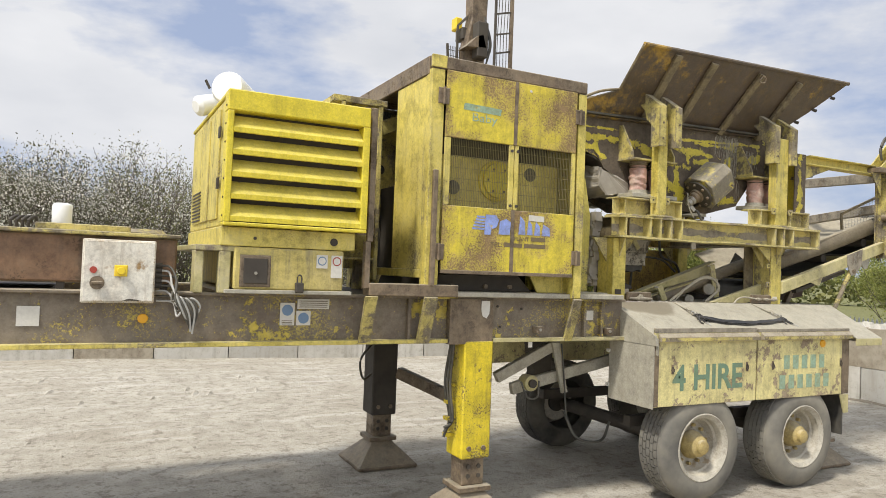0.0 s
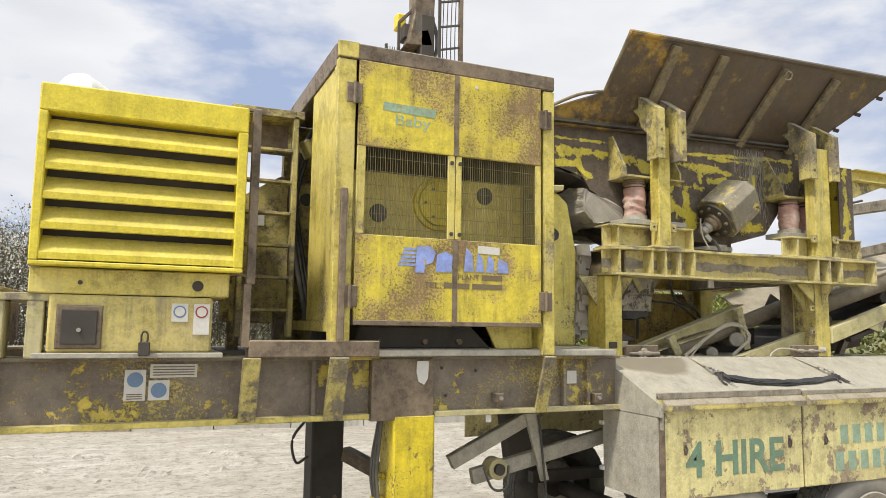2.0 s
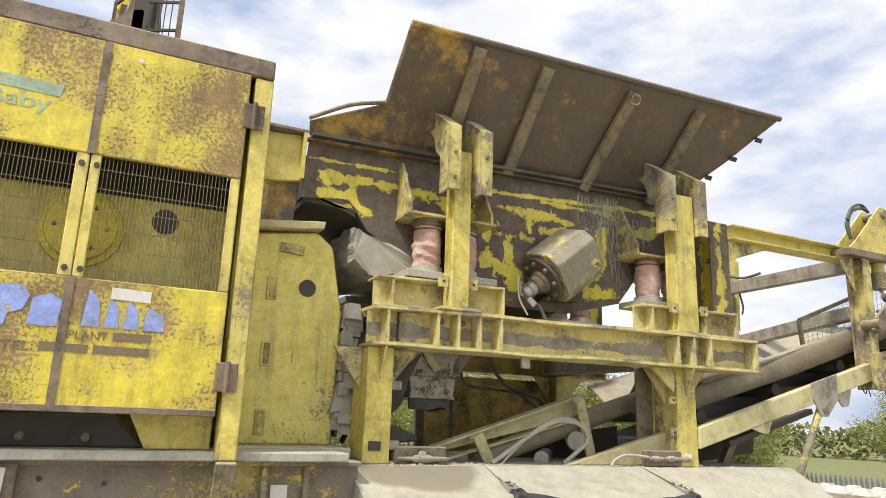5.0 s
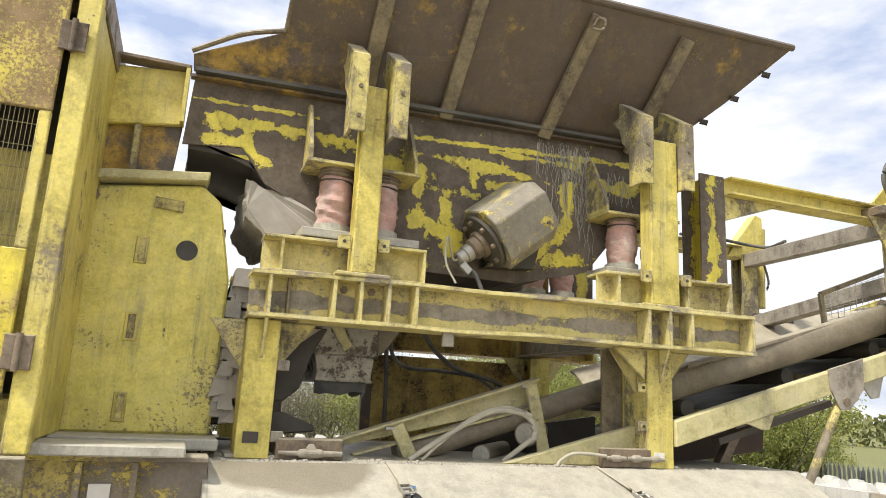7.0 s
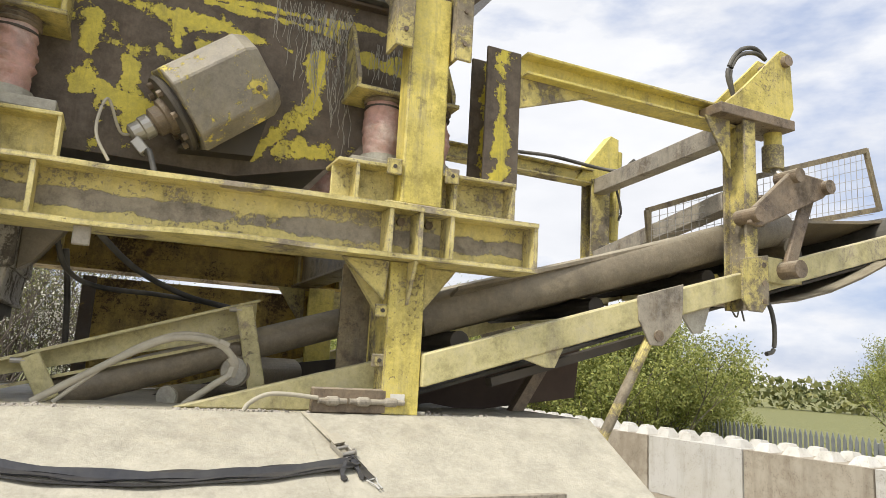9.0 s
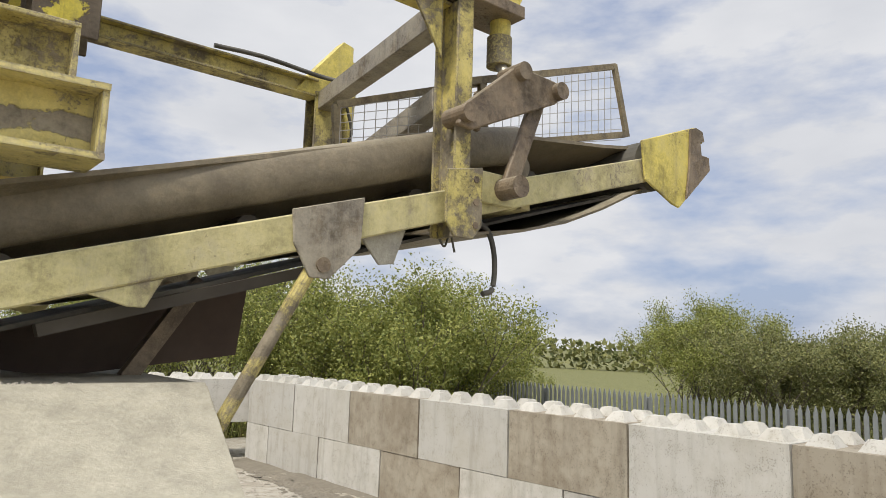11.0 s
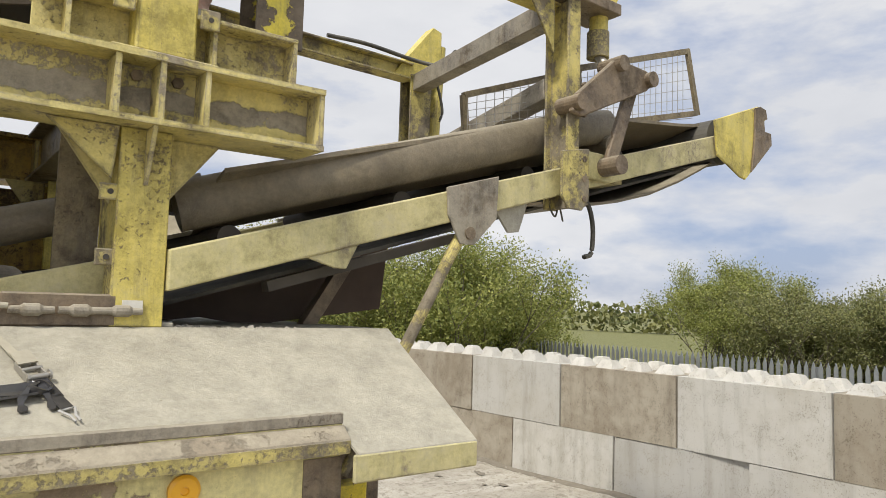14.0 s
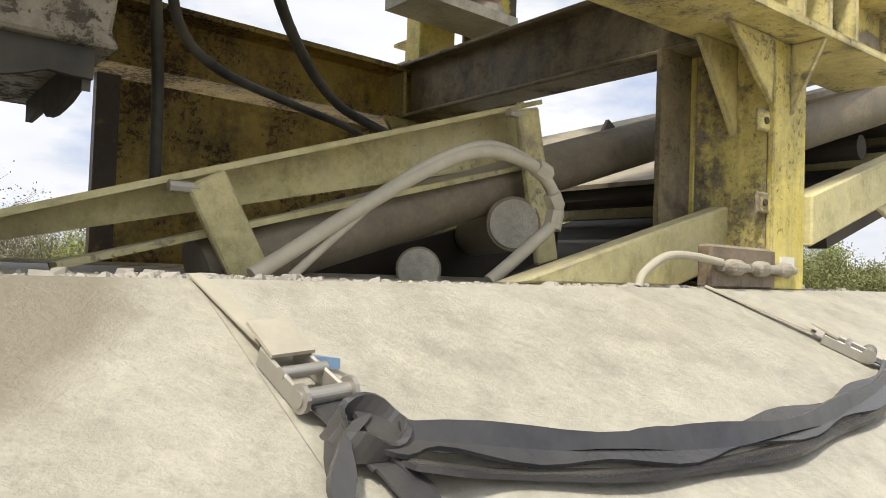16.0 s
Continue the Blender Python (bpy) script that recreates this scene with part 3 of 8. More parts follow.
def ribbon(bm, pts, side, w, t=0.003, k=6):
    """A flat strap along a smooth line, w wide along side."""
    line, side = smooth_line(pts, k), Vector(side).normalized()
    rows = []
    for i, p in enumerate(line):
        d = (line[min(i + 1, len(line) - 1)] - line[max(i - 1, 0)]).normalized()
        n = d.cross(side).normalized() * t
        ww = w * (0.8 + 0.25 * math.sin(i * 0.9))
        rows.append([bm.verts.new(q) for q in (p - side * ww / 2 - n, p + side * ww / 2 - n, p + side * ww / 2 + n, p - side * ww / 2 + n)])
    for a, b in zip(rows, rows[1:]):
        for i in range(4):
            bm.faces.new((a[i], a[(i + 1) % 4], b[(i + 1) % 4], b[i]))
    bm.faces.new(rows[0][::-1]), bm.faces.new(rows[-1])
    return bm


def ibeam_x(bm, x0, x1, y, z0, z1, w, tf=0.02, tw=0.014):
    """An I beam along x whose near flange edge is at y."""
    a, b = y + w / 2 - tw / 2, y + w / 2 + tw / 2
    prism(bm, [(y, z0), (y + w, z0), (y + w, z0 + tf), (b, z0 + tf), (b, z1 - tf), (y + w, z1 - tf), (y + w, z1), (y, z1), (y, z1 - tf), (a, z1 - tf), (a, z0 + tf), (y, z0 + tf)], "x", x0, x1)
    return bm


def hpost(bm, x0, x1, y0, y1, z0, z1, t=0.014):
    """An upright H section, flanges facing near and far."""
    a, b = (x0 + x1) / 2 - t / 2, (x0 + x1) / 2 + t / 2
    prism(bm, [(x0, y0), (x1, y0), (x1, y0 + t), (b, y0 + t), (b, y1 - t), (x1, y1 - t), (x1, y1), (x0, y1), (x0, y1 - t), (a, y1 - t), (a, y0 + t), (x0, y0 + t)], "z", z0, z1)
    return bm


def bolt(parent, p, axis, r=0.014, h=0.014, mat=None, name="bolt"):
    p, a = Vector(p), Vector(axis).normalized()
    return part(name, cyl(B(), p, p + a * h, r, None, 6), mat or m_steel, parent)


def lettering(text, size, material, parent, p, label, width=None, bold=0.0):
    """Raised writing on a plane that faces the near side."""
    cu = bpy.data.curves.new("lettering", "FONT")
    cu.body, cu.size, cu.extrude, cu.offset = text, size, 0.0012, bold
    tmp = new("lettering", cu)
    me = bpy.data.meshes.new_from_object(tmp.evaluated_get(bpy.context.evaluated_depsgraph_get()))
    bpy.data.objects.remove(tmp)
    xs = [v.co.x for v in me.vertices]
    k = (width / (max(xs) - min(xs))) if width else 1.0
    o = ORIGIN[parent.name]
    for v in me.vertices:
        x, y, z = v.co
        v.co = (p[0] + (x - min(xs)) * k - o.x, p[1] - z - o.y, p[2] + y - o.z)
    me.materials.clear()
    me.materials.append(material)
    ob = new("lettering", me)
    ob.parent = parent
    ORIGIN[ob.name] = o
    ob["label"] = label
    return ob


MID = 7.2  # middle plane of the machine


def far(y):
    return 2 * MID - y

# ---- ground, walls, fence ----
bm = B()
N = 70
gx = [-9 + 34 * i / N for i in range(N + 1)]
gy = [-5 + 27 * i / N for i in range(N + 1)]
gx = [-3000, -400, -80, -25] + gx + [40, 90, 400, 3000]
gy = [-3000, -400, -80, -25] + gy + [40, 90, 400, 3000]


def ground_z(x, y):
    out = max(0.0, min(1.0, (x - 14.6) / 3.0))
    up = max(0.0, min(1.0, (y - 17.9) / 3.0))
    z = -0.9 * out * out * (3 - 2 * out) - 0.35 * up * (1 - out)
    near = 1.0 if -9 < x < 24 and -5 < y < 21 else 0.0
    z += near * (0.035 * (noise.noise(Vector((x * 0.45, y * 0.45, 3.0)))) + 0.018 * noise.noise(Vector((x * 1.7, y * 1.7, 9.0))))
    flat = min(1.0, max(0.0, abs(y - MID) - 1.9)) if 2 < x < 9 else 1.0
    return z * flat - 0.006


grid = [[bm.verts.new((x, y, ground_z(x, y))) for x in gx] for y in gy]
for a, b in zip(grid, grid[1:]):
    for i in range(len(gx) - 1):
        bm.faces.new((a[i], a[i + 1], b[i + 1], b[i]))
solo("ground", bm, m_ground, (0, 0, 0), "compacted pale stone-dust yard with tyre tracks and loose grit", "ground", kind="structure", smooth=True)

# churned wheel tracks across the yard behind the trailer
bm = B()
rnd = random.Random(5)
for row, y0 in enumerate((12.2, 12.75, 13.9, 14.4, 10.6)):
    for i in range(120):
        x = -7 + i * 0.17 + rnd.uniform(-0.08, 0.08)
        y = y0 + 0.5 * math.sin(x * 0.35 + row) + rnd.uniform(-0.16, 0.16)
        if rnd.random() < 0.4:
            continue
        s, h = rnd.uniform(0.04, 0.14), rnd.uniform(0.012, 0.05)
        z = ground_z(x, y) - 0.005
        v = [bm.verts.new((x + dx * s, y + dy * s * 2.2 + dx * 0.06, z)) for dx, dy in ((-1, -1), (1, -1), (1, 1), (-1, 1))]
        t = bm.verts.new((x + rnd.uniform(-0.02, 0.02), y, z + h))
        for a in range(4):
            bm.faces.new((v[a], v[(a + 1) % 4], t))
solo("tyre_track", bm, m_ground, (0, 12, 0), "churned dusty tyre tracks pressed into the yard", "track", kind="stuff", smooth=True)

# dark soil gathered along the foot of the east wall and by the corner
bm = B()
prev = None
for i in range(241):
    y = -3 + i * 0.0775
    w = 0.07 + 0.2 * max(0.0, noise.noise(Vector((y * 0.9, 4.0, 0)))) + 0.12 * noise.noise(Vector((y * 4.0, 1.0, 0)))
    if y > 11:
        w += 0.35 * (y - 11) / 4
    h = 0.014 + 0.012 * noise.noise(Vector((y * 3.0, 7.0, 0)))
    ring = [bm.verts.new((13.5 - 0.057 * max(0.0, y - 8.18) - max(0.03, w) * k, y, ground_z(13.3, y) + q)) for k, q in ((0, h + 0.02), (0.4, h), (0.8, 0.016), (1.0, -0.01))]
    if prev:
        for k in range(3):
            bm.faces.new((prev[k], prev[k + 1], ring[k + 1], ring[k]))
    prev = ring
solo("soil_drift", bm, m_soil, (13.4, 6.0, 0), "dark damp soil drifted along the foot of the block wall", "soil", kind="stuff", smooth=True)

# dark debris swept towards the far corner
bm = B()
rd = random.Random(41)
for i in range(520):
    a, q = rd.uniform(0, 6.28), abs(rd.gauss(0, 0.5))
    x, y = 12.85 + 0.35 * q * math.cos(a) - 0.05 * (rd.random()), 13.1 + 2.4 * q * math.sin(a)
    if x > 13.35 - 0.057 * (y - 8.18):
        continue
    s, z = rd.uniform(0.02, 0.11) * (1.1 - 0.5 * min(1.0, q)), ground_z(x, y) + 0.014
    ring = [bm.verts.new((x + s * rd.uniform(0.5, 1.3) * math.cos(k * 1.257), y + 1.6 * s * rd.uniform(0.5, 1.3) * math.sin(k * 1.257), z - 0.004)) for k in range(5)]
    top = bm.verts.new((x, y, z + s * rd.uniform(0.08, 0.3)))
    for k in range(5):
        bm.faces.new((ring[k], ring[(k + 1) % 5], top))
solo("debris", bm, m_soil, (12.85, 13.1, 0), "dark damp debris swept together on the yard by the wall corner", "debris", kind="stuff")

# loose stones
bm = B()
for i in range(4200):
    if i < 2200:
        x, y = rnd.uniform(9, 13.3), rnd.uniform(2.5, 15)
    elif i < 2800:
        x, y = rnd.uniform(4.2, 5.4) + rnd.gauss(0, 0.3), rnd.gauss(5.3, 0.5)
    elif i < 3500:
        x, y = 13.35 - abs(rnd.gauss(0, 0.12)), rnd.uniform(2.5, 15)
    else:
        x, y = rnd.uniform(-4, 9), rnd.uniform(3.5, 16)
    s = min(0.035, 0.004 + rnd.expovariate(1 / 0.005))
    z = ground_z(x, y)
    p = [bm.verts.new((x + s * rnd.uniform(0.6, 1.2) * math.cos(a), y + s * rnd.uniform(0.6, 1.2) * math.sin(a), z - 0.004)) for a in (0.2, 1.8, 3.3, 4.9)]
    q = [bm.verts.new((w.co.x * 0.6 + x * 0.4, w.co.y * 0.6 + y * 0.4, z + s * rnd.uniform(0.5, 0.9))) for w in p]
    bm.faces.new(q)
    for a in range(4):
        bm.faces.new((p[a], p[(a + 1) % 4], q[(a + 1) % 4], q[a]))
solo("gravel", bm, m_rock, (9, 7, 0), "scattered loose grey stones on the yard", "gravel", kind="stuff")

BL, BH, BW = 1.5, 0.725, 0.72


def block_mesh(name, material, seed, studs=True):
    r = random.Random(seed)
    bm = B()
    g = 0.009
    box(bm, g, BL - g, 0, BW, 0.004, BH - 0.004)
    bevel_all(bm, 0.02)
    for v in bm.verts:
        v.co += Vector((r.uniform(-1, 1), r.uniform(-1, 1), r.uniform(-1, 1))) * 0.004
    if studs:
        for i in range(4):
            for j in range(2):
                cx, cy = BL * (i + 0.5) / 4, BW * (j + 0.5) / 2
                lo = [bm.verts.new((cx + dx * 0.115, cy + dy * 0.115, BH - 0.01)) for dx, dy in ((-1, -1), (1, -1), (1, 1), (-1, 1))]
                hi = [bm.verts.new((cx + dx * 0.06, cy + dy * 0.06, BH + 0.085 + r.uniform(-0.008, 0.004))) for dx, dy in ((-1, -1), (1, -1), (1, 1), (-1, 1))]
                bm.faces.new(hi).material_index = 1
                for a in range(4):
                    bm.faces.new((lo[a], lo[(a + 1) % 4], hi[(a + 1) % 4], hi[a])).material_index = 1
    bmesh.ops.recalc_face_normals(bm, faces=bm.faces[:])
    me = bpy.data.meshes.new(name)
    bm.to_mesh(me)
    bm.free()
    me.materials.append(material)
    me.materials.append(m_conc)
    return me


BLOCKS = {(k, s): block_mesh("concrete_block", m, 7 + s, s) for k, m in ((0, m_conc), (1, m_conc_tan)) for s in (0, 1)}


HALF = {k: block_mesh("concrete_block", m, 31, False) for k, m in ((0, m_conc), (1, m_conc_tan))}
for me in HALF.values():
    for v in me.vertices:
        v.co.x *= 0.5


def block_wall(name, corners, count, label, tan_top, tan_low):
    """Two courses of cast blocks with their near faces along a line of corners; the lower course begins with a half block."""
    base = Vector((*corners[0], 0))
    wall = thing(name, base, label, "wall", kind="structure")
    legs = [(Vector((*a, 0)), Vector((*b, 0))) for a, b in zip(corners, corners[1:])]
    r = random.Random(len(name))

    def at(s):
        for a, b in legs:
            if s < (b - a).length or (a, b) == legs[-1]:
                d = (b - a).normalized()
                return a + d * s, math.degrees(math.atan2(d.y, d.x))
            s -= (b - a).length

    for row in (0, 1):
        for i in range(count):
            tan = 1 if i in (tan_top if row else tan_low) else 0
            p, yaw = at(max(0.0, (i - (0.0 if row else 0.5)) * BL))
            ob = new("block", HALF[tan] if row == 0 and i == 0 else BLOCKS[(tan, row)])
            ob.parent = wall
            ob.matrix_basis = pose(p.x - base.x, p.y - base.y, -0.11 + row * BH, 0, 0, yaw + r.uniform(-0.3, 0.3))
    return wall


# the east wall bends slightly inwards towards its far corner, where the north wall meets it
block_wall("wall_east", ((13.07, 15.66), (13.5, 8.18), (13.5, -3.9)), 13, "two-course wall of pale and tan cast concrete blocks with studs on top", (2, 4, 6, 9), (3, 9))
block_wall("wall_north", ((-7.6, 17.72), (13.7, 15.62)), 14, "far two-course wall of pale cast concrete blocks with studs", (4, 9), (6,))

# palisade fence behind the east wall
fence = thing("palisade_fence", (20.0, 6.0, -0.9), "galvanised steel palisade fence with pointed pales", "fence", kind="structure")
bm = B()
prism(bm, [(-0.034, 0), (0.034, 0), (0.034, 1.98), (0.0, 2.1), (-0.034, 1.98)], "x", -0.012, 0.012)
bmesh.ops.recalc_face_normals(bm, faces=bm.faces[:])
pale_me = bpy.data.meshes.new("pale")
bm.to_mesh(pale_me)
bm.free()
pale_me.materials.append(m_galv)
for i in range(236):
    y = -10 + i * 0.125
    p = new("pale", pale_me)
    p.parent = fence
    p.location = (0, y - 6.0, ground_z(20, y) + 0.9 + 0.02)
for z in (0.25, 1.45):
    part("rail", box(B(), 20.02, 20.07, -10.1, 19.6, -0.9 + z, -0.9 + z + 0.05), m_galv, fence)
for i in range(11):
    y = -9.5 + i * 2.75
    part("post", box(B(), 20.07, 20.15, y - 0.05, y + 0.05, -1.0, 1.1), m_galv, fence)


# ---- bushes ----
def limb(bm, p, d, length, r, depth, tips, rnd):
    q = Vector(p)
    segs = 3
    for i in range(segs):
        d = (d + Vector((rnd.uniform(-1, 1), rnd.uniform(-1, 1), rnd.uniform(-0.5, 0.8))) * 0.22).normalized()
        e = q + d * (length / segs)
        cyl(bm, q, e, r * (1 - i / segs * 0.4), r * (1 - (i + 1) / segs * 0.4), 5)
        q = e
        tips.append((q.copy(), depth))
    if depth > 0:
        for i in range(rnd.randint(2, 4)):
            nd = (d + Vector((rnd.uniform(-1, 1), rnd.uniform(-1, 1), rnd.uniform(-0.3, 0.9))) * 0.75).normalized()
            limb(bm, q, nd, length * rnd.uniform(0.55, 0.8), r * 0.55, depth - 1, tips, rnd)


def bush(name, base, height, spread, seed, leaf_m, count, size, label, stems=7, loose=0.06):
    """Tapered stems that branch three times, with leaves gathered in ragged clumps round the twig ends."""
    rnd = random.Random(seed)
    root = thing(name, base, label, "bush")
    bm, tips = B(), []
    for i in range(stems):
        a = rnd.uniform(0, 6.28)
        rr = spread * rnd.uniform(0.05, 0.6)
        p = Vector(base) + Vector((rr * math.cos(a), rr * math.sin(a), -0.05))
        d = Vector((math.cos(a) * 0.35, math.sin(a) * 0.35, 1)).normalized()
        limb(bm, p, d, height * rnd.uniform(0.3, 0.44), 0.02 * height / 4 + 0.01, 3, tips, rnd)
    part("trunk", bm, m_bark, root, "grey-brown branching stems")
    ends = [t for t, k in tips if k <= 2]
    ends += [Vector((base[0] + rnd.gauss(0, 0.5) * spread, base[1] + rnd.gauss(0, 0.5) * spread, base[2] + rnd.uniform(0.1, 0.3) * height)) for i in range(len(ends) // 7)]
    bm = B()
    verts, faces = [], []
    for i in range(count):
        c = rnd.choice(ends)
        p = c + Vector([max(-1.5, min(1.5, rnd.gauss(0, 0.8))) for q in range(3)]) * (loose * height)
        if p.z < base[2] + 0.1:
            continue
        u = Vector((rnd.gauss(0, 1), rnd.gauss(0, 1), rnd.gauss(0, 1))).normalized()
        w = u.cross(Vector((rnd.gauss(0, 1), rnd.gauss(0, 1), rnd.gauss(0, 1)))).normalized()
        s = size * rnd.uniform(0.6, 1.5)
        k = len(verts)
        verts += [p - u * s, p + w * s * 0.5, p + u * s, p - w * s * 0.5]
        faces.append((k, k + 1, k + 2, k + 3))
    me = bpy.data.meshes.new("crown")
    o = Vector(base)
    me.from_pydata([v - o for v in verts], [], faces)
    me.materials.append(leaf_m)
    crown = new("crown", me)
    crown.parent = root
    crown["label"] = "loose ragged crown of small leaves"
    ORIGIN[crown.name] = o
    bm.free()
    return root


def scatter(kinds, spots, seed, group):
    rnd = random.Random(seed)
    for i, (x, y, s) in enumerate(spots):
        src = kinds[(i * 7 + i // 3) % len(kinds)]
        k = s * rnd.uniform(0.88, 1.12)
        ob = copy_thing(src, Matrix.Translation((x, y, ground_z(x, y) - 0.05)) @ Matrix.Rotation(rnd.uniform(0, 6.28), 4, "Z") @ Matrix.Diagonal((k, k, k * rnd.uniform(0.9, 1.1), 1)))
        ob["group"] = group


green_a = bush("bush", (17.2, 16.2, -0.95), 4.3, 1.9, 11, m_leaf, 50000, 0.031, "dense bush with fresh green spring leaves beyond the block wall", 13, 0.045)
green_b = bush("bush", (17.2, 18.2, -0.95), 4.5, 2.0, 12, m_leaf, 48000, 0.031, "dense bush with fresh green spring leaves beyond the block wall", 13, 0.045)
green_c = bush("bush", (30.0, 15.6, -1.1), 4.0, 2.4, 13, m_leaf_dull, 36000, 0.038, "dull olive bush on rough ground beyond the fence", 13, 0.05)
thin_a = bush("bush", (15.2, 20.5, -0.95), 4.8, 1.7, 14, m_leaf, 14000, 0.033, "half-bare bush with thin young leaves", 14, 0.06)
bloom_a = bush("blossom_bush", (-2.0, 21.5, -0.4), 4.9, 1.9, 21, m_bloom, 20000, 0.03, "bare-twigged hedge bush covered in white blossom", 20, 0.045)
bloom_b = bush("blossom_bush", (1.4, 22.2, -0.4), 4.7, 1.9, 22, m_bloom, 20000, 0.03, "bare-twigged hedge bush covered in white blossom", 20, 0.045)
bare_a = bush("blossom_bush", (-5.0, 21.0, -0.4), 5.2, 1.8, 23, m_leaf_dull, 9000, 0.03, "tall bare-twigged hedge bush with few leaves", 22, 0.04)
for o in (green_a, green_b, green_c, thin_a):
    o["group"] = "bushes beyond the east wall"
for o in (bloom_a, bloom_b, bare_a):
    o["group"] = "hedge beyond the north wall"
scatter((green_a, green_b, thin_a), [(16.0, 19.4, 0.95), (18.6, 17.9, 0.9), (14.2, 20.8, 0.95), (12.0, 21.0, 0.8), (20.6, 20.9, 0.85), (18.9, 22.5, 0.95), (22.0, 20.2, 0.55), (15.5, 22.4, 1.0), (13.0, 23.0, 1.0), (25.5, 21.5, 0.5)], 31, "bushes beyond the east wall")
scatter((green_c, green_c, green_a), [(30.5, 13.6, 0.95), (32.8, 12.6, 0.88), (35.0, 10.2, 0.78), (37.5, 8.0, 0.7), (40.5, 6.0, 0.63), (44.0, 4.0, 0.57), (33.0, 18.0, 0.95), (35.0, 15.5, 0.9), (39.0, 12.0, 0.78), (48.0, 2.0, 0.5), (53.0, 0.0, 0.44), (59.0, -3.0, 0.38), (66.0, -7.0, 0.3), (43.0, 9.0, 0.66), (74.0, -12.0, 0.28), (29.5, 17.0, 0.95), (33.5, 14.0, 0.86), (37.0, 11.0, 0.76), (41.5, 8.0, 0.62), (46.0, 5.5, 0.55), (51.0, 3.0, 0.46)], 32, "bushes beyond the east wall")
scatter((bloom_a, bare_a, bloom_b), [(-7.6, 21.8, 1.0), (-3.4, 23.0, 1.0), (-0.4, 21.0, 0.85), (3.6, 21.2, 0.9), (5.2, 22.8, 0.95), (-10.0, 22.4, 1.0), (-6.0, 24.0, 1.05), (0.6, 24.2, 1.0), (2.8, 24.4, 1.0), (-12.5, 21.5, 1.0), (8.4, 22.0, 0.62), (6.9, 22.4, 0.66), (10.0, 22.2, 0.7), (8.8, 24.6, 0.7), (-1.8, 24.5, 1.1)], 33, "hedge beyond the north wall")

# low scrub and grass beyond the walls
verts, faces = [], []
for i in range(26000):
    if i < 14000:
        x, y = rnd.uniform(16, 34), rnd.uniform(-8, 24)
    else:
        x, y = rnd.uniform(-13, 16), rnd.uniform(18.6, 23.5)
    z = ground_z(x, y)
    a, h, w = rnd.uniform(0, 6.28), rnd.uniform(0.15, 0.75), rnd.uniform(0.012, 0.03)
    k = len(verts)
    verts += [(x - w * math.cos(a), y - w * math.sin(a), z - 0.03), (x + w * math.cos(a), y + w * math.sin(a), z - 0.03), (x + rnd.uniform(-0.15, 0.15), y + rnd.uniform(-0.15, 0.15), z + h)]
    faces.append((k, k + 1, k + 2))
me = bpy.data.meshes.new("rough_grass")
me.from_pydata(verts, [], faces)
me.materials.append(m_grass)
tagged(new("rough_grass", me), "tall dry grass and scrub on the ground beyond the walls", "grass", kind="stuff")

# far hedgerow along the horizon
verts, faces = [], []
rf = random.Random(77)
for i in range(16000):
    a = rf.uniform(-0.6, 2.4)
    d = 105 + 6 * math.sin(a * 9) + rf.uniform(-2, 2)
    top = 4.2 + 1.3 * noise.noise(Vector((a * 22.0, 0, 1.0))) + 0.8 * noise.noise(Vector((a * 70.0, 5.0, 1.0)))
    c = Vector((8 + d * math.cos(a), 6 + d * math.sin(a), -1.0 + top * rf.random() ** 0.7))
    u = Vector((rf.gauss(0, 1), rf.gauss(0, 1), rf.gauss(0, 1))).normalized()
    w = u.cross(Vector((rf.gauss(0, 1), rf.gauss(0, 1), rf.gauss(0, 1)))).normalized()
    s = rf.uniform(0.25, 0.6)
    k = len(verts)
    verts += [c - u * s, c + w * s * 0.7, c + u * s, c - w * s * 0.7]
    faces.append((k, k + 1, k + 2, k + 3))
me = bpy.data.meshes.new("far_hedgerow")
me.from_pydata(verts, [], faces)
me.materials.append(m_leaf_dull)
tagged(new("far_hedgerow", me), "distant olive hedgerow along the horizon beyond the meadow", "hedgerow", kind="stuff")

# ---- trailer: chassis, wheels, legs, mudguard boxes ----
trailer = thing("crusher_trailer", (4.5, MID, 0), "long twin-axle trailer with grimy brown and yellow steel chassis", "trailer")
CZ0, CZ1 = 1.52, 1.90
for name, y in (("chassis_beam", 6.18), ("chassis_beam", far(6.18) - 0.2)):
    part(name, ibeam_x(B(), -3.2, 5.455, y, CZ0, CZ1, 0.2, 0.022, 0.09), m_chassis, trailer, "brown steel beam with flaking yellow paint", 0.004)
part("lower_flange", box(B(), -3.2, 3.54, 6.172, 6.39, 1.512, 1.546), m_frame, trailer, "yellow lower flange of the chassis", 0.003)
part("lower_flange", box(B(), 3.98, 5.452, 6.172, 6.39, 1.512, 1.546), m_conv, trailer, "dusty lower flange of the chassis", 0.003)
for x in (-2.2, 0.2, 2.2, 4.6, 6.6, 8.1):
    part("cross_member", box(B(), x - 0.06, x + 0.06, 6.38, far(6.38), 1.56, 1.84), m_dark, trailer, "", 0.004)
for x in (3.19, 4.98, 5.18):
    part("web_rib", box(B(), x - 0.012, x + 0.012, 6.188, 6.235, 1.545, 1.875), m_chassis, trailer)
part("doubler_plate", box(B(), 3.55, 3.97, 6.165, 6.235, 1.50, 1.885), m_brown, trailer, "dusty brown steel plate on the beam", 0.004)
part("pale_patch", prism(B(), [(3.85, 1.87), (3.93, 1.87), (3.925, 1.76), (3.90, 1.72), (3.86, 1.74), (3.845, 1.80)], "y", 6.158, 6.166), m_label, trailer, "torn pale sticker with yellow remains")
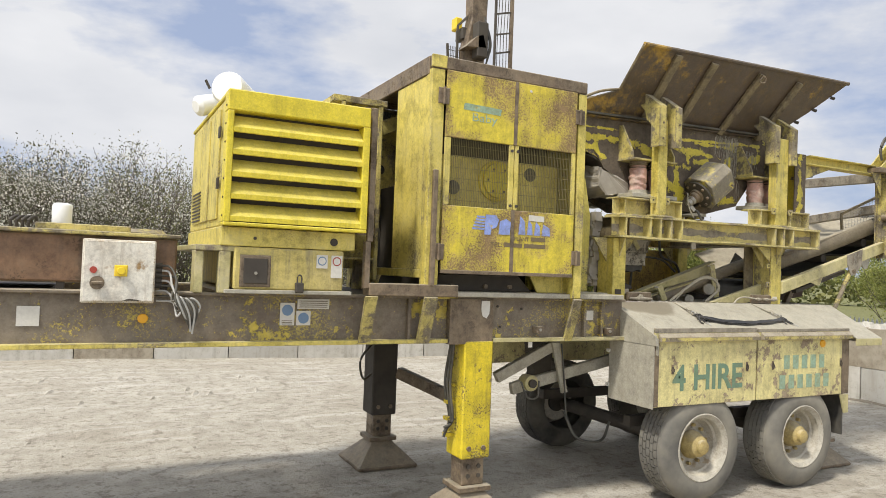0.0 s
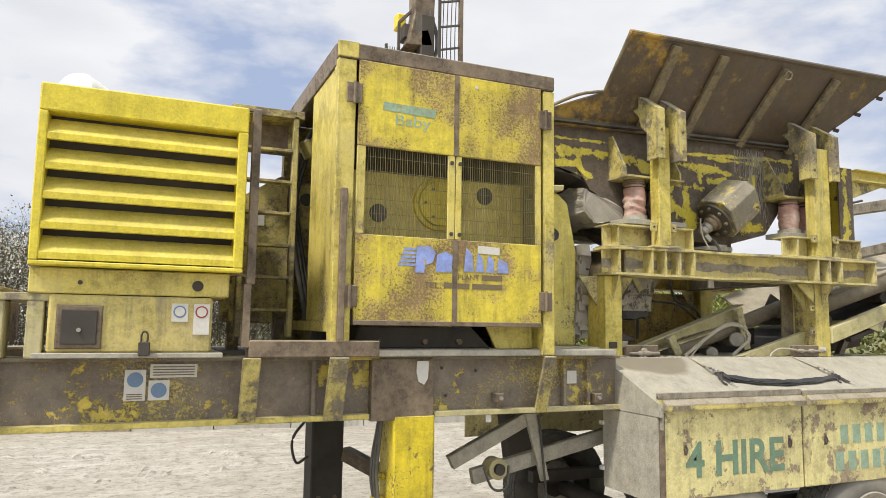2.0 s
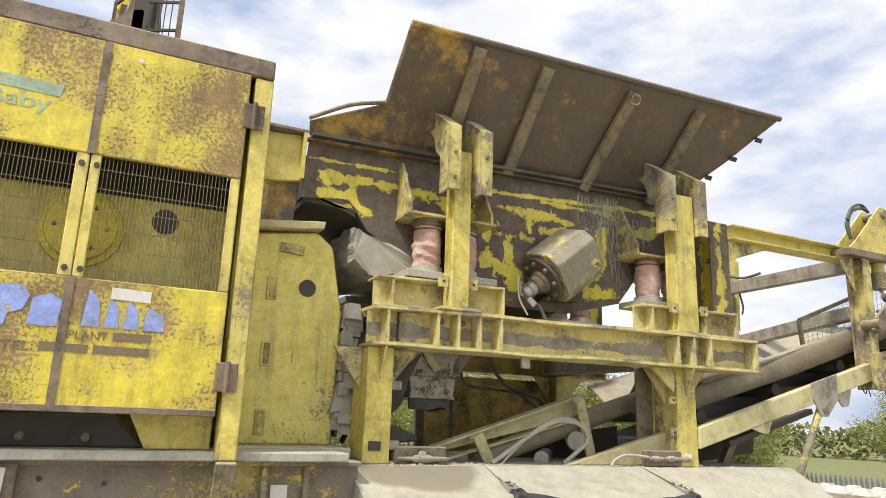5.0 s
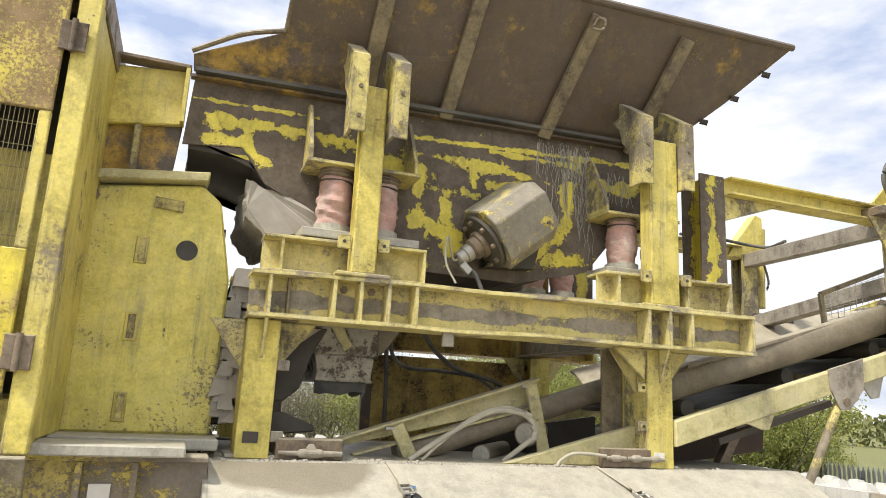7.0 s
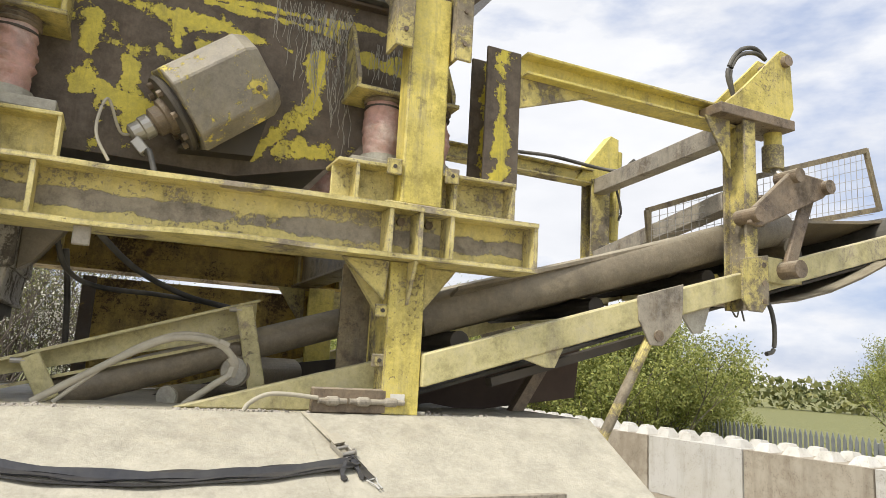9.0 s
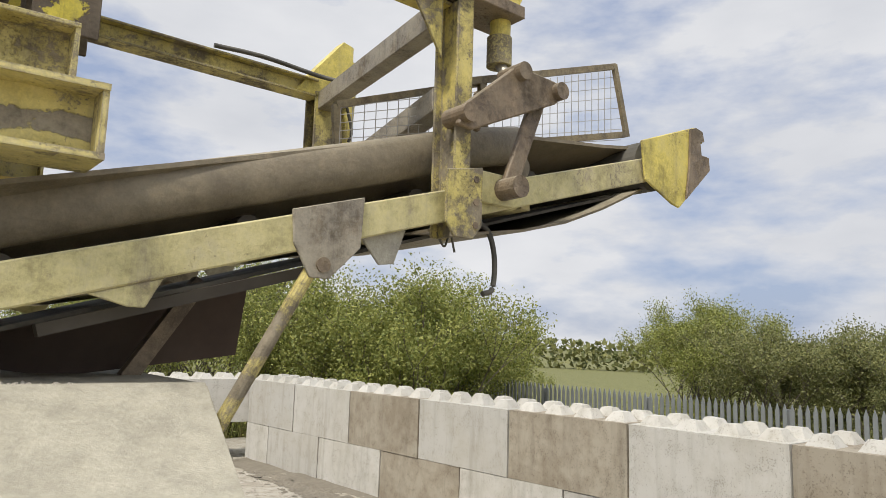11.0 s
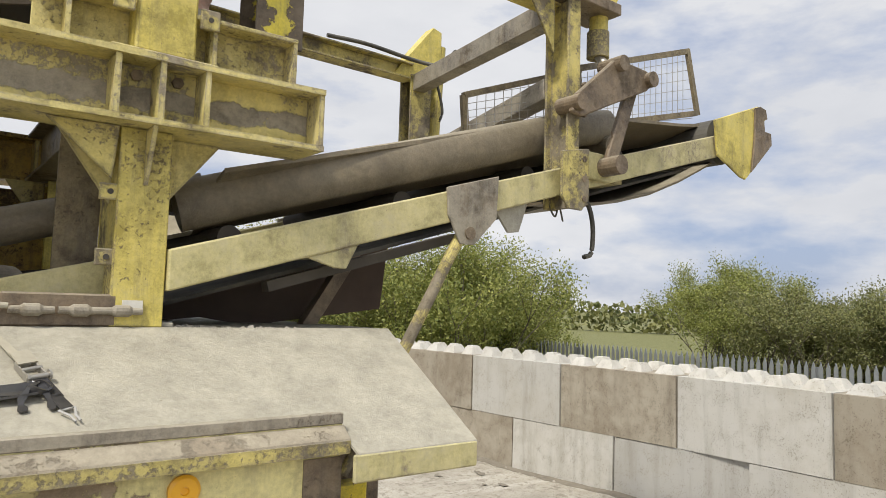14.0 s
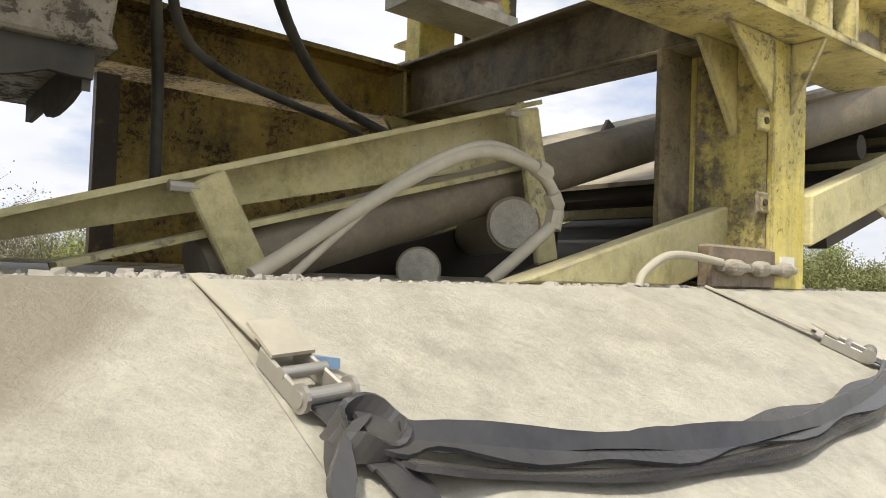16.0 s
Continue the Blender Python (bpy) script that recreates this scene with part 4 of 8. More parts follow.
part("pale_patch", box(B(), 5.02, 5.1, 6.223, 6.233, 1.7, 1.79), m_label, trailer, "torn pale sticker")
part("deck_rail", box(B(), 2.78, 3.56, 6.05, 6.2, 1.902, 2.0), m_brown, trailer, "scuffed steel rail", 0.006)
part("deck_sill", box(B(), 3.56, 5.36, 6.1, 6.4, 1.902, 1.945), m_fender, trailer, "dusty steel sill", 0.006)
part("deck_plate", box(B(), 2.72, 5.36, 6.42, far(6.42), 1.86, 1.9), m_dark, trailer)
for x0 in (2.80, ):
    part("brace", slab(B(), (x0 - 0.05, 6.19, 1.53), (x0 + 0.05, 6.19, 1.53), (x0 + 0.05, 6.06, 1.9), (x0 - 0.05, 6.06, 1.9), 0.02), m_old, trailer)
part("number_plate", box(B(), 0.44, 0.57, 6.225, 6.232, 1.66, 1.79), m_label, trailer, "small torn white label")
refl = part("reflector", lathe(B(), (1.19, 6.232, 1.71), (0, -1, 0), [(0, 0.034), (0.008, 0.034), (0.012, 0.028), (0.012, 0.01)], 20), m_reflector, trailer, "round orange reflector")


def sign(x0, x1, z0, z1, blue):
    s = part("warning_label", box(B(), x0, x1, 6.224, 6.231, z0, z1), m_label, trailer, "small white and blue safety label")
    if blue:
        xm, zc, r = (x0 + x1) / 2, z1 - (x1 - x0) * 0.5, (x1 - x0) * 0.38
        part("symbol", lathe(B(), (xm, 6.224, zc), (0, -1, 0), [(0, r), (0.002, r)], 20), m_signblue, s)
        for k in range(3):
            z = z0 + 0.008 + k * 0.012
            if z < zc - r - 0.012:
                part("print_line", box(B(), x0 + 0.015, x1 - 0.015, 6.2215, 6.2245, z, z + 0.005), m_print, s)
    return s


sign(2.14, 2.25, 1.66, 1.83, True)
sign(2.265, 2.375, 1.66, 1.77, True)
s = sign(2.27, 2.52, 1.785, 1.86, False)
for k in range(4):
    part("print_line", box(B(), 2.285, 2.505, 6.2215, 6.2245, 1.797 + k * 0.015, 1.803 + k * 0.015), m_print, s)
for x, z in ((4.45, 1.62), (5.24, 1.6)):
    part("bracket", box(B(), x - 0.03, x + 0.03, 6.15, 6.235, z - 0.03, z + 0.03), m_brown, trailer, "", 0.004)
    bolt(trailer, (x, 6.15, z), (0, -1, 0))
for x, z in ((4.05, 1.82), (4.08, 1.64), (4.3, 1.8)):
    bolt(trailer, (x, 6.236, z), (0, -1, 0), 0.012, 0.008, m_dark)
part("tab", box(B(), 4.36, 4.4, 6.19, 6.2, 1.46, 1.52), m_label, trailer)
for y in (6.45, 7.75):
    part("rear_rail", box(B(), 5.46, 8.25, y, y + 0.2, 1.5, 1.82), m_dark, trailer, "", 0.004)
part("drawbar_plate", box(B(), -3.4, 0.6, 6.4, far(6.4), 1.8, 1.88), m_dark, trailer)


def wheel(cx, y0, w, side, tyre_m):
    """A wheel with its outer face at y0, w wide; side -1 faces the near side."""
    r = 0.53
    wh = part("wheel", lathe(B(), (cx, y0, r), (0, -side, 0), [(w * 0.5 - 0.02, 0.12), (w * 0.5 + 0.02, 0.12)], 20), m_dark, trailer, "dusty trailer wheel")
    prof = [(0.02, 0.30), (0.0, 0.34), (0.004, 0.40), (0.012, 0.455), (0.04, 0.50), (0.07, 0.518), (w - 0.07, 0.518), (w - 0.04, 0.50), (w - 0.01, 0.45), (w, 0.36), (w - 0.02, 0.30)]
    part("tyre", lathe(B(), (cx, y0, r), (0, -side, 0), prof, 56, False), tyre_m, wh, "dusty worn tyre", 0, True)
    bm = B()
    for j in range(5):
        yy = 0.075 + (w - 0.15) * (j + 0.04) / 5
        for i in range(44):
            a0, a1 = 2 * math.pi * (i + 0.08 + 0.3 * (j % 2)) / 44, 2 * math.pi * (i + 0.92 + 0.3 * (j % 2)) / 44
            ys = (yy, yy + (w - 0.15) / 5 * 0.84)
            v = []
            for rr in (0.512, 0.53):
                for a in (a0, a1):
                    for q in ys:
                        v.append(bm.verts.new((cx + rr * math.cos(a), y0 - side * q, r + rr * math.sin(a))))
            for f in ((4, 5, 7, 6), (0, 4, 6, 2), (1, 3, 7, 5), (0, 1, 5, 4), (2, 6, 7, 3)):
                bm.faces.new([v[k] for k in f])
    part("tread", bm, tyre_m, wh)
    rim = [(0.03, 0.275), (0.0, 0.315), (0.006, 0.325), (0.02, 0.30), (0.05, 0.275), (0.10, 0.268), (0.115, 0.25), (0.17, 0.245), (0.19, 0.225), (0.185, 0.14), (0.18, 0.05)]
    part("rim", lathe(B(), (cx, y0, r), (0, -side, 0), rim, 40, False), m_rim, wh, "pale dusty steel rim", 0, True)
    part("hub", lathe(B(), (cx, y0, r), (0, side, 0), [(-0.17, 0.135), (-0.12, 0.13), (-0.10, 0.11), (-0.05, 0.10), (-0.03, 0.07), (0.0, 0.065), (0.012, 0.045)], 28), m_hub, wh, "ochre hub", 0, True)
    for i in range(10):
        a = 2 * math.pi * (i + 0.3) / 10
        p = Vector((cx + 0.185 * math.cos(a), y0 - side * 0.18, r + 0.185 * math.sin(a)))
        part("wheel_nut", cyl(B(), p, p + Vector((0, side * 0.035, 0)), 0.018, None, 6), m_hub, wh)
    return wh


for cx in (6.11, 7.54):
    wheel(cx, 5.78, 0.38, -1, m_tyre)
    # far-side tyres take a darker rubber than the near ones
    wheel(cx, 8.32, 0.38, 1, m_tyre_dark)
    part("axle", cyl(B(), (cx, 6.08, 0.53), (cx, 7.95, 0.53), 0.075), m_dark, trailer)
    part("spring_pack", box(B(), cx - 0.5, cx + 0.5, 6.25, 6.34, 0.66, 0.76), m_dark, trailer)
    part("spring_pack", box(B(), cx - 0.5, cx + 0.5, 7.7, 7.8, 0.66, 0.76), m_dark, trailer)
part("suspension_hanger", prism(B(), [(4.9, 1.5), (5.2, 1.5), (5.15, 1.0), (4.98, 0.95)], "y", 6.95, 7.1), m_dark, trailer, "", 0.006)
part("suspension_hanger", prism(B(), [(6.55, 1.5), (6.83, 1.5), (6.75, 0.85), (6.62, 0.85)], "y", 6.22, 6.4), m_dark, trailer, "", 0.006)
# landing strut with its cross bar
st = part("strut", bar(B(), (4.28, 6.6, 1.13), (4.95, 6.55, 1.46), 0.07, 0.1), m_fender, trailer, "dusty steel strut under the deck", 0.006)
part("strut", bar(B(), (4.45, 6.6, 1.02), (5.66, 6.6, 1.27), 0.06, 0.11), m_fender, trailer, "dusty steel radius arm with a yellow patch", 0.006)
part("strut_plate", prism(B(), [(4.84, 1.46), (4.92, 1.46), (5.04, 0.98), (4.98, 0.97)], "y", 6.5, 6.53), m_fender, trailer)
part("strut_roller", cyl(B(), (4.62, 6.5, 1.08), (4.62, 6.62, 1.08), 0.075), m_conv, trailer)
part("strut_hub", cyl(B(), (4.62, 6.47, 1.08), (4.62, 6.5, 1.08), 0.04), m_dark, trailer)
part("hose", pipe(B(), [(4.5, 6.5, 1.1), (4.55, 6.46, 0.96), (4.66, 6.46, 0.96), (4.7, 6.5, 1.1)], 0.009), m_hose, trailer)
part("hose", pipe(B(), [(4.95, 6.5, 1.45), (4.98, 6.48, 1.1), (5.02, 6.48, 0.72)], 0.008), m_hose, trailer)
part("hose", pipe(B(), [(5.15, 6.7, 0.75), (5.25, 6.6, 0.5), (5.55, 6.6, 0.45), (5.7, 6.65, 0.62)], 0.014), m_hose, trailer)


def jack_leg(name, x0, x1, y0, y1, ztop, material, label):
    leg = part(name, box(B(), x0, x1, y0, y1, 0.53, ztop), material, trailer, label, 0.012)
    part("inner_tube", box(B(), x0 + 0.035, x1 - 0.035, y0 + 0.035, y1 - 0.035, 0.3, 0.54), m_brown, leg, "bare rusty inner tube", 0.008)
    part("collar", box(B(), x0 - 0.015, x1 + 0.015, y0 - 0.015, y1 + 0.015, 0.255, 0.3), m_brown, leg, "", 0.006)
    cx, cy = (x0 + x1) / 2, (y0 + y1) / 2
    bm = B()
    lo = [bm.verts.new((cx + dx * 0.33, cy + dy * 0.33, 0.0)) for dx, dy in ((-1, -1), (1, -1), (1, 1), (-1, 1))]
    md = [bm.verts.new((cx + dx * 0.33, cy + dy * 0.33, 0.03)) for dx, dy in ((-1, -1), (1, -1), (1, 1), (-1, 1))]
    hi = [bm.verts.new((cx + dx * 0.10, cy + dy * 0.10, 0.26)) for dx, dy in ((-1, -1), (1, -1), (1, 1), (-1, 1))]
    bm.faces.new(lo), bm.faces.new(hi)
    for a, b in ((lo, md), (md, hi)):
        for i in range(4):
            bm.faces.new((a[i], a[(i + 1) % 4], b[(i + 1) % 4], b[i]))
    part("foot", bm, m_brown, leg, "dark brown splayed steel foot", 0.006)
    for i in range(2):
        for z in (0.38, 0.46):
            bolt(leg, (x0 + 0.09 + i * (x1 - x0 - 0.18), y0 + 0.035, z), (0, -1, 0), 0.02, 0.012, m_dark)
        bolt(leg, (x0 + 0.07 + i * (x1 - x0 - 0.14), y0, 0.62), (0, -1, 0), 0.022, 0.016, m_brown)
    return leg


leg = jack_leg("jack_leg", 3.70, 3.98, 6.16, 6.44, 1.53, m_leg, "bright yellow square hydraulic jack leg")
for k in range(4):
    part("pipe_clamp", box(B(), 3.62, 3.71, 6.3, 6.36, 0.7 + k * 0.14, 0.73 + k * 0.14), m_leg, leg)
for k in range(3):
    part("hose", pipe(B(), [(3.66, 6.28 + k * 0.03, 1.5), (3.63 - 0.01 * k, 6.27 + k * 0.03, 1.15), (3.66, 6.26 + k * 0.03, 0.85), (3.60, 6.3, 0.78 - 0.04 * k)], 0.011), m_hose, leg)
leg2 = jack_leg("jack_leg", 3.60, 3.88, 7.99, 8.27, 1.53, m_dark, "dark hydraulic jack leg on the far side")
part("leg_brace", bar(B(), (3.9, 8.0, 0.98), (4.35, 7.2, 0.75), 0.09, 0.12), m_brown, trailer, "", 0.006)
part("hose", pipe(B(), [(3.6, 7.95, 1.35), (3.42, 7.9, 1.15), (3.45, 7.9, 0.95), (3.56, 7.95, 0.98)], 0.012), m_hose, trailer)
part("leg_bracket", box(B(), 3.3, 4.3, 7.85, 8.35, 1.44, 1.52), m_dark, trailer)
part("leg_bracket", prism(B(), [(3.95, 1.52), (4.35, 1.52), (4.32, 1.38), (4.0, 1.46)], "y", 7.0, 7.1), m_frame, trailer)
leg3 = jack_leg("jack_leg", 8.42, 8.81, 6.31, 6.70, 1.10, m_leg, "bright yellow rear jack leg with a torn white label")
part("cap_plate", box(B(), 8.40, 8.84, 6.29, 6.72, 1.10, 1.145), m_fender, leg3, "dusty cap plate", 0.006)
part("sleeve", box(B(), 8.50, 8.79, 6.41, 6.68, 1.145, 1.5), m_brown, leg3, "", 0.006)
part("yellow_bar", box(B(), 8.32, 8.70, 6.35, 6.43, 1.185, 1.285), m_leg, leg3, "", 0.01)
part("torn_label", box(B(), 8.49, 8.75, 6.303, 6.31, 0.81, 0.98), m_label, leg3, "torn white paper label")
jack_leg("jack_leg", 8.30, 8.62, far(6.3), far(5.98), 1.24, m_dark, "dark rear jack leg on the far side")

# mudguard boxes over the wheels
guard = thing("mudguard", (7.0, 6.2, 0.93), "steel mudguard thick with pale stone dust above the wheels", "mudguard")
TOP = 1.87


def guard_z(y):
    return TOP - (6.37 - y) * 0.47


x0, x1 = 5.46, 8.45
panels = ((5.46, 6.2635), (6.2645, 7.4045), (7.4055, 8.78))
for a, b in panels:
    e = 0.0 if b < 8 else -0.1
    slope = B()
    edge = [(b + e, 5.69), (8.248, 5.69), (8.248, 5.797), (a, 5.797)] if b > 8 else [(b, 5.797), (a, 5.797)]
    lo = [slope.verts.new((x, y, guard_z(y))) for x, y in [(a, 6.37), (b, 6.37)] + edge]
    hi = [slope.verts.new(v.co - Vector((0, 0.005, 0.012))) for v in lo]
    slope.faces.new(lo), slope.faces.new(hi[::-1])
    for i in range(len(lo)):
        slope.faces.new((lo[i], hi[i], hi[(i + 1) % len(lo)], lo[(i + 1) % len(lo)]))
    part("slope_panel", slope, m_fender_patch if a < 6 else m_fender, guard, "sloping steel panel under pale dust")
part("front_lip", box(B(), 8.235, 8.68, 5.685, 5.70, guard_z(5.69) - 0.08, guard_z(5.69) - 0.003), m_conv, guard, "dusty yellow lip", 0.004)
part("end_panel", prism(B(), [(5.75, 1.42), (5.75, guard_z(5.75) - 0.012), (6.36, TOP - 0.016), (6.36, 1.42)], "x", 5.462, 5.474), m_fender, guard)
part("top_deck", box(B(), 5.46, 8.78, 6.375, far(6.375), 1.83, 1.868), m_fender, guard, "flat dusty deck", 0.004)
part("end_panel", slab(B(), (8.775, 6.37, 1.86), (8.675, 5.705, 1.54), (8.675, 5.705, 1.48), (8.775, 6.37, 1.48), 0.012), m_fender, guard)
part("side_box", box(B(), 5.5, 8.2, 5.802, 5.83, 0.97, 1.5), m_brown, guard)
part("end_plate", box(B(), 5.44, 5.452, 5.775, 6.38, 0.93, 1.50), m_fender, guard, "dusty end plate")
part("end_shoulder", prism(B(), [(5.74, 1.505), (5.76, guard_z(5.76) + 0.01), (6.37, TOP), (6.38, 1.505)], "x", 5.44, 5.458), m_fender, guard, "dusty folded shoulder")
DY = 5.778
for x, xe, first in ((5.455, 6.795, True), (6.812, 8.245, False)):
    door = part("box_door", box(B(), x, xe, DY, DY + 0.02, 0.945, 1.642), m_skirt, guard, "side door of flaking yellow over brown steel", 0.004)
    lip = B()
    prism(lip, [(DY - 0.001, 1.619), (DY - 0.044, 1.583), (DY - 0.044, 1.543), (DY - 0.001, 1.543)], "x", x + 0.035, xe + 0.004)
    part("lip", lip, m_lip, door, "pale dusty folded lip", 0.003)
    part("top_edge", box(B(), x, xe, DY - 0.004, DY + 0.022, 1.62, 1.664 if first else 1.652), m_plate, door, "brown scraped top edge", 0.003)
    part("lip_edge", box(B(), x + 0.04, xe, DY - 0.048, DY - 0.0445, 1.545, 1.58), m_old, door, "dull olive-yellow lip face")
    part("end_edge", box(B(), x if first else xe - 0.12, x + 0.05 if first else xe, DY - 0.0035, DY + 0.002, 0.95, 1.53), m_brown, door)
    for xx in (x + 0.22, xe - 0.14):
        ring = pipe(B(), [(xx, DY - 0.005, 1.31), (xx + 0.012, DY - 0.013, 1.28), (xx, DY - 0.013, 1.25), (xx - 0.012, DY - 0.005, 1.28), (xx, DY - 0.005, 1.31)], 0.005, 6, 3)
        part("pull_ring", ring, m_dark, door)
        part("keyhole", box(B(), xx - 0.012, xx + 0.012, DY - 0.006, DY + 0.001, 1.24, 1.33), m_brown, door)
    if first:
        lettering("4 HIRE", 0.33, m_green, door, (5.68, DY - 0.001, 1.09), "worn green lettering 4 HIRE", 0.92, 0.008)
    else:
        for row, z in ((0, 1.31), (1, 1.11)):
            for i in range(5 + row):
                xx = 7.20 - 0.06 * row + i * 0.137
                part("painted_bar", box(B(), xx, xx + 0.085, DY - 0.003, DY + 0.0, z - 0.07, z + 0.07), m_teal, door, "faded green painted bar")
        part("reflector", lathe(B(), (7.80, DY, 1.492), (0, -1, 0), [(0, 0.04), (0.01, 0.04), (0.015, 0.032), (0.015, 0.011), (0.009, 0.009)], 24), m_reflector, door, "round orange reflector")
for z in (1.05, 1.38):
    part("tab", box(B(), 5.41, 5.43, 6.35, 6.39, z, z + 0.03), m_label, guard)
part("mud_flap", box(B(), 8.18, 8.2, 5.8, 6.1, 0.5, 0.96), m_rub, guard, "black rubber mud flap", 0.004)
part("flap_bracket", prism(B(), [(8.06, 0.945), (8.2, 0.945), (8.2, 0.75), (8.13, 0.75)], "y", 5.745, 5.757), m_conv, guard)
guard_far = thing("mudguard", (7.0, 8.2, 0.93), "dusty mudguard over the far wheels", "mudguard")
part("slope_panel", slab(B(), (5.46, far(6.37), TOP), (8.45, far(6.37), TOP), (8.45, far(5.74), 1.52), (5.46, far(5.74), 1.52), 0.012), m_fender, guard_far)
part("box_door", box(B(), 5.36, 8.2, far(5.74), far(5.72), 0.95, 1.52), m_skirt, guard_far)

# straps over the mudguard
def on_guard(x, y, lift=0.0):
    return (x, y - lift * 0.4, guard_z(y) + lift)


def on_strap(x, y, lift=0.0):
    return on_guard(x, y - 0.038, lift)


strap = thing("ratchet_strap", on_strap(6.9, 6.0), "black webbing ratchet strap slung along the dusty mudguard", "strap")
DOWN = Vector((0, -0.874, -0.485))
bm = B()
ribbon(bm, [on_strap(6.30, 6.10, 0.025), on_strap(6.38, 6.085, 0.02), on_strap(6.55, 6.045, 0.012), on_strap(6.75, 6.025, 0.01), on_strap(7.0, 6.02, 0.012), on_strap(7.25, 6.035, 0.014), on_strap(7.5, 6.07, 0.02)], DOWN, 0.058, 0.0025)
part("webbing", bm, m_strap, strap, "dusty black flat webbing")
bm = ribbon(B(), [on_strap(6.32, 6.07, 0.016), on_strap(6.45, 6.04, 0.006), on_strap(6.68, 6.0, 0.005), on_strap(6.95, 5.995, 0.005), on_strap(7.25, 6.02, 0.006), on_strap(7.5, 6.06, 0.014)], DOWN + Vector((0, 0.1, 0.5)), 0.05, 0.0025)
part("webbing", bm, m_strap, strap, "dusty black flat webbing")
bm = ribbon(B(), [on_strap(6.33, 6.09, 0.025), on_strap(6.6, 6.04, 0.02), on_strap(6.9, 6.01, 0.02), on_strap(7.2, 6.03, 0.02), on_strap(7.5, 6.066, 0.022)], (0, -0.3, -1), 0.03, 0.0025)
part("webbing", bm, m_strap, strap, "dusty black flat webbing")
for kx, ky, k in ((6.30, 6.10, 1.0), (7.5, 6.065, 0.75)):
    bm = B()
    ribbon(bm, [on_strap(kx - 0.035 * k, ky - 0.02 * k, 0.012), on_strap(kx - 0.012, ky + 0.025 * k, 0.03 * k), on_strap(kx + 0.032 * k, ky + 0.01, 0.028 * k), on_strap(kx + 0.02, ky - 0.02 * k, 0.02), on_strap(kx - 0.025 * k, ky - 0.012, 0.026), on_strap(kx - 0.02, ky + 0.02 * k, 0.02)], (0.5, -0.3, 0.8), 0.028 * k, 0.003)
    ribbon(bm, [on_strap(kx, ky + 0.01, 0.03), on_strap(kx - 0.035 * k, ky - 0.02, 0.026), on_strap(kx - 0.05 * k, ky - 0.06 * k, 0.01), on_strap(kx - 0.042 * k, ky - 0.095 * k, 0.006)], (0.9, 0.3, 0.1), 0.03 * k, 0.003)
    part("knot", bm, m_strap, strap, "knotted black webbing")
    tail = ribbon(B(), [on_strap(kx + 0.01, ky + 0.01, 0.025), on_strap(kx + 0.025, ky - 0.04, 0.012), on_strap(kx + 0.03, ky - 0.07, 0.008)], (0.95, 0.2, 0.1), 0.02, 0.0025)
    part("loose_end", tail, m_strap, strap)


def ratchet(x, y, x2, y2):
    """A ratchet buckle lying on the slope, its strap run up to the fold and its hook at the lower edge."""
    r = thing("ratchet_buckle", on_guard(x, y), "dusty steel ratchet buckle with a wire hook on the mudguard", "buckle", "ratchet buckles")
    d = (Vector(on_guard(x2, y2)) - Vector(on_guard(x, y))).normalized()
    nrm = Vector((0, -0.425, 0.905))
    s = d.cross(nrm).normalized()
    p = Vector(on_guard(x, y)) + nrm * 0.012
    for k in (-1, 1):
        part("cheek", bar(B(), p + s * k * 0.024, p + d * 0.085 + s * k * 0.021, 0.005, 0.022, nrm), m_steel, r, "", 0.002)
    part("handle", slab(B(), p + d * 0.06 - s * 0.025 + nrm * 0.012, p + d * 0.06 + s * 0.025 + nrm * 0.012, p + d * 0.115 + s * 0.024 + nrm * 0.018, p + d * 0.115 - s * 0.024 + nrm * 0.018, 0.004), m_hose_dusty, r, "dust-caked handle")
    part("spindle", cyl(B(), p - s * 0.032 + nrm * 0.007, p + s * 0.032 + nrm * 0.007, 0.008), m_steel, r)
    part("spindle", cyl(B(), p + d * 0.04 - s * 0.026 + nrm * 0.008, p + d * 0.04 + s * 0.026 + nrm * 0.008, 0.006), m_steel, r)
    for k in (-1, 1):
        part("ratchet_gear", cyl(B(), p + s * k * 0.025 + nrm * 0.007, p + s * k * 0.030 + nrm * 0.007, 0.014, None, 12), m_steel, r)
    top = Vector((x2, 6.372, TOP + 0.004))
    part("strap_end", slab(B(), p + d * 0.1 - s * 0.013, p + d * 0.1 + s * 0.013, top + s * 0.008, top - s * 0.008, 0.003), m_hose_dusty, r, "dusty webbing end")
    low = p - d * 0.10
    part("strap_end", slab(B(), p - s * 0.02, p + s * 0.02, low + s * 0.018, low - s * 0.018, -0.003), m_strap, r, "black webbing end")
    low = p - d * 0.155
    part("strap_end", slab(B(), p - d * 0.09 - s * 0.014, p - d * 0.09 + s * 0.014, low + s * 0.016, low - s * 0.016, -0.003), m_strap, r, "black webbing end")
    q = low - d * 0.032
    for k in (-1, 1):
        part("wire_hook", pipe(B(), [low, low + s * 0.02 * k, q + s * 0.006 * k, q - d * 0.025 + s * 0.006 * k], 0.0032, 6, 1), m_cable, r, "pale wire hook")


ratchet(6.298, 6.125, 6.265, 6.37)
ratchet(7.51, 6.085, 7.405, 6.37)
rag = solo("blue_rag", prism(B(), [(6.318, 6.21), (6.345, 6.17), (6.33, 6.23)], "z", guard_z(6.2) - 0.005, guard_z(6.2) + 0.006), m_signblue, (6.35, 6.17, guard_z(6.16)), "scrap of faded blue strap label by the buckle", "rag")

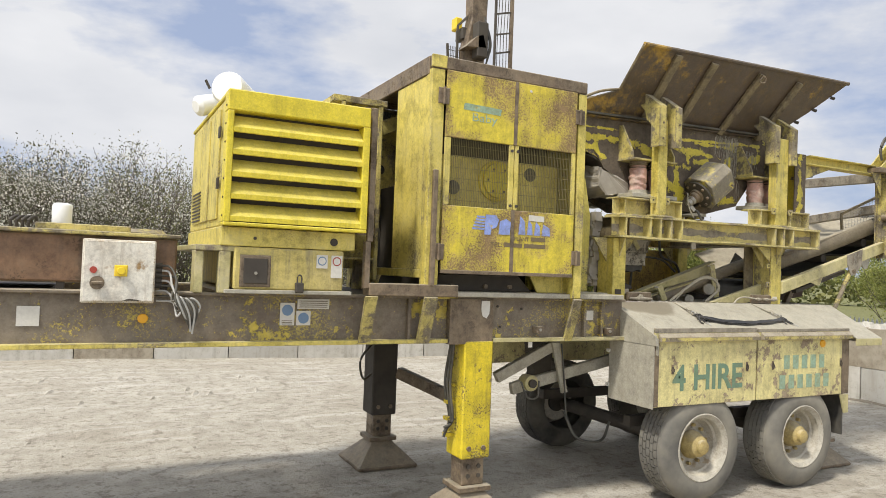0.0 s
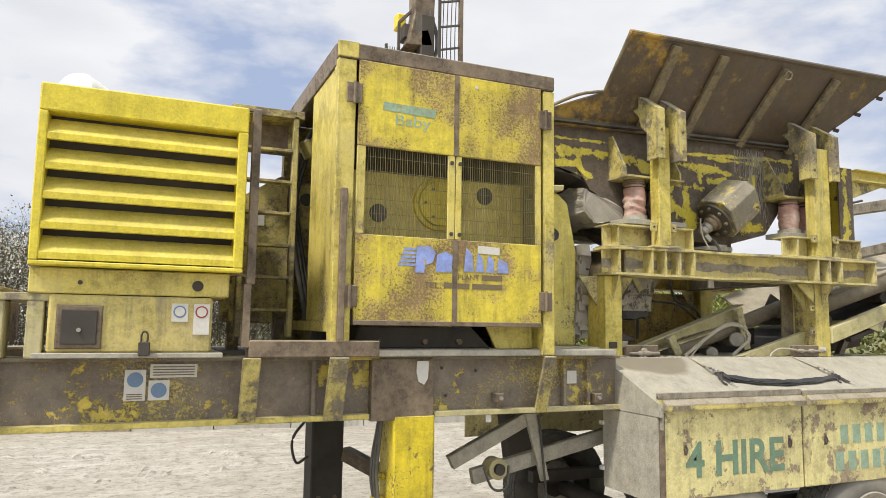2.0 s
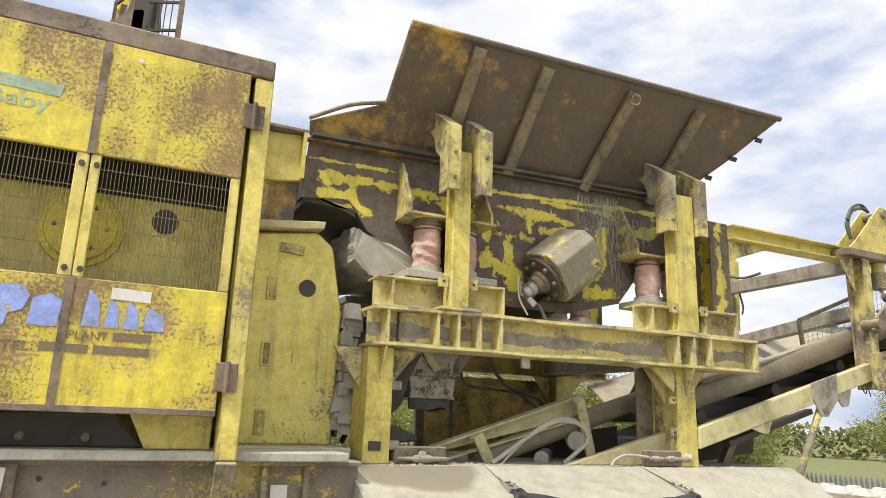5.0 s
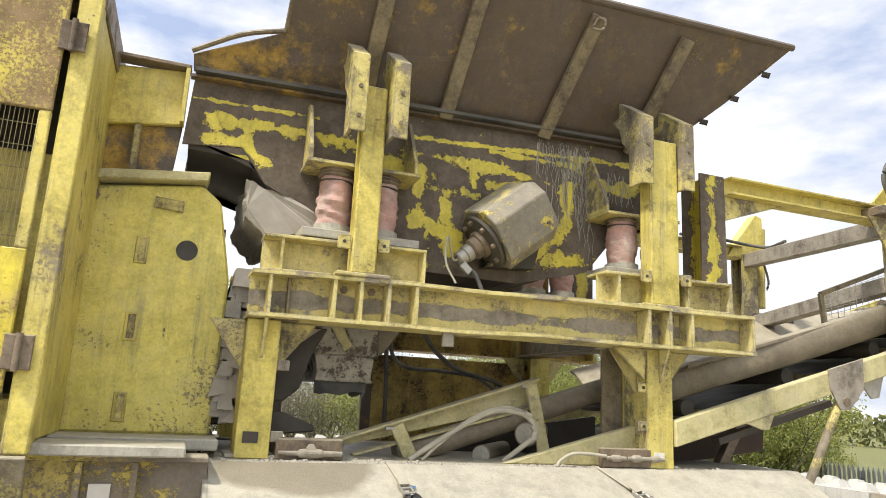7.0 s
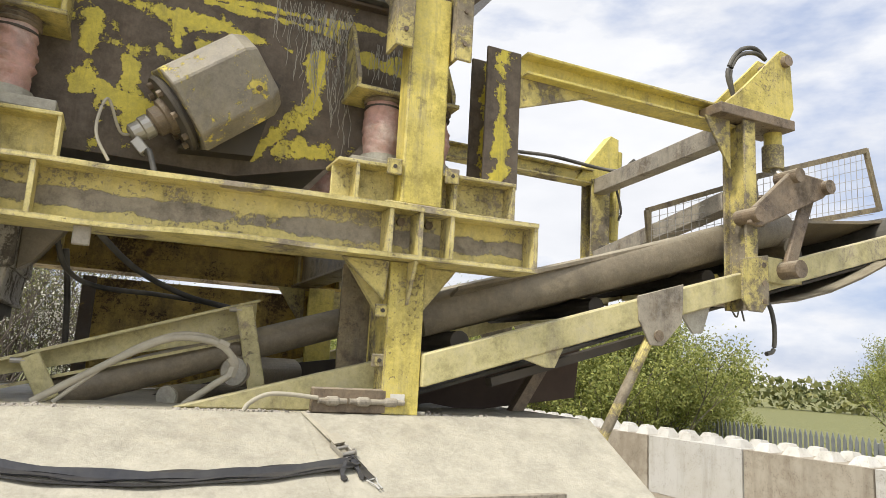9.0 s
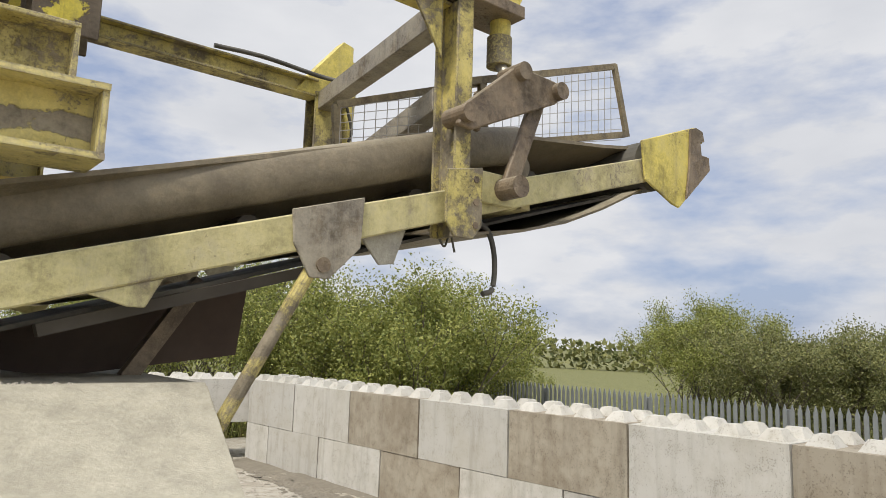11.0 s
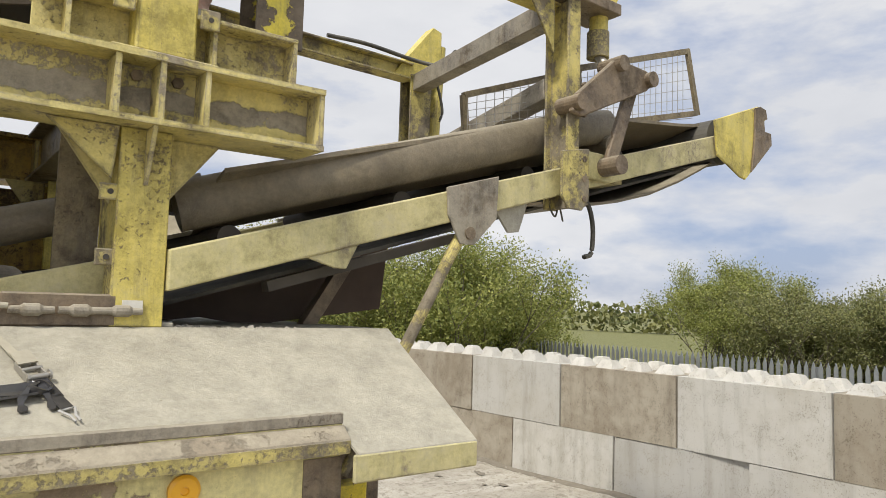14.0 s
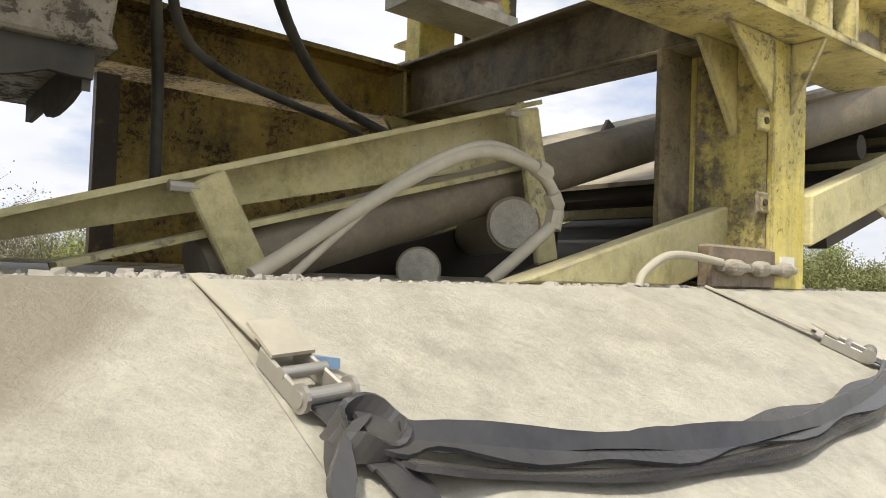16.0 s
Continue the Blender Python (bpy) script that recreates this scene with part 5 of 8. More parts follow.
bm = B()
rc = random.Random(12)
for i in range(520):
    if i < 200:
        x, y = rc.uniform(5.5, 8.4), 6.385 + abs(rc.gauss(0, 0.03))
    else:
        x, y = rc.choice((5.75, 6.3, 7.2, 7.6, 7.9)) + rc.gauss(0, 0.12), 6.40 + abs(rc.gauss(0, 0.1))
    if not 5.48 < x < 8.44:
        continue
    s = rc.uniform(0.002, 0.006) if rc.random() < 0.85 else rc.uniform(0.006, 0.013)
    c = Vector((x, y, TOP + s * 0.1))
    turn = Matrix.Rotation(rc.uniform(0, 6.28), 3, "Z")
    v = [bm.verts.new(c + turn @ Vector(q) * s * rc.uniform(0.6, 1.5)) for q in ((-1, -1, -0.6), (1.6, -1, -0.6), (1, 1, -0.6), (-1, 1.3, -0.6), (-0.6, -0.5, 0.45), (0.9, -0.6, 0.35), (0.5, 0.6, 0.5), (-0.6, 0.5, 0.3))]
    for f in ((3, 2, 1, 0), (4, 5, 6, 7), (0, 1, 5, 4), (1, 2, 6, 5), (2, 3, 7, 6), (3, 0, 4, 7)):
        bm.faces.new([v[k] for k in f])
solo("stone_grit", bm, m_rock, (7.0, 6.4, TOP), "stone crumbs lying along the dusty mudguard ridge", "grit", kind="stuff")

# ---- generator set ----
gen = thing("generator_set", (2.2, 7.0, 1.9), "yellow louvred diesel generator set on the trailer deck", "generator")
GX0, GX1, GZ0, GZ1 = 1.66, 2.72, 2.38, 3.34
body = part("housing", box(B(), GX0 + 0.02, GX1 - 0.02, 6.16, 8.0, GZ0, GZ1 - 0.02), m_frame, gen, "dusty yellow sheet housing", 0.012)
# dark slab on the housing puts the shade into the louvre gaps
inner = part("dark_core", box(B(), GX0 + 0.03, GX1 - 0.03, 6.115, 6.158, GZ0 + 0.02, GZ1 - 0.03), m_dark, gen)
part("frame_top", box(B(), GX0, GX1, 6.0, 6.15, 3.19, GZ1), m_yellow, gen, "bright yellow louvre surround", 0.008)
part("frame_bottom", box(B(), GX0, GX1, 6.0, 6.15, GZ0, 2.405), m_yellow, gen, "", 0.006)
for a, b in ((GX0, GX0 + 0.045), (GX1 - 0.055, GX1)):
    part("frame_side", box(B(), a, b, 6.0, 6.15, 2.405, 3.19), m_yellow, gen, "", 0.006)
for i in range(5):
    zt = 3.165 - i * 0.157
    lou = B()
    prism(lou, [(6.09, zt - 0.004), (6.095, zt + 0.004), (6.012, zt - 0.082), (6.004, zt - 0.09), (6.004, zt - 0.124), (6.02, zt - 0.127), (6.02, zt - 0.096)], "x", GX0 + 0.045, GX1 - 0.055)
    part("louvre", lou, m_yellow, gen, "bright yellow folded louvre blade")
part("roof", box(B(), GX0 + 0.01, GX1 - 0.01, 6.15, 8.02, GZ1 - 0.02, GZ1 + 0.01), m_yellow, gen, "", 0.006)
for y in (6.6, 7.1, 7.55):
    part("side_panel", box(B(), GX0 + 0.006, GX0 + 0.021, y - 0.21, y + 0.21, 2.44, 3.26), m_frame, gen, "", 0.004)
for y in (6.32, 6.36):
    for z in (2.7, 3.08):
        part("latch", box(B(), GX0 - 0.006, GX0 + 0.007, y - 0.012, y + 0.012, z - 0.04, z + 0.04), m_dark, gen)
for k in range(9):
    part("vent_slot", box(B(), GX0 - 0.001, GX0 + 0.007, 7.25, 7.75, 2.46 + k * 0.03, 2.472 + k * 0.03), m_dark, gen)
for k in range(7):
    bolt(gen, (GX0, 6.06, 2.45 + k * 0.13), (-1, 0, 0), 0.008, 0.006, m_dark)
skid = part("skid", box(B(), 1.66, 2.66, 6.08, 7.95, 2.24, 2.375), m_frame, gen, "yellow lower frame", 0.006)
for x, r in ((1.9, 0.012), (2.49, 0.03)):
    part("port_hole", cyl(B(), (x, 6.082, 2.30), (x, 6.076, 2.30), r), m_dark, skid)
base = part("fuel_base", box(B(), 1.76, 2.575, 6.08, 7.95, 1.93, 2.235), m_base, gen, "grimy pale yellow base tank", 0.012)
part("base_foot", box(B(), 1.70, 2.64, 6.06, 7.98, 1.902, 1.93), m_fender, gen, "", 0.004)
part("lip_plate", box(B(), 1.5, 1.80, 6.1, 7.9, 2.2, 2.24), m_conv, gen, "", 0.004)
part("side_post", box(B(), 1.5, 1.56, 6.12, 6.3, 1.9, 2.2), m_conv, gen, "", 0.006)
part("side_post", box(B(), 1.66, 1.74, 6.1, 6.2, 1.9, 2.2), m_conv, gen, "", 0.006)
pan = part("access_panel", box(B(), 1.80, 2.02, 6.062, 6.08, 1.95, 2.18), m_brown, gen, "grimy brown inspection panel", 0.008)
part("panel_rim", box(B(), 1.825, 1.995, 6.054, 6.063, 1.975, 2.155), m_dark, pan, "", 0.004)
bolt(pan, (1.91, 6.054, 2.05), (0, -1, 0), 0.012, 0.012)
for x in (2.36, 2.475):
    lab = part("safety_label", box(B(), x, x + 0.085, 6.072, 6.08, 2.03 if x > 2.4 else 2.1, 2.2), m_label, gen, "round safety label")
    part("symbol", lathe(B(), (x + 0.042, 6.072, 2.155), (0, -1, 0), [(0, 0.034), (0.002, 0.034)], 20), m_signblue if x < 2.4 else m_red, lab)
    part("symbol_inner", lathe(B(), (x + 0.042, 6.07, 2.155), (0, -1, 0), [(0, 0.026), (0.002, 0.026)], 20), m_label, lab)
pad = part("padlock", box(B(), 2.2, 2.26, 6.03, 6.07, 1.915, 1.99), m_dark, gen, "dark padlock", 0.006)
part("shackle", pipe(B(), [(2.215, 6.05, 1.985), (2.215, 6.05, 2.03), (2.23, 6.05, 2.045), (2.245, 6.05, 2.03), (2.245, 6.05, 1.985)], 0.006, 6, 4), m_dark, pad)
tank = part("silencer", lathe(B(), (1.80, 6.75, 3.49), (-0.5, -0.85, 0.1), [(-0.25, 0.02), (-0.24, 0.10), (-0.2, 0.135), (0.08, 0.135), (0.11, 0.12), (0.125, 0.05)], 28), m_white, gen, "white round canister on the roof", 0, True)
part("canister", lathe(B(), (1.70, 7.15, 3.45), (-0.7, -0.3, -0.25), [(-0.15, 0.02), (-0.14, 0.07), (-0.1, 0.085), (0.12, 0.085), (0.15, 0.05)], 24), m_white, tank, "", 0, True)
part("canister_foot", box(B(), 1.72, 1.88, 6.65, 6.85, 3.335, 3.40), m_dark, tank)
flap = part("exhaust_flap", bar(B(), (1.67, 7.05, 3.56), (1.635, 7.05, 3.625), 0.035, 0.015), m_dark, tank)
part("roof_box", box(B(), 2.2, 2.66, 7.2, 7.8, 3.35, 3.43), m_old, gen, "", 0.006)
part("roof_rail", box(B(), 2.75, 2.80, 6.06, 6.1, 2.32, 3.36), m_brown, gen, "brown upright strip beside the louvres", 0.004)
part("roof_rail_foot", box(B(), 2.74, 2.78, 6.06, 6.12, 1.96, 2.32), m_brown, gen)
part("rail_tie", box(B(), 2.7, 2.78, 6.07, 6.1, 3.345, 3.36), m_brown, gen)
part("rail_tie", box(B(), 2.66, 2.78, 6.08, 6.1, 2.37, 2.385), m_brown, gen)

# ---- oil tank and control cabinet at the front of the deck ----
oil = thing("oil_tank", (0.3, 6.9, 1.9), "low rusty brown steel oil tank on the deck", "tank")
part("shell", box(B(), -0.5, 1.4, 6.3, 7.7, 1.95, 2.27), m_tank, oil, "rusty brown steel shell", 0.012)
part("lid", box(B(), -0.55, 1.42, 6.25, 7.75, 2.272, 2.30), m_old, oil, "", 0.006)
part("upper_deck", box(B(), 0.5, 1.1, 6.5, 7.3, 2.30, 2.35), m_old, oil, "yellow-edged cover", 0.006)
for x in (-0.45, 0.1, 0.65, 1.3):
    part("leg", box(B(), x, x + 0.05, 6.32, 6.38, 1.9, 1.95), m_dark, oil)
for k in range(4):
    part("pipe", pipe(B(), [(0.35 + k * 0.035, 6.6, 2.3), (0.35 + k * 0.035, 6.6, 2.36), (0.38 + k * 0.035, 6.7, 2.39), (0.38 + k * 0.035, 6.9, 2.36)], 0.011), m_dark, oil)
solo("white_canister", lathe(B(), (0.645, 6.9, 2.352), (0, 0, 1), [(0, 0.062), (0.01, 0.067), (0.14, 0.067), (0.152, 0.06), (0.16, 0.045)], 28), m_white, (0.645, 6.9, 2.352), "plain white cylindrical canister on the oil tank", "canister", smooth=True)
solo("deck_cushion", lathe(B(), (1.2, 7.0, 2.30), (0, 0, 1), [(0, 0.17), (0.02, 0.19), (0.05, 0.16)], 24), m_old, (1.2, 7.0, 2.3), "flat dull yellow cover on the oil tank", "cover", smooth=True)
cab = thing("control_cabinet", (1.02, 6.2, 1.82), "stained white electrical control cabinet with a yellow switch", "cabinet")
part("case", box(B(), 0.80, 1.25, 6.14, 6.34, 1.82, 2.245), m_white_box, cab, "rust-stained white case", 0.008)
part("door", box(B(), 0.81, 1.245, 6.118, 6.14, 1.83, 2.235), m_white_box, cab, "rust-stained white door", 0.006)
sw = part("switch_plate", box(B(), 0.995, 1.075, 6.108, 6.118, 2.0, 2.075), m_amber, cab, "yellow switch plate", 0.004)
part("knob", cyl(B(), (1.035, 6.108, 2.037), (1.035, 6.075, 2.037), 0.026, 0.022), m_amber, sw, "round yellow knob")
rot = part("rotary_switch", cyl(B(), (0.895, 6.118, 1.955), (0.895, 6.108, 1.955), 0.045), m_brown, cab, "rusty rotary switch")
part("grip", box(B(), 0.86, 0.93, 6.09, 6.108, 1.945, 1.965), m_brown, rot, "", 0.004)
part("button", cyl(B(), (0.87, 6.118, 2.04), (0.87, 6.1, 2.04), 0.022), m_red, cab, "dark red push button")
part("rust_hole", prism(B(), [(1.05, 1.838), (1.09, 1.852), (1.14, 1.845), (1.17, 1.838)], "y", 6.116, 6.119), m_dark, cab)
rndc = random.Random(3)
for k in range(8):
    z = 2.08 - k * 0.035
    gl_ = part("gland", cyl(B(), (1.25, 6.22, z), (1.30, 6.21, z), 0.018, None, 10), m_dark, cab) if k < 5 else None
    part("cable", pipe(B(), [(1.27, 6.21, z), (1.34 + rndc.uniform(0, 0.04), 6.18, z - 0.01), (1.36 + rndc.uniform(0, 0.05), 6.12, z - 0.1), (1.38 + k * 0.014, 6.08, 1.86), (1.42 + k * 0.018, 6.09, 1.80 - rndc.uniform(0, 0.05)), (1.5 + rndc.uniform(-0.03, 0.02), 6.13, 1.70 - rndc.uniform(0, 0.1))], 0.0075), m_cable if k % 2 else m_hose, cab)

# ---- drive enclosure with mesh doors ----
enc = thing("drive_enclosure", (4.0, 6.9, 1.94), "tall yellow drive guard with rust-speckled mesh doors", "machine guard")
EX0, EX1, EY, EZ1 = 3.25, 4.82, 6.06, 3.87
for a, b in ((EX0, EX0 + 0.12), (EX1 - 0.09, EX1)):
    part("corner_post", box(B(), a, b, EY, EY + 0.1, 1.905, 3.76), m_frame, enc, "yellow corner post", 0.006)
    part("post_brace", slab(B(), (a, 6.20, 1.52), (b, 6.20, 1.52), (b, EY, 1.905), (a, EY, 1.905), 0.03), m_old, enc, "", 0.004)
hd = part("header", box(B(), EX0, EX1, EY - 0.005, EY + 0.05, 3.765, EZ1), m_brown, enc, "brown-stained header", 0.008)
part("header_corner", box(B(), EX0 - 0.003, EX0 + 0.13, EY - 0.009, EY + 0.02, 3.77, EZ1 + 0.002), m_frame, enc, "", 0.004)
part("roof", box(B(), EX0, EX1, EY + 0.05, 7.95, 3.82, EZ1 - 0.005), m_brown, enc, "brown roof sheet", 0.006)
part("roof_edge", box(B(), EX0 - 0.006, EX0 + 0.04, EY + 0.05, 7.95, 3.72, EZ1), m_brown, enc, "brown roof edge with yellow remains", 0.006)
part("roof_edge", box(B(), EX1 - 0.04, EX1 + 0.006, EY + 0.05, 7.95, 3.72, EZ1), m_brown, enc, "", 0.006)
part("side_sheet", box(B(), EX0 + 0.005, EX0 + 0.025, EY + 0.1, 6.78, 2.12, 3.72), m_frame, enc, "yellow side sheet", 0.004)
part("side_sheet", box(B(), EX1 - 0.025, EX1 - 0.005, EY + 0.1, 7.0, 1.95, 3.72), m_frame, enc, "", 0.004)
part("side_sill", box(B(), EX0, EX0 + 0.06, EY + 0.1, 7.9, 2.05, 2.12), m_frame, enc, "", 0.004)
part("back_post", box(B(), EX0, EX0 + 0.1, 7.85, 7.95, 1.9, 3.72), m_old, enc)
part("back_sheet", box(B(), EX0, EX1, 7.95, 7.97, 1.9, 3.82), m_old, enc)
part("guide_strip", box(B(), 3.285, 3.325, EY - 0.035, EY, 1.99, 2.93), m_brown, enc, "brown steel guide strip", 0.004)
for x0, x1, side in ((3.385, 4.052, -1), (4.058, 4.705, 1)):
    w0, w1 = (3.44, 4.0) if side < 0 else (4.10, 4.66)
    d = part("mesh_door", box(B(), x0, x1, EY - 0.012, EY + 0.012, 3.212, 3.762), m_door, enc, "rust-speckled yellow door", 0.005)
    part("lower_panel", box(B(), x0, x1, EY - 0.012, EY + 0.012, 2.10, 2.655), m_door, d, "heavily rust-speckled yellow panel", 0.005)
    part("stile", box(B(), x0, w0, EY - 0.010, EY + 0.012, 2.656, 3.211), m_frame, d, "", 0.004)
    part("stile", box(B(), w1, x1, EY - 0.010, EY + 0.012, 2.656, 3.211), m_frame, d, "", 0.004)
    bm = B()
    n = 34
    for i in range(n + 1):
        x = w0 + (w1 - w0) * i / n
        box(bm, x - 0.0011, x + 0.0011, EY - 0.002, EY + 0.002, 2.65, 3.215)
    for i in range(6):
        z = 2.70 + i * 0.09
        box(bm, w0 - 0.004, w1 + 0.004, EY + 0.002, EY + 0.005, z - 0.0016, z + 0.0016)
    part("wire_grille", bm, m_grille, d, "close upright wire grille")
    hx = x0 - 0.03 if side < 0 else x1 + 0.03
    for z in (3.54, 2.27):
        h = part("hinge", box(B(), hx - 0.05, hx + 0.05, EY - 0.022, EY - 0.012, z - 0.065, z + 0.065), m_brown, d, "rusty hinge plate", 0.004)
        part("hinge_pin", cyl(B(), (hx, EY - 0.026, z - 0.07), (hx, EY - 0.026, z + 0.07), 0.012, None, 10), m_brown, h)
    kx = 4.025 if side < 0 else 4.085
    for z in (2.69, 3.16):
        bolt(d, (kx, EY - 0.012, z), (0, -1, 0), 0.014, 0.01, m_dark)
    if side < 0:
        bars = part("script_bar", prism(B(), [(3.54, 3.455), (3.9, 3.445), (3.91, 3.5), (3.55, 3.51)], "y", EY - 0.0145, EY - 0.0125), m_teal, d, "faded teal painted script bar")
        lettering("Baby", 0.10, m_teal, d, (3.63, EY - 0.013, 3.37), "faded teal painted word Baby", 0.24)
        bm = B()
        for z in (2.47, 2.495, 2.52, 2.545, 2.57):
            prism(bm, [(3.665 + (z - 2.47) * 0.4, z), (3.78, z), (3.78, z + 0.016), (3.665 + (z - 2.47) * 0.4, z + 0.016)], "y", EY - 0.0145, EY - 0.0125)
        part("painted_stripes", bm, m_blue, d, "flaked blue painted speed lines")
        part("painted_shape", prism(B(), [(3.78, 2.43), (3.84, 2.43), (3.85, 2.48), (3.9, 2.5), (3.92, 2.56), (3.89, 2.6), (3.79, 2.6)], "y", EY - 0.0145, EY - 0.0125), m_blue, d, "flaked blue painted shape")
        part("painted_shape", prism(B(), [(3.92, 2.44), (4.03, 2.44), (4.04, 2.55), (3.99, 2.575), (3.93, 2.55)], "y", EY - 0.0145, EY - 0.0125), m_blue, d, "flaked blue painted shape")
        lettering("TEL:", 0.055, m_print, d, (3.84, EY - 0.013, 2.335), "faded black print TEL:", 0.12)
        part("printed_bar", box(B(), 3.98, 4.04, EY - 0.014, EY - 0.0125, 2.337, 2.375), m_print, d)
    else:
        for a, b, hgt in ((4.12, 4.19, 0.16), (4.205, 4.265, 0.13), (4.28, 4.345, 0.12), (4.36, 4.45, 0.1)):
            part("painted_shape", prism(B(), [(a, 2.45), (b, 2.45), (b - 0.01, 2.45 + hgt * 0.7), (a + 0.015, 2.45 + hgt)], "y", EY - 0.0145, EY - 0.0125), m_blue, d, "flaked blue painted shape")
        part("white_patch", prism(B(), [(4.22, 2.575), (4.38, 2.57), (4.38, 2.62), (4.22, 2.625)], "y", EY - 0.0155, EY - 0.0125), m_label, d, "torn white sticker")
        lettering("PLANT", 0.05, m_print, d, (4.08, EY - 0.013, 2.395), "faded black print PLANT", 0.15)
        part("printed_bar", box(B(), 4.25, 4.4, EY - 0.014, EY - 0.0125, 2.397, 2.432), m_print, d)
        part("printed_bar", box(B(), 4.075, 4.16, EY - 0.014, EY - 0.0125, 2.337, 2.372), m_print, d)
        part("printed_bar", box(B(), 4.18, 4.4, EY - 0.014, EY - 0.0125, 2.337, 2.372), m_print, d)
    part("white_dot", cyl(B(), (4.2 if side > 0 else 4.5, EY - 0.012, 3.70 if side > 0 else 3.78), (4.2 if side > 0 else 4.5, EY - 0.016, 3.70 if side > 0 else 3.78), 0.012), m_label, d) if side > 0 else None
part("cover_strip", box(B(), 4.038, 4.072, EY - 0.0165, EY - 0.0125, 2.1, 2.655), m_brown, enc, "rusty joint strip")
part("cover_strip", box(B(), 4.038, 4.072, EY - 0.0165, EY - 0.0125, 3.212, 3.762), m_brown, enc, "rusty joint strip")
part("bottom_edge", box(B(), 3.385, 4.705, EY - 0.016, EY + 0.014, 2.095, 2.125), m_brown, enc, "rusty lower door edge", 0.003)
# guard plate and pulley behind the mesh
gp = part("inner_guard", box(B(), 3.37, 4.72, 6.34, 6.36, 2.2, 3.12), m_frame, enc, "yellow inner belt guard", 0.004)
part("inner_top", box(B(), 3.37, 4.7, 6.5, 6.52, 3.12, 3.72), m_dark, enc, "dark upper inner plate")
part("pulley_cover", lathe(B(), (4.05, 6.34, 2.93), (0, -1, 0), [(0, 0.185), (0.02, 0.18), (0.025, 0.155), (0.05, 0.15), (0.055, 0.03)], 36), m_yellow, gp, "round yellow pulley cover")
# flat black discs carry the darkness inside the guard's holes
for x, z in ((3.62, 2.84), (4.41, 3.02)):
    part("guard_hole", cyl(B(), (x, 6.341, z), (x, 6.334, z), 0.062, None, 24), m_rub, gp, "dark round hole")
for k in range(6):
    a = k * math.pi / 3
    bolt(gp, (4.05 + 0.11 * math.cos(a), 6.29, 2.93 + 0.11 * math.sin(a)), (0, -1, 0), 0.01, 0.008, m_dark)
part("belt_pack", prism(B(), [(4.57, 2.2), (4.7, 2.2), (4.7, 3.0), (4.62, 2.95), (4.57, 2.7)], "y", 6.35, 6.42), m_brown, gp)
# drive motor base under the doors
part("motor_base", prism(B(), [(3.45, 1.945), (4.45, 1.945), (4.3, 2.09), (3.5, 2.09)], "y", 6.3, 7.6), m_dark, enc, "dark motor base", 0.01)
part("base_gusset", prism(B(), [(4.36, 2.1), (4.72, 2.1), (4.72, 1.947), (4.44, 1.947)], "y", 6.2, 6.22), m_frame, enc, "yellow gusset", 0.003)
for x in (3.62, 3.95, 4.2):
    bolt(enc, (x, 6.3, 1.99), (0, -1, 0), 0.02, 0.03, m_brown)
part("bearing_block", box(B(), 3.4, 4.5, 7.0, 7.6, 2.1, 2.9), m_dark, enc)
for k in range(3):
    o = 0.028 * k
    part("hose", pipe(B(), [(3.40 + o, 7.44, 3.66), (3.31 + o, 7.42, 3.45), (3.23 + o, 7.42, 3.07), (3.30 + o, 7.44, 2.62), (3.41 + o, 7.46, 2.1)], 0.022 - 0.004 * k), m_hose, enc, "black hose", 0, True)
lever = part("lever_plate", prism(B(), [(3.26, 3.21), (3.52, 3.25), (3.52, 2.98), (3.40, 2.84), (3.44, 2.4), (3.52, 2.15), (3.44, 2.15), (3.36, 2.5), (3.33, 2.86)], "y", 7.47, 7.49), m_old, enc, "grimy yellow lever plate", 0.004)
part("pivot", cyl(B(), (3.37, 7.45, 3.09), (3.37, 7.47, 3.09), 0.05, None, 20), m_rub, lever, "dark round pivot")
part("inner_rail", bar(B(), (3.3, 7.4, 3.46), (3.62, 7.4, 3.62), 0.08, 0.14), m_old, enc, "", 0.006)

# ---- access ladder between the generator and the guard ----
lad = thing("access_ladder", (3.0, 7.0, 2.0), "dusty yellow steel access ladder", "ladder")
for x in (2.82, 3.18):
    part("stile", box(B(), x - 0.02, x + 0.02, 6.98, 7.06, 2.0, 3.62), m_old, lad, "", 0.004)
for k in range(6):
    z = 2.18 + k * 0.233
    part("rung", box(B(), 2.84, 3.16, 6.98, 7.06, z, z + 0.022), m_old, lad, "", 0.003)
part("platform", box(B(), 2.72, 3.24, 6.98, 7.9, 3.6, 3.66), m_old, lad, "", 0.004)
part("back_box", box(B(), 2.84, 3.16, 7.2, 7.26, 3.38, 3.6), m_brown, lad)
gd = thing("side_guard", (3.0, 7.5, 1.9), "grimy yellow plate guard behind the ladder", "guard")
part("plate", prism(B(), [(2.74, 2.1), (3.3, 2.1), (3.3, 3.3), (3.15, 3.26), (2.74, 3.0)], "y", 7.5, 7.52), m_old, gd, "", 0.004)
part("safety_label", box(B(), 2.95, 3.05, 7.492, 7.5, 2.86, 2.97), m_label, gd, "small paper label")
part("support", box(B(), 2.8, 2.88, 7.4, 7.5, 1.9, 2.2), m_old, gd)
part("support", box(B(), 3.14, 3.22, 7.4, 7.5, 1.9, 2.2), m_old, gd)

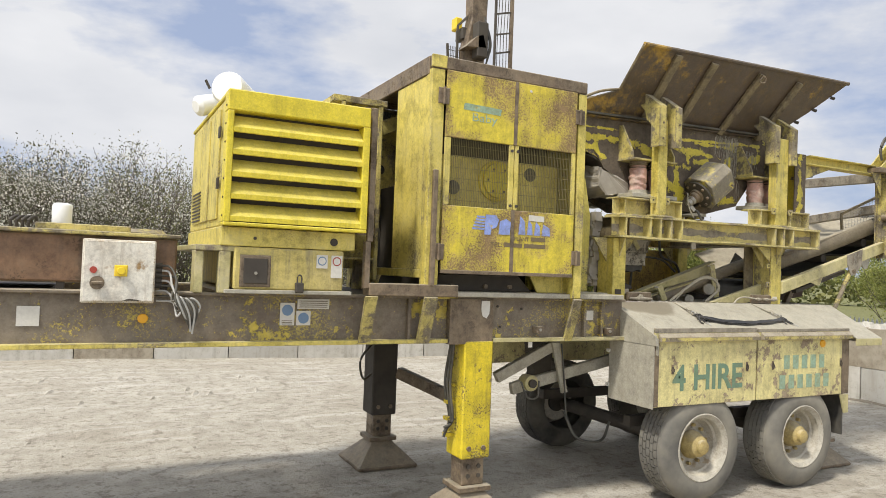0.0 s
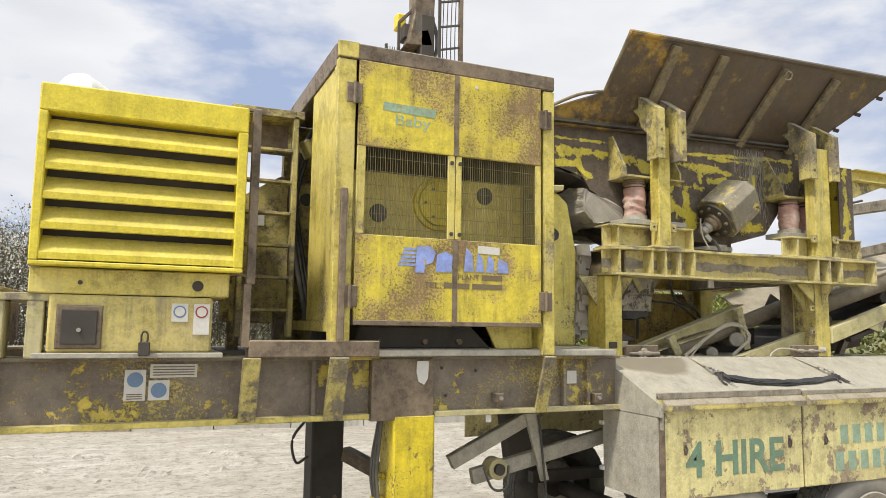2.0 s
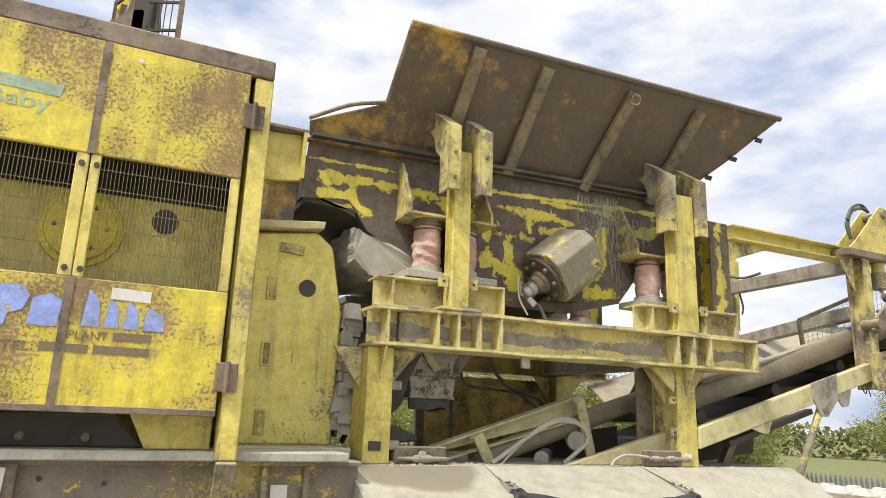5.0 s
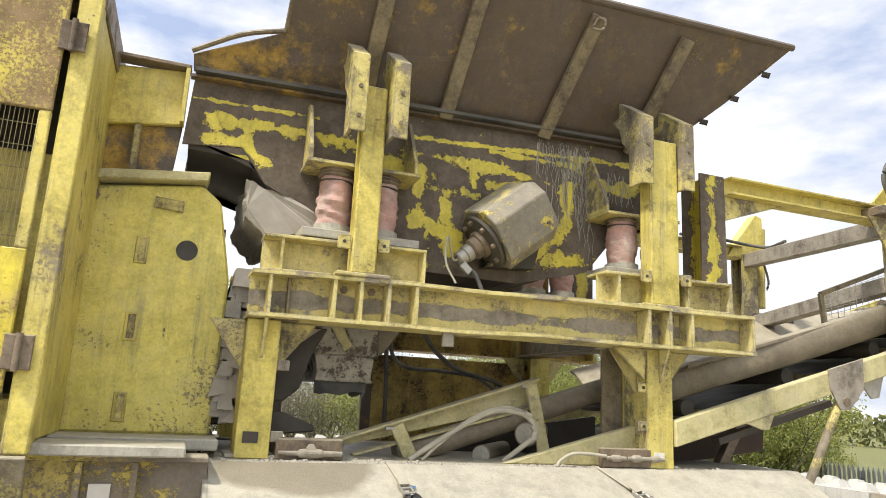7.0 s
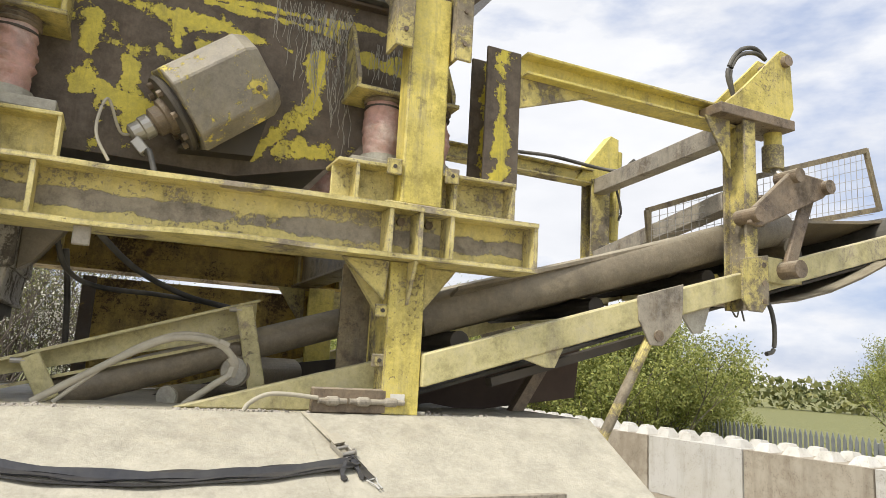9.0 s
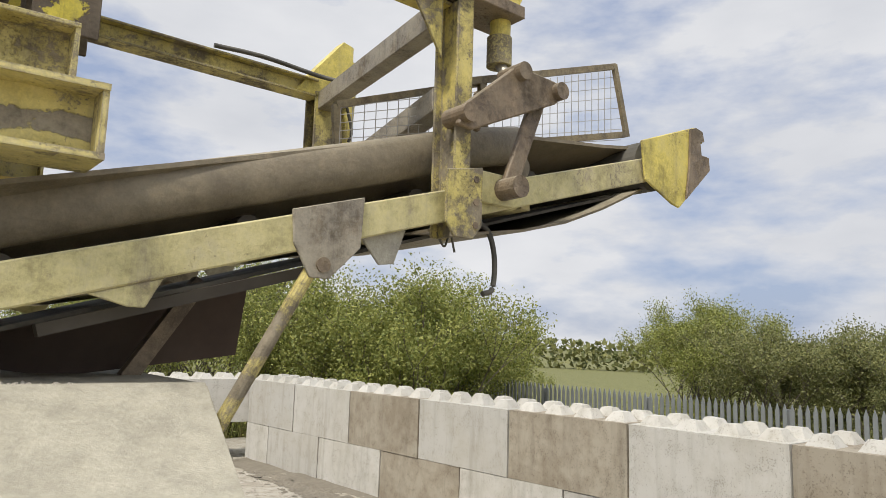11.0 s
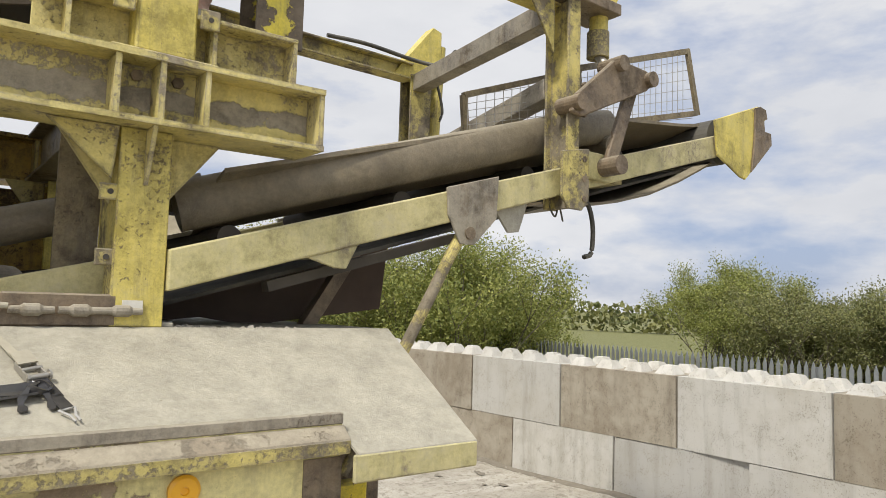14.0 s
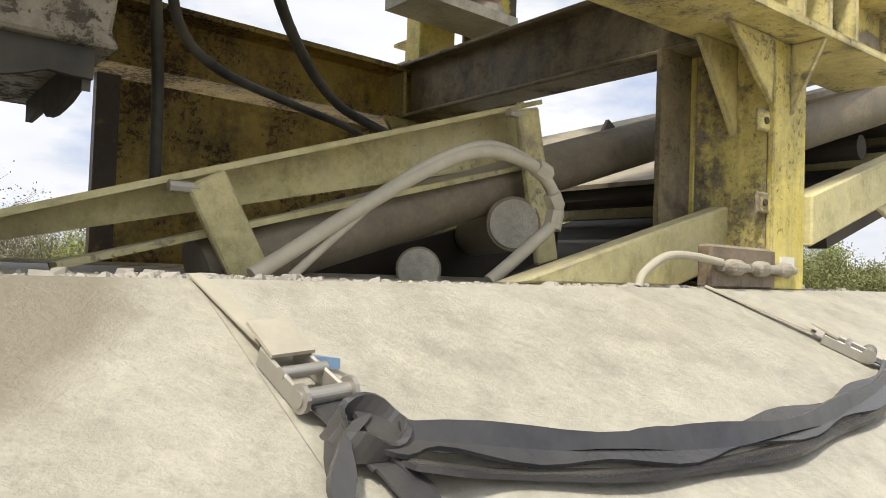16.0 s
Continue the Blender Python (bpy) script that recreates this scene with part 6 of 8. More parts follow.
# ---- jaw crusher ----
jaw = thing("jaw_crusher", (5.15, MID, 1.9), "pale yellow dusty jaw crusher frame", "crusher")
for y0, y1 in ((6.78, 6.84), (far(6.84), far(6.78))):
    sp = B()
    prism(sp, [(4.72, 1.95), (5.47, 1.95), (5.48, 2.72), (5.40, 3.12), (5.30, 3.2), (4.72, 3.12)], "y", y0, y1)
    part("side_plate", sp, m_jaw, jaw, "thick pale yellow cheek plate", 0.012)
part("cheek_cap", prism(B(), [(4.72, 3.14), (5.32, 3.21), (5.33, 3.26), (4.72, 3.19)], "y", 6.72, 6.9), m_conv, jaw, "dusty folded cap", 0.006)
# flat black disc in rubber colour paints the hole's shaded inside
part("pivot_hole", cyl(B(), (5.26, 6.778, 2.85), (5.26, 6.786, 2.85), 0.052, None, 28), m_rub, jaw, "round black hole")
for z in (2.76, 2.38, 2.0):
    part("slot_edge", box(B(), 5.02, 5.08, 6.772, 6.786, z, z + 0.14), m_frame, jaw, "", 0.004)
    part("slot", box(B(), 5.035, 5.07, 6.769, 6.7745, z + 0.012, z + 0.128), m_old, jaw)
part("slot", bar(B(), (5.08, 6.772, 3.08), (5.22, 6.772, 3.07), 0.012, 0.055), m_old, jaw)
part("jaw_throat", box(B(), 4.75, 5.44, 6.86, far(6.86), 2.0, 3.0), m_dark, jaw)
part("upper_cheek", prism(B(), [(4.74, 3.44), (5.16, 3.5), (5.15, 3.8), (4.74, 3.76)], "y", 6.76, 6.8), m_frame, jaw, "yellow upper cheek", 0.006)
part("upper_flange", box(B(), 4.74, 5.17, 6.70, 6.80, 3.795, 3.815), m_brown, jaw, "", 0.003)
part("upper_rib", box(B(), 5.145, 5.165, 6.70, 6.80, 3.5, 3.795), m_frame, jaw)
part("lower_cheek", prism(B(), [(4.74, 3.2), (5.14, 3.24), (5.16, 3.5), (4.74, 3.44)], "y", 6.79, 6.82), m_hop, jaw, "rust-brown lower cheek", 0.004)
part("lower_rib", box(B(), 4.94, 4.97, 6.74, 6.79, 3.22, 3.46), m_old, jaw)
bolt(jaw, (4.8, 6.78, 3.08), (0, -1, 0), 0.03, 0.025, m_brown)
for x, z in ((4.9, 2.95), (5.3, 2.3), (5.34, 2.62)):
    bolt(jaw, (x, 6.78, z), (0, -1, 0), 0.014, 0.01, m_jaw)
part("frame_plinth", box(B(), 4.7, 5.5, 6.5, far(6.5), 1.9, 1.95), m_fender, jaw, "", 0.006)
part("swing_jaw", prism(B(), [(5.46, 2.0), (5.54, 2.0), (5.62, 2.72), (5.5, 2.74)], "y", 6.86, far(6.86)), m_dark, jaw, "dark stone-caked jaw", 0.01)
# rubble stuck between feeder and jaw
rub = B()
rr = random.Random(8)
for i in range(240):
    t = rr.random()
    c = Vector((5.48 + 0.07 * rr.random() + 0.04 * t, 6.78 + rr.uniform(0.0, 0.2), 2.05 + 0.7 * t))
    s = rr.uniform(0.015, 0.05)
    vs = [rub.verts.new(c + Vector(q) * s * rr.uniform(0.7, 1.2)) for q in ((-1, -1, -1), (1, -1, -1), (1, 1, -1), (-1, 1, -1), (-0.7, -0.8, 1), (0.8, -0.7, 1), (0.7, 0.8, 1), (-0.8, 0.7, 1))]
    for f in ((0, 3, 2, 1), (4, 5, 6, 7), (0, 1, 5, 4), (1, 2, 6, 5), (2, 3, 7, 6), (3, 0, 4, 7)):
        rub.faces.new([vs[k] for k in f])
solo("stone_rubble", rub, m_rock, (5.52, 6.9, 2.0), "grey stone rubble caked behind the jaw plate", "rubble", kind="stuff")
wedge = B()
prism(wedge, [(5.50, 3.27), (5.56, 3.25), (5.9, 3.10), (5.9, 3.0), (5.62, 2.95), (5.52, 3.05)], "y", 6.72, 7.5)
bmesh.ops.subdivide_edges(wedge, edges=wedge.edges[:], cuts=11, use_grid_fill=True)
for v in wedge.verts:
    v.co += noise.noise_vector(v.co * 7.0) * 0.035 + noise.noise_vector(v.co * 31.0) * 0.014
solo("stone_heap", wedge, m_rock, (5.7, 7.0, 2.95), "heap of pale crushed stone on the feeder lip", "stone", kind="stuff")

# ---- feeder with its support frame ----
sup = thing("feeder_frame", (7.0, MID, 1.87), "scuffed yellow steel frame of beams and posts under the feeder", "steel frame")
for y in (6.24, far(6.24) - 0.24):
    near = y < 7
    beam = part("main_beam", box(B(), 5.565, 8.388, y + 0.112, y + 0.128, 2.533, 2.727), m_web if near else m_rusty, sup, "scuffed yellow steel beam with a bare grey web")
    for z in (2.515, 2.725):
        fl = B()
        n = 24
        top = z > 2.6
        cols = []
        for i in range(n + 1):
            x = 5.565 + (8.388 - 5.565) * i / n
            dz = 0.012 * noise.noise(Vector((x * 2.3, y, z * 3))) if near else 0.0
            cols.append([fl.verts.new(q) for q in ((x, y, z + dz), (x, y + 0.24, z), (x, y + 0.24, z + 0.02), (x, y, z + 0.02 + dz))])
        for a, b in zip(cols, cols[1:]):
            for i in range(4):
                fl.faces.new((a[i], a[(i + 1) % 4], b[(i + 1) % 4], b[i]))
        fl.faces.new(cols[0][::-1]), fl.faces.new(cols[-1])
        part("flange", fl, m_beam if near else m_rusty, beam, "bent scuffed yellow flange")
    for x in (5.653, 5.958, 6.088, 6.228, 6.368, 7.695, 7.828, 7.97, 8.378):
        part("stiffener", box(B(), x - 0.009, x + 0.009, y + 0.006, y + 0.112, 2.535, 2.725), m_beam, sup)
    for a, b in (((5.61, 6.43), (7.47, 8.31)) if near else ((5.55, 6.2), (7.82, 8.5))):
        yy = y + 0.08
        part("upper_beam", ibeam_x(B(), a, b, yy, 2.747, 2.935, 0.2, 0.016, 0.014), m_beam, sup, "scuffed yellow upper beam", 0.003)
        for x in (a + 0.09, b - 0.008, (a + b) / 2 + 0.12):
            part("stiffener", box(B(), x - 0.007, x + 0.007, yy + 0.005, yy + 0.093, 2.763, 2.919), m_beam, sup)
    for x0, x1 in ((6.025, 6.15), (7.75, 7.945)):
        yy = (6.40 if x0 < 7 else 6.345) if near else far(6.50)
        part("upper_post", box(B(), x0, x1, yy, yy + 0.11, 2.765, 3.76), m_frame, sup, "scuffed yellow square post", 0.008)
        part("post_foot", box(B(), x0 - 0.075, x1 + 0.075, yy - 0.02, yy + 0.16, 2.746, 2.766), m_beam, sup, "", 0.005)
        s = 1 if near else -1
        for xa in (x0 - 0.09, x1 + 0.005):
            pl = [(6.313, 3.462), (6.43, 3.462), (6.43, 3.70), (6.50, 3.76), (6.53, 3.86), (6.60, 3.93), (6.53, 3.94), (6.53, 4.02), (6.313, 3.868)]
            fl = [(6.30, 3.46), (6.314, 3.46), (6.314, 3.868), (6.53, 4.022), (6.522, 4.034), (6.30, 3.876)]
            if not near:
                pl, fl = [(far(a), b) for a, b in pl][::-1], [(far(a), b) for a, b in fl][::-1]
            cp = part("clamp_plate", prism(B(), fl, "x", xa, xa + 0.085), m_old, sup, "dusty clamp plate bent back at the top", 0.003)
            part("clamp_web", prism(B(), pl, "x", xa + 0.002, xa + 0.018), m_old, cp, "thin web with a pointed top")
            if near:
                for z in (3.54, 3.7):
                    bolt(cp, (xa + 0.045, 6.30, z), (0, -1, 0), 0.012, 0.008, m_brown)
    for x0, x1, m in ((5.575, 5.73, m_frame), (7.735, 7.895, m_frame)):
        yy = 6.335 if near else far(6.62)
        part("lower_post", hpost(B(), x0, x1, yy, yy + 0.24, 1.87, 2.513, 0.018), m, sup, "yellow H-section post", 0.003)
        part("base_plate", box(B(), x0 - 0.04, x1 + 0.04, yy + (0.012 if near else -0.03), yy + 0.27, 1.868, 1.885), m_fender, sup, "", 0.004)
        for xa, xb in ((x0, x0 - 0.17), (x1, x1 + 0.19)):
            part("gusset", prism(B(), [(xa, 2.513), (xb, 2.513), (xa, 2.27)], "y", yy + 0.10, yy + 0.116), m_beam, sup)
    if near:
        for xa in (5.577, 7.737):
            part("post_side", box(B(), xa, xa + 0.012, 6.354, 6.556, 1.888, 2.512), m_old if xa > 6 else m_frame, sup, "rust-streaked closed side of the post")
        part("post_backing", box(B(), 7.60, 7.734, 6.57, 6.585, 1.88, 2.513), m_rib, sup, "dark rusty plate behind the post")
        part("gusset", prism(B(), [(7.52, 2.513), (7.73, 2.513), (7.715, 2.34)], "y", 6.33, 6.345), m_old, sup, "dusty triangular gusset", 0.002)
        for xa in (5.645, 7.81):
            part("gusset", prism(B(), [(6.334, 2.513), (6.25, 2.513), (6.334, 2.33)], "x", xa, xa + 0.014), m_beam, sup, "scuffed triangular fin")
        for z in (2.30, 2.09):
            tp = part("bolt_tab", box(B(), 7.685, 7.75, 6.346, 6.358, z - 0.027, z + 0.027), m_old, sup, "", 0.004)
            part("tab_hole", cyl(B(), (7.717, 6.346, z), (7.717, 6.342, z), 0.009, None, 14), m_dark, tp)
        for z in (2.3, 1.97):
            tp = part("bolt_tab", box(B(), 5.73, 5.79, 6.345, 6.36, z - 0.025, z + 0.025), m_plate, sup, "", 0.004)
        part("plate_label", box(B(), 7.77, 7.83, 6.326, 6.334, 1.915, 1.955), m_label, sup, "small white label")
        part("plate_label", box(B(), 5.605, 5.675, 6.326, 6.334, 1.94, 1.99), m_dark, sup, "small dark plate")
        part("beam_tab", box(B(), 6.52, 6.58, 6.27, 6.29, 2.44, 2.513), m_plate, sup, "", 0.004)
        for x in (5.95, 6.09, 7.7, 7.83):
            bolt(sup, (x + 0.07, 6.352, 2.69), (0, -1, 0), 0.02, 0.014, m_brown)
        for x, yt in ((5.985, 6.255), (6.19, 6.275), (7.71, 6.29), (7.985, 6.305)):
            tp = part("mount_tab", box(B(), x - 0.032, x + 0.032, yt, yt + 0.016, 2.885, 2.955), m_old, sup, "", 0.003)
            part("tab_hole", cyl(B(), (x, yt, 2.92), (x, yt - 0.003, 2.92), 0.009, None, 14), m_dark, tp)
# the near side stands a little askew: its front end lies deeper in the machine
for ob in sup.children_recursive:
    if ob.name.split(".")[0] in ("upper_post", "post_foot", "clamp_plate") or ob.parent.name.split(".")[0] == "clamp_plate":
        continue
    near = sum((v.co.y for v in ob.data.vertices), 0.0) / len(ob.data.vertices) < 0
    for v in ob.data.vertices if near else ():
        v.co.y += 0.0673 * (1.39 - v.co.x)
# cross beams seen from below
for x, z0, z1 in ((7.72, 2.515, 2.745), (5.75, 2.515, 2.745)):
    part("cross_beam", prism(B(), [(x - 0.07, z0), (x + 0.07, z0), (x + 0.07, z0 + 0.015), (x + 0.008, z0 + 0.015), (x + 0.008, z1 - 0.015), (x + 0.07, z1 - 0.015), (x + 0.07, z1), (x - 0.07, z1), (x - 0.07, z1 - 0.015), (x - 0.008, z1 - 0.015), (x - 0.008, z0 + 0.015), (x - 0.07, z0 + 0.015)], "y", 6.49, 7.91), m_rib, sup, "dark rusty cross beam", 0.004)

feed = thing("vibrating_feeder", (6.6, MID, 2.87), "black steel vibrating feeder with peeling yellow paint on springs", "feeder")
prof = [(5.17, 3.40), (5.47, 3.43), (5.60, 3.25), (6.40, 2.88), (7.10, 2.87), (7.57, 2.99), (7.76, 3.22), (8.06, 3.33), (8.08, 3.835), (5.19, 3.76)]
for y0, y1 in ((6.75, 6.765), (far(6.765), far(6.75))):
    part("side_plate", prism(B(), prof, "y", y0, y1), m_peel, feed, "black side plate with peeling yellow paint")
    s = -1 if y0 < 7 else 1
    ye = 6.70 if s < 0 else far(6.75)
    part("top_flange", prism(B(), [(5.17, 3.755), (7.99, 3.83), (7.99, 3.845), (5.17, 3.77)], "y", ye, ye + 0.05), m_hop, feed)
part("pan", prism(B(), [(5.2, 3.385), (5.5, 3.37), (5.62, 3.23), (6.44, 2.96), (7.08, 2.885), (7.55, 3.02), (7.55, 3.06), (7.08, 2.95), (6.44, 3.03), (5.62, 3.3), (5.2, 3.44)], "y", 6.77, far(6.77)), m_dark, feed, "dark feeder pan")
# dark sheet added for the shade inside the feeder's open lip
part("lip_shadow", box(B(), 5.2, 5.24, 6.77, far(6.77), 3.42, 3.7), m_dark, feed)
for a, b, zb, zt in ((5.80, 6.37, 3.355, 3.72), (7.58, 8.06, 3.33, 3.70)):
    br = part("spring_bracket", box(B(), a - 0.02, b + 0.02, 6.50, 6.76, zb - 0.02, zb), m_old, feed, "yellow spring bracket shelf", 0.003)
    for x in (a, b):
        part("bracket_web", prism(B(), [(6.75, zb), (6.53, zb), (6.53, zb + 0.06), (6.70, zt), (6.75, zt)], "x", x - 0.01, x + 0.01), m_old, br)
    c0 = 5.955 if a < 6 else 7.735
    for cx in (c0, c0 + 0.25):
        sleeve = lathe(B(), (cx, 6.62, 3.03), (0, 0, 1), [(0.012 * q, 0.088) for q in range(23)], 44)
        for v in sleeve.verts:
            d = Vector((v.co.x - cx, v.co.y - 6.62, 0))
            if d.length > 0.05:
                q = Vector((v.co.x * 9, v.co.y * 9, v.co.z * 34 + 9 * v.co.x))
                fold = 0.013 * noise.noise(q) + 0.007 * noise.noise(q * 2.3) - 0.004 * math.cos((v.co.z - 3.03) / 0.264 * 6.28)
                v.co += d.normalized() * fold
        spn = part("spring", sleeve, m_spring, feed, "crumpled faded red sleeve tied over a spring", 0, True)
        part("spring_seat", cyl(B(), (cx, 6.62, 2.99), (cx, 6.62, 3.03), 0.1, None, 24), m_fender, spn)
        part("spring_cap", lathe(B(), (cx, 6.62, 3.288), (0, 0, 1), [(0, 0.09), (0.01, 0.097), (0.018, 0.088), (0.028, 0.097), (0.036, 0.088), (0.046, 0.092)], 24), m_brown, spn, "rusty coil end", 0, True)
        part("band", lathe(B(), (cx, 6.62, 3.262), (0, 0, 1), [(0, 0.09), (0.008, 0.092)], 24), m_dark, spn)
        cf = copy_thing(spn, Matrix.Translation((0, far(6.62) - 6.62, 0)))
    part("spring_plate", box(B(), a - 0.02, b + 0.03, 6.50, 6.74, 2.945, 2.99), m_fender, feed, "dusty spring seat plate", 0.004)
    part("spring_plate", box(B(), a - 0.02, b + 0.03, far(6.74), far(6.50), 2.945, 2.99), m_fender, feed)
# pale lime runs down the plate beside the motor
runs = B()
rw = random.Random(5)
for i in range(90):
    low = i % 4 == 3
    x = rw.uniform(7.68, 7.9) if low else 7.2 + 0.4 * rw.random() ** 0.8
    z = (3.66 if low else 3.80) - rw.uniform(0.0, 0.06)
    left, w = (rw.uniform(0.05, 0.2) if low else rw.uniform(0.1, 0.6) * (0.4 + 2.2 * (x - 7.2))), rw.uniform(0.0008, 0.0022)
    while left > 0:
        step = rw.uniform(0.015, 0.05)
        nx = x + rw.gauss(0, 0.22) * step
        slab(runs, (x - w, 6.7475, z), (x + w, 6.7475, z), (nx + w, 6.7475, z - step), (nx - w, 6.7475, z - step), 0.0015)
        x, z, left = nx, z - step, left - step
        w = max(0.001, w * 0.96)
tagged(part("lime_run", runs, m_fender, feed), "thin pale lime runs down the plate", kind="stuff")
# vibrator motor
c, ax = Vector((6.83, 6.60, 3.07)), Vector((0.78, -0.05, 0.62)).normalized()
q = ax.to_track_quat("Z", "Y") @ Matrix.Rotation(0.32, 3, "Z").to_quaternion()
shell = B()
loops = []
for h, k in ((0.0, 1.0), (0.33, 1.0), (0.385, 0.84), (0.39, 0.5)):
    loops.append([shell.verts.new(c + q @ Vector((u * k, v * k, h))) for u, v in ((0.185, -0.11), (0.185, 0.11), (0.11, 0.185), (-0.11, 0.185), (-0.185, 0.11), (-0.185, -0.11), (-0.11, -0.185), (0.11, -0.185))])
for a, b in zip(loops, loops[1:]):
    for k in range(8):
        shell.faces.new((a[k], a[(k + 1) % 8], b[(k + 1) % 8], b[k]))
shell.faces.new(loops[0][::-1]), shell.faces.new(loops[-1])
mot = part("vibrator_housing", shell, m_motor, feed, "eight-sided dusty yellow vibrator housing", 0.006)
part("motor_flange", lathe(B(), c - ax * 0.035, ax, [(-0.006, 0.10), (0.0, 0.165), (0.012, 0.172), (0.022, 0.165), (0.024, 0.15), (0.036, 0.15)], 32), m_dark, mot, "dark greasy end flange")
for k in range(8):
    a = k * math.pi / 4
    p = c - ax * 0.035 + q @ Vector((0.135 * math.cos(a), 0.135 * math.sin(a), 0))
    part("flange_bolt", cyl(B(), p, p - ax * 0.022, 0.015, None, 6), m_brown, mot)
for u, v, h in ((0.0, -0.187, 0.05), (0.0, -0.187, 0.3), (0.187, -0.05, 0.3), (-0.187, -0.05, 0.3)):
    p = c + q @ Vector((u, v, h))
    part("housing_bolt", cyl(B(), p, p + (q @ Vector((u, v, 0))).normalized() * 0.012, 0.013, None, 6), m_brown, mot)
part("shaft_boss", lathe(B(), c - ax * 0.12, ax, [(0, 0.04), (0.012, 0.062), (0.05, 0.062), (0.055, 0.078), (0.1, 0.085)], 20), m_brown, mot, "greasy brown shaft boss")
part("pump", lathe(B(), c - ax * 0.215, ax, [(0, 0.03), (0.01, 0.042), (0.05, 0.042), (0.055, 0.05), (0.09, 0.05), (0.1, 0.038)], 16), m_steel, mot, "steel hydraulic motor")
part("pump_block", bar(B(), c - ax * 0.17 + Vector((-0.015, -0.02, -0.05)), c - ax * 0.17 + Vector((0.03, -0.035, -0.1)), 0.042, 0.042), m_steel, mot, "", 0.004)
part("hose", pipe(B(), [c - ax * 0.2, c - ax * 0.25 + Vector((-0.01, -0.03, 0.02)), (6.57, 6.52, 3.04), (6.545, 6.49, 2.96), (6.55, 6.47, 2.87), (6.6, 6.46, 2.78)], 0.006), m_hose_dusty, mot, "thin dusty hydraulic hose")
part("hose", pipe(B(), [c - ax * 0.17 + Vector((0.03, -0.035, -0.1)), (6.74, 6.54, 2.86), (6.77, 6.5, 2.76)], 0.012), m_hose, mot, "black hydraulic hose")
part("motor_plinth", prism(B(), [(6.85, 2.93), (7.16, 2.95), (7.25, 3.3), (7.1, 3.4)], "y", 6.66, 6.75), m_dark, feed)

# ---- hopper ----
hop = thing("hopper", (7.0, MID, 3.8), "rusty brown steel hopper with flared ribbed sides", "hopper")


def hop_side(m):
    bm = B()
    pts = [(5.18, 6.72, 3.79), (5.17, 6.69, 3.87), (5.61, 6.555, 4.03), (5.63, 6.22, 4.41), (8.71, 6.17, 4.475), (8.42, 6.45, 4.16), (8.08, 6.74, 3.845)]
    pts = [Vector(p) if m > 0 else Vector((p[0], far(p[1]), p[2])) for p in pts]
    nrm = Vector((0, 0.014 * m, 0.012))
    lo, hi = [bm.verts.new(p) for p in pts], [bm.verts.new(p + nrm) for p in pts]
    bm.faces.new(lo), bm.faces.new(hi[::-1])
    for i in range(len(pts)):
        j = (i + 1) % len(pts)
        bm.faces.new((lo[i], hi[i], hi[j], lo[j]))
    return bm


part("near_side", hop_side(1), m_hop, hop, "rusty flared side plate")
part("far_side", hop_side(-1), m_hop, hop, "rusty flared side plate")
part("rim", pipe(B(), [(5.62, 6.215, 4.42), (8.72, 6.165, 4.485)], 0.022, 8, 1), m_hop, hop, "rolled steel rim", 0, True)
part("rim_end", pipe(B(), [(5.16, 6.68, 3.885), (5.4, 6.61, 4.0), (5.61, 6.55, 4.04)], 0.014, 8, 4), m_rib, hop, "dusty folded rim", 0, True)
part("rim_end", pipe(B(), [(5.61, 6.55, 4.04), (5.625, 6.22, 4.42)], 0.012, 8, 1), m_rib, hop)
for top, low in ((6.09, 6.09), (6.60, 6.58), (7.32, 7.23), (7.94, 7.86)):
    part("rib", bar(B(), (low, 6.715, 3.80), (top, 6.215, 4.385), 0.085, 0.04, (0, -1, -1)), m_rib, hop, "rust-brown stiffening rib", 0.004)
ring = pipe(B(), [(7.30, 6.20, 4.36), (7.34, 6.19, 4.34), (7.33, 6.2, 4.29), (7.28, 6.22, 4.30), (7.30, 6.20, 4.36)], 0.008, 6, 4)
part("lifting_eye", ring, m_brown, hop)
part("rear_plate", slab(B(), (8.05, 6.8, 3.85), (8.05, far(6.8), 3.85), (8.6, far(6.3), 4.4), (8.6, 6.3, 4.4), 0.014), m_hop, hop)
part("seal_strip", prism(B(), [(5.19, 3.775), (8.0, 3.85), (8.0, 3.87), (5.19, 3.795)], "y", 6.66, 6.74), m_rub, hop, "black rubber seal")
for k in range(3):
    p = Vector((8.3 + k * 0.14, 6.55 - k * 0.13, 4.05 + k * 0.14))
    bolt(hop, p, (0.7, -0.5, -0.3), 0.018, 0.05, m_dark)

# ---- chutes and plates under the feeder ----
ch = thing("discharge_chute", (6.1, 7.0, 2.2), "dark dusty discharge chute under the feeder", "chute")
part("upper_box", box(B(), 5.94, 6.30, 6.80, 7.5, 2.385, 2.62), m_caked, ch, "dusty grey chute box", 0.01)
part("lower_box", prism(B(), [(5.955, 2.385), (6.285, 2.385), (6.27, 2.27), (6.285, 2.245), (5.965, 2.245), (5.975, 2.29)], "y", 6.815, 7.45), m_caked, ch, "dusty grey lower chute", 0.006)
lipr = random.Random(4)
torn = [(5.975, 2.245)] + [(5.975 + 0.0344 * k, 2.185 + lipr.uniform(-0.012, 0.014)) for k in range(9)] + [(6.25, 2.245)]
part("rubber_flap", prism(B(), torn, "y", 6.84, 6.856), m_rub, ch, "torn black rubber chute lip")
torn = [(6.857, 2.245)] + [(6.857 + 0.06 * k, 2.185 + lipr.uniform(-0.02, 0.02)) for k in range(10)] + [(7.4, 2.245)]
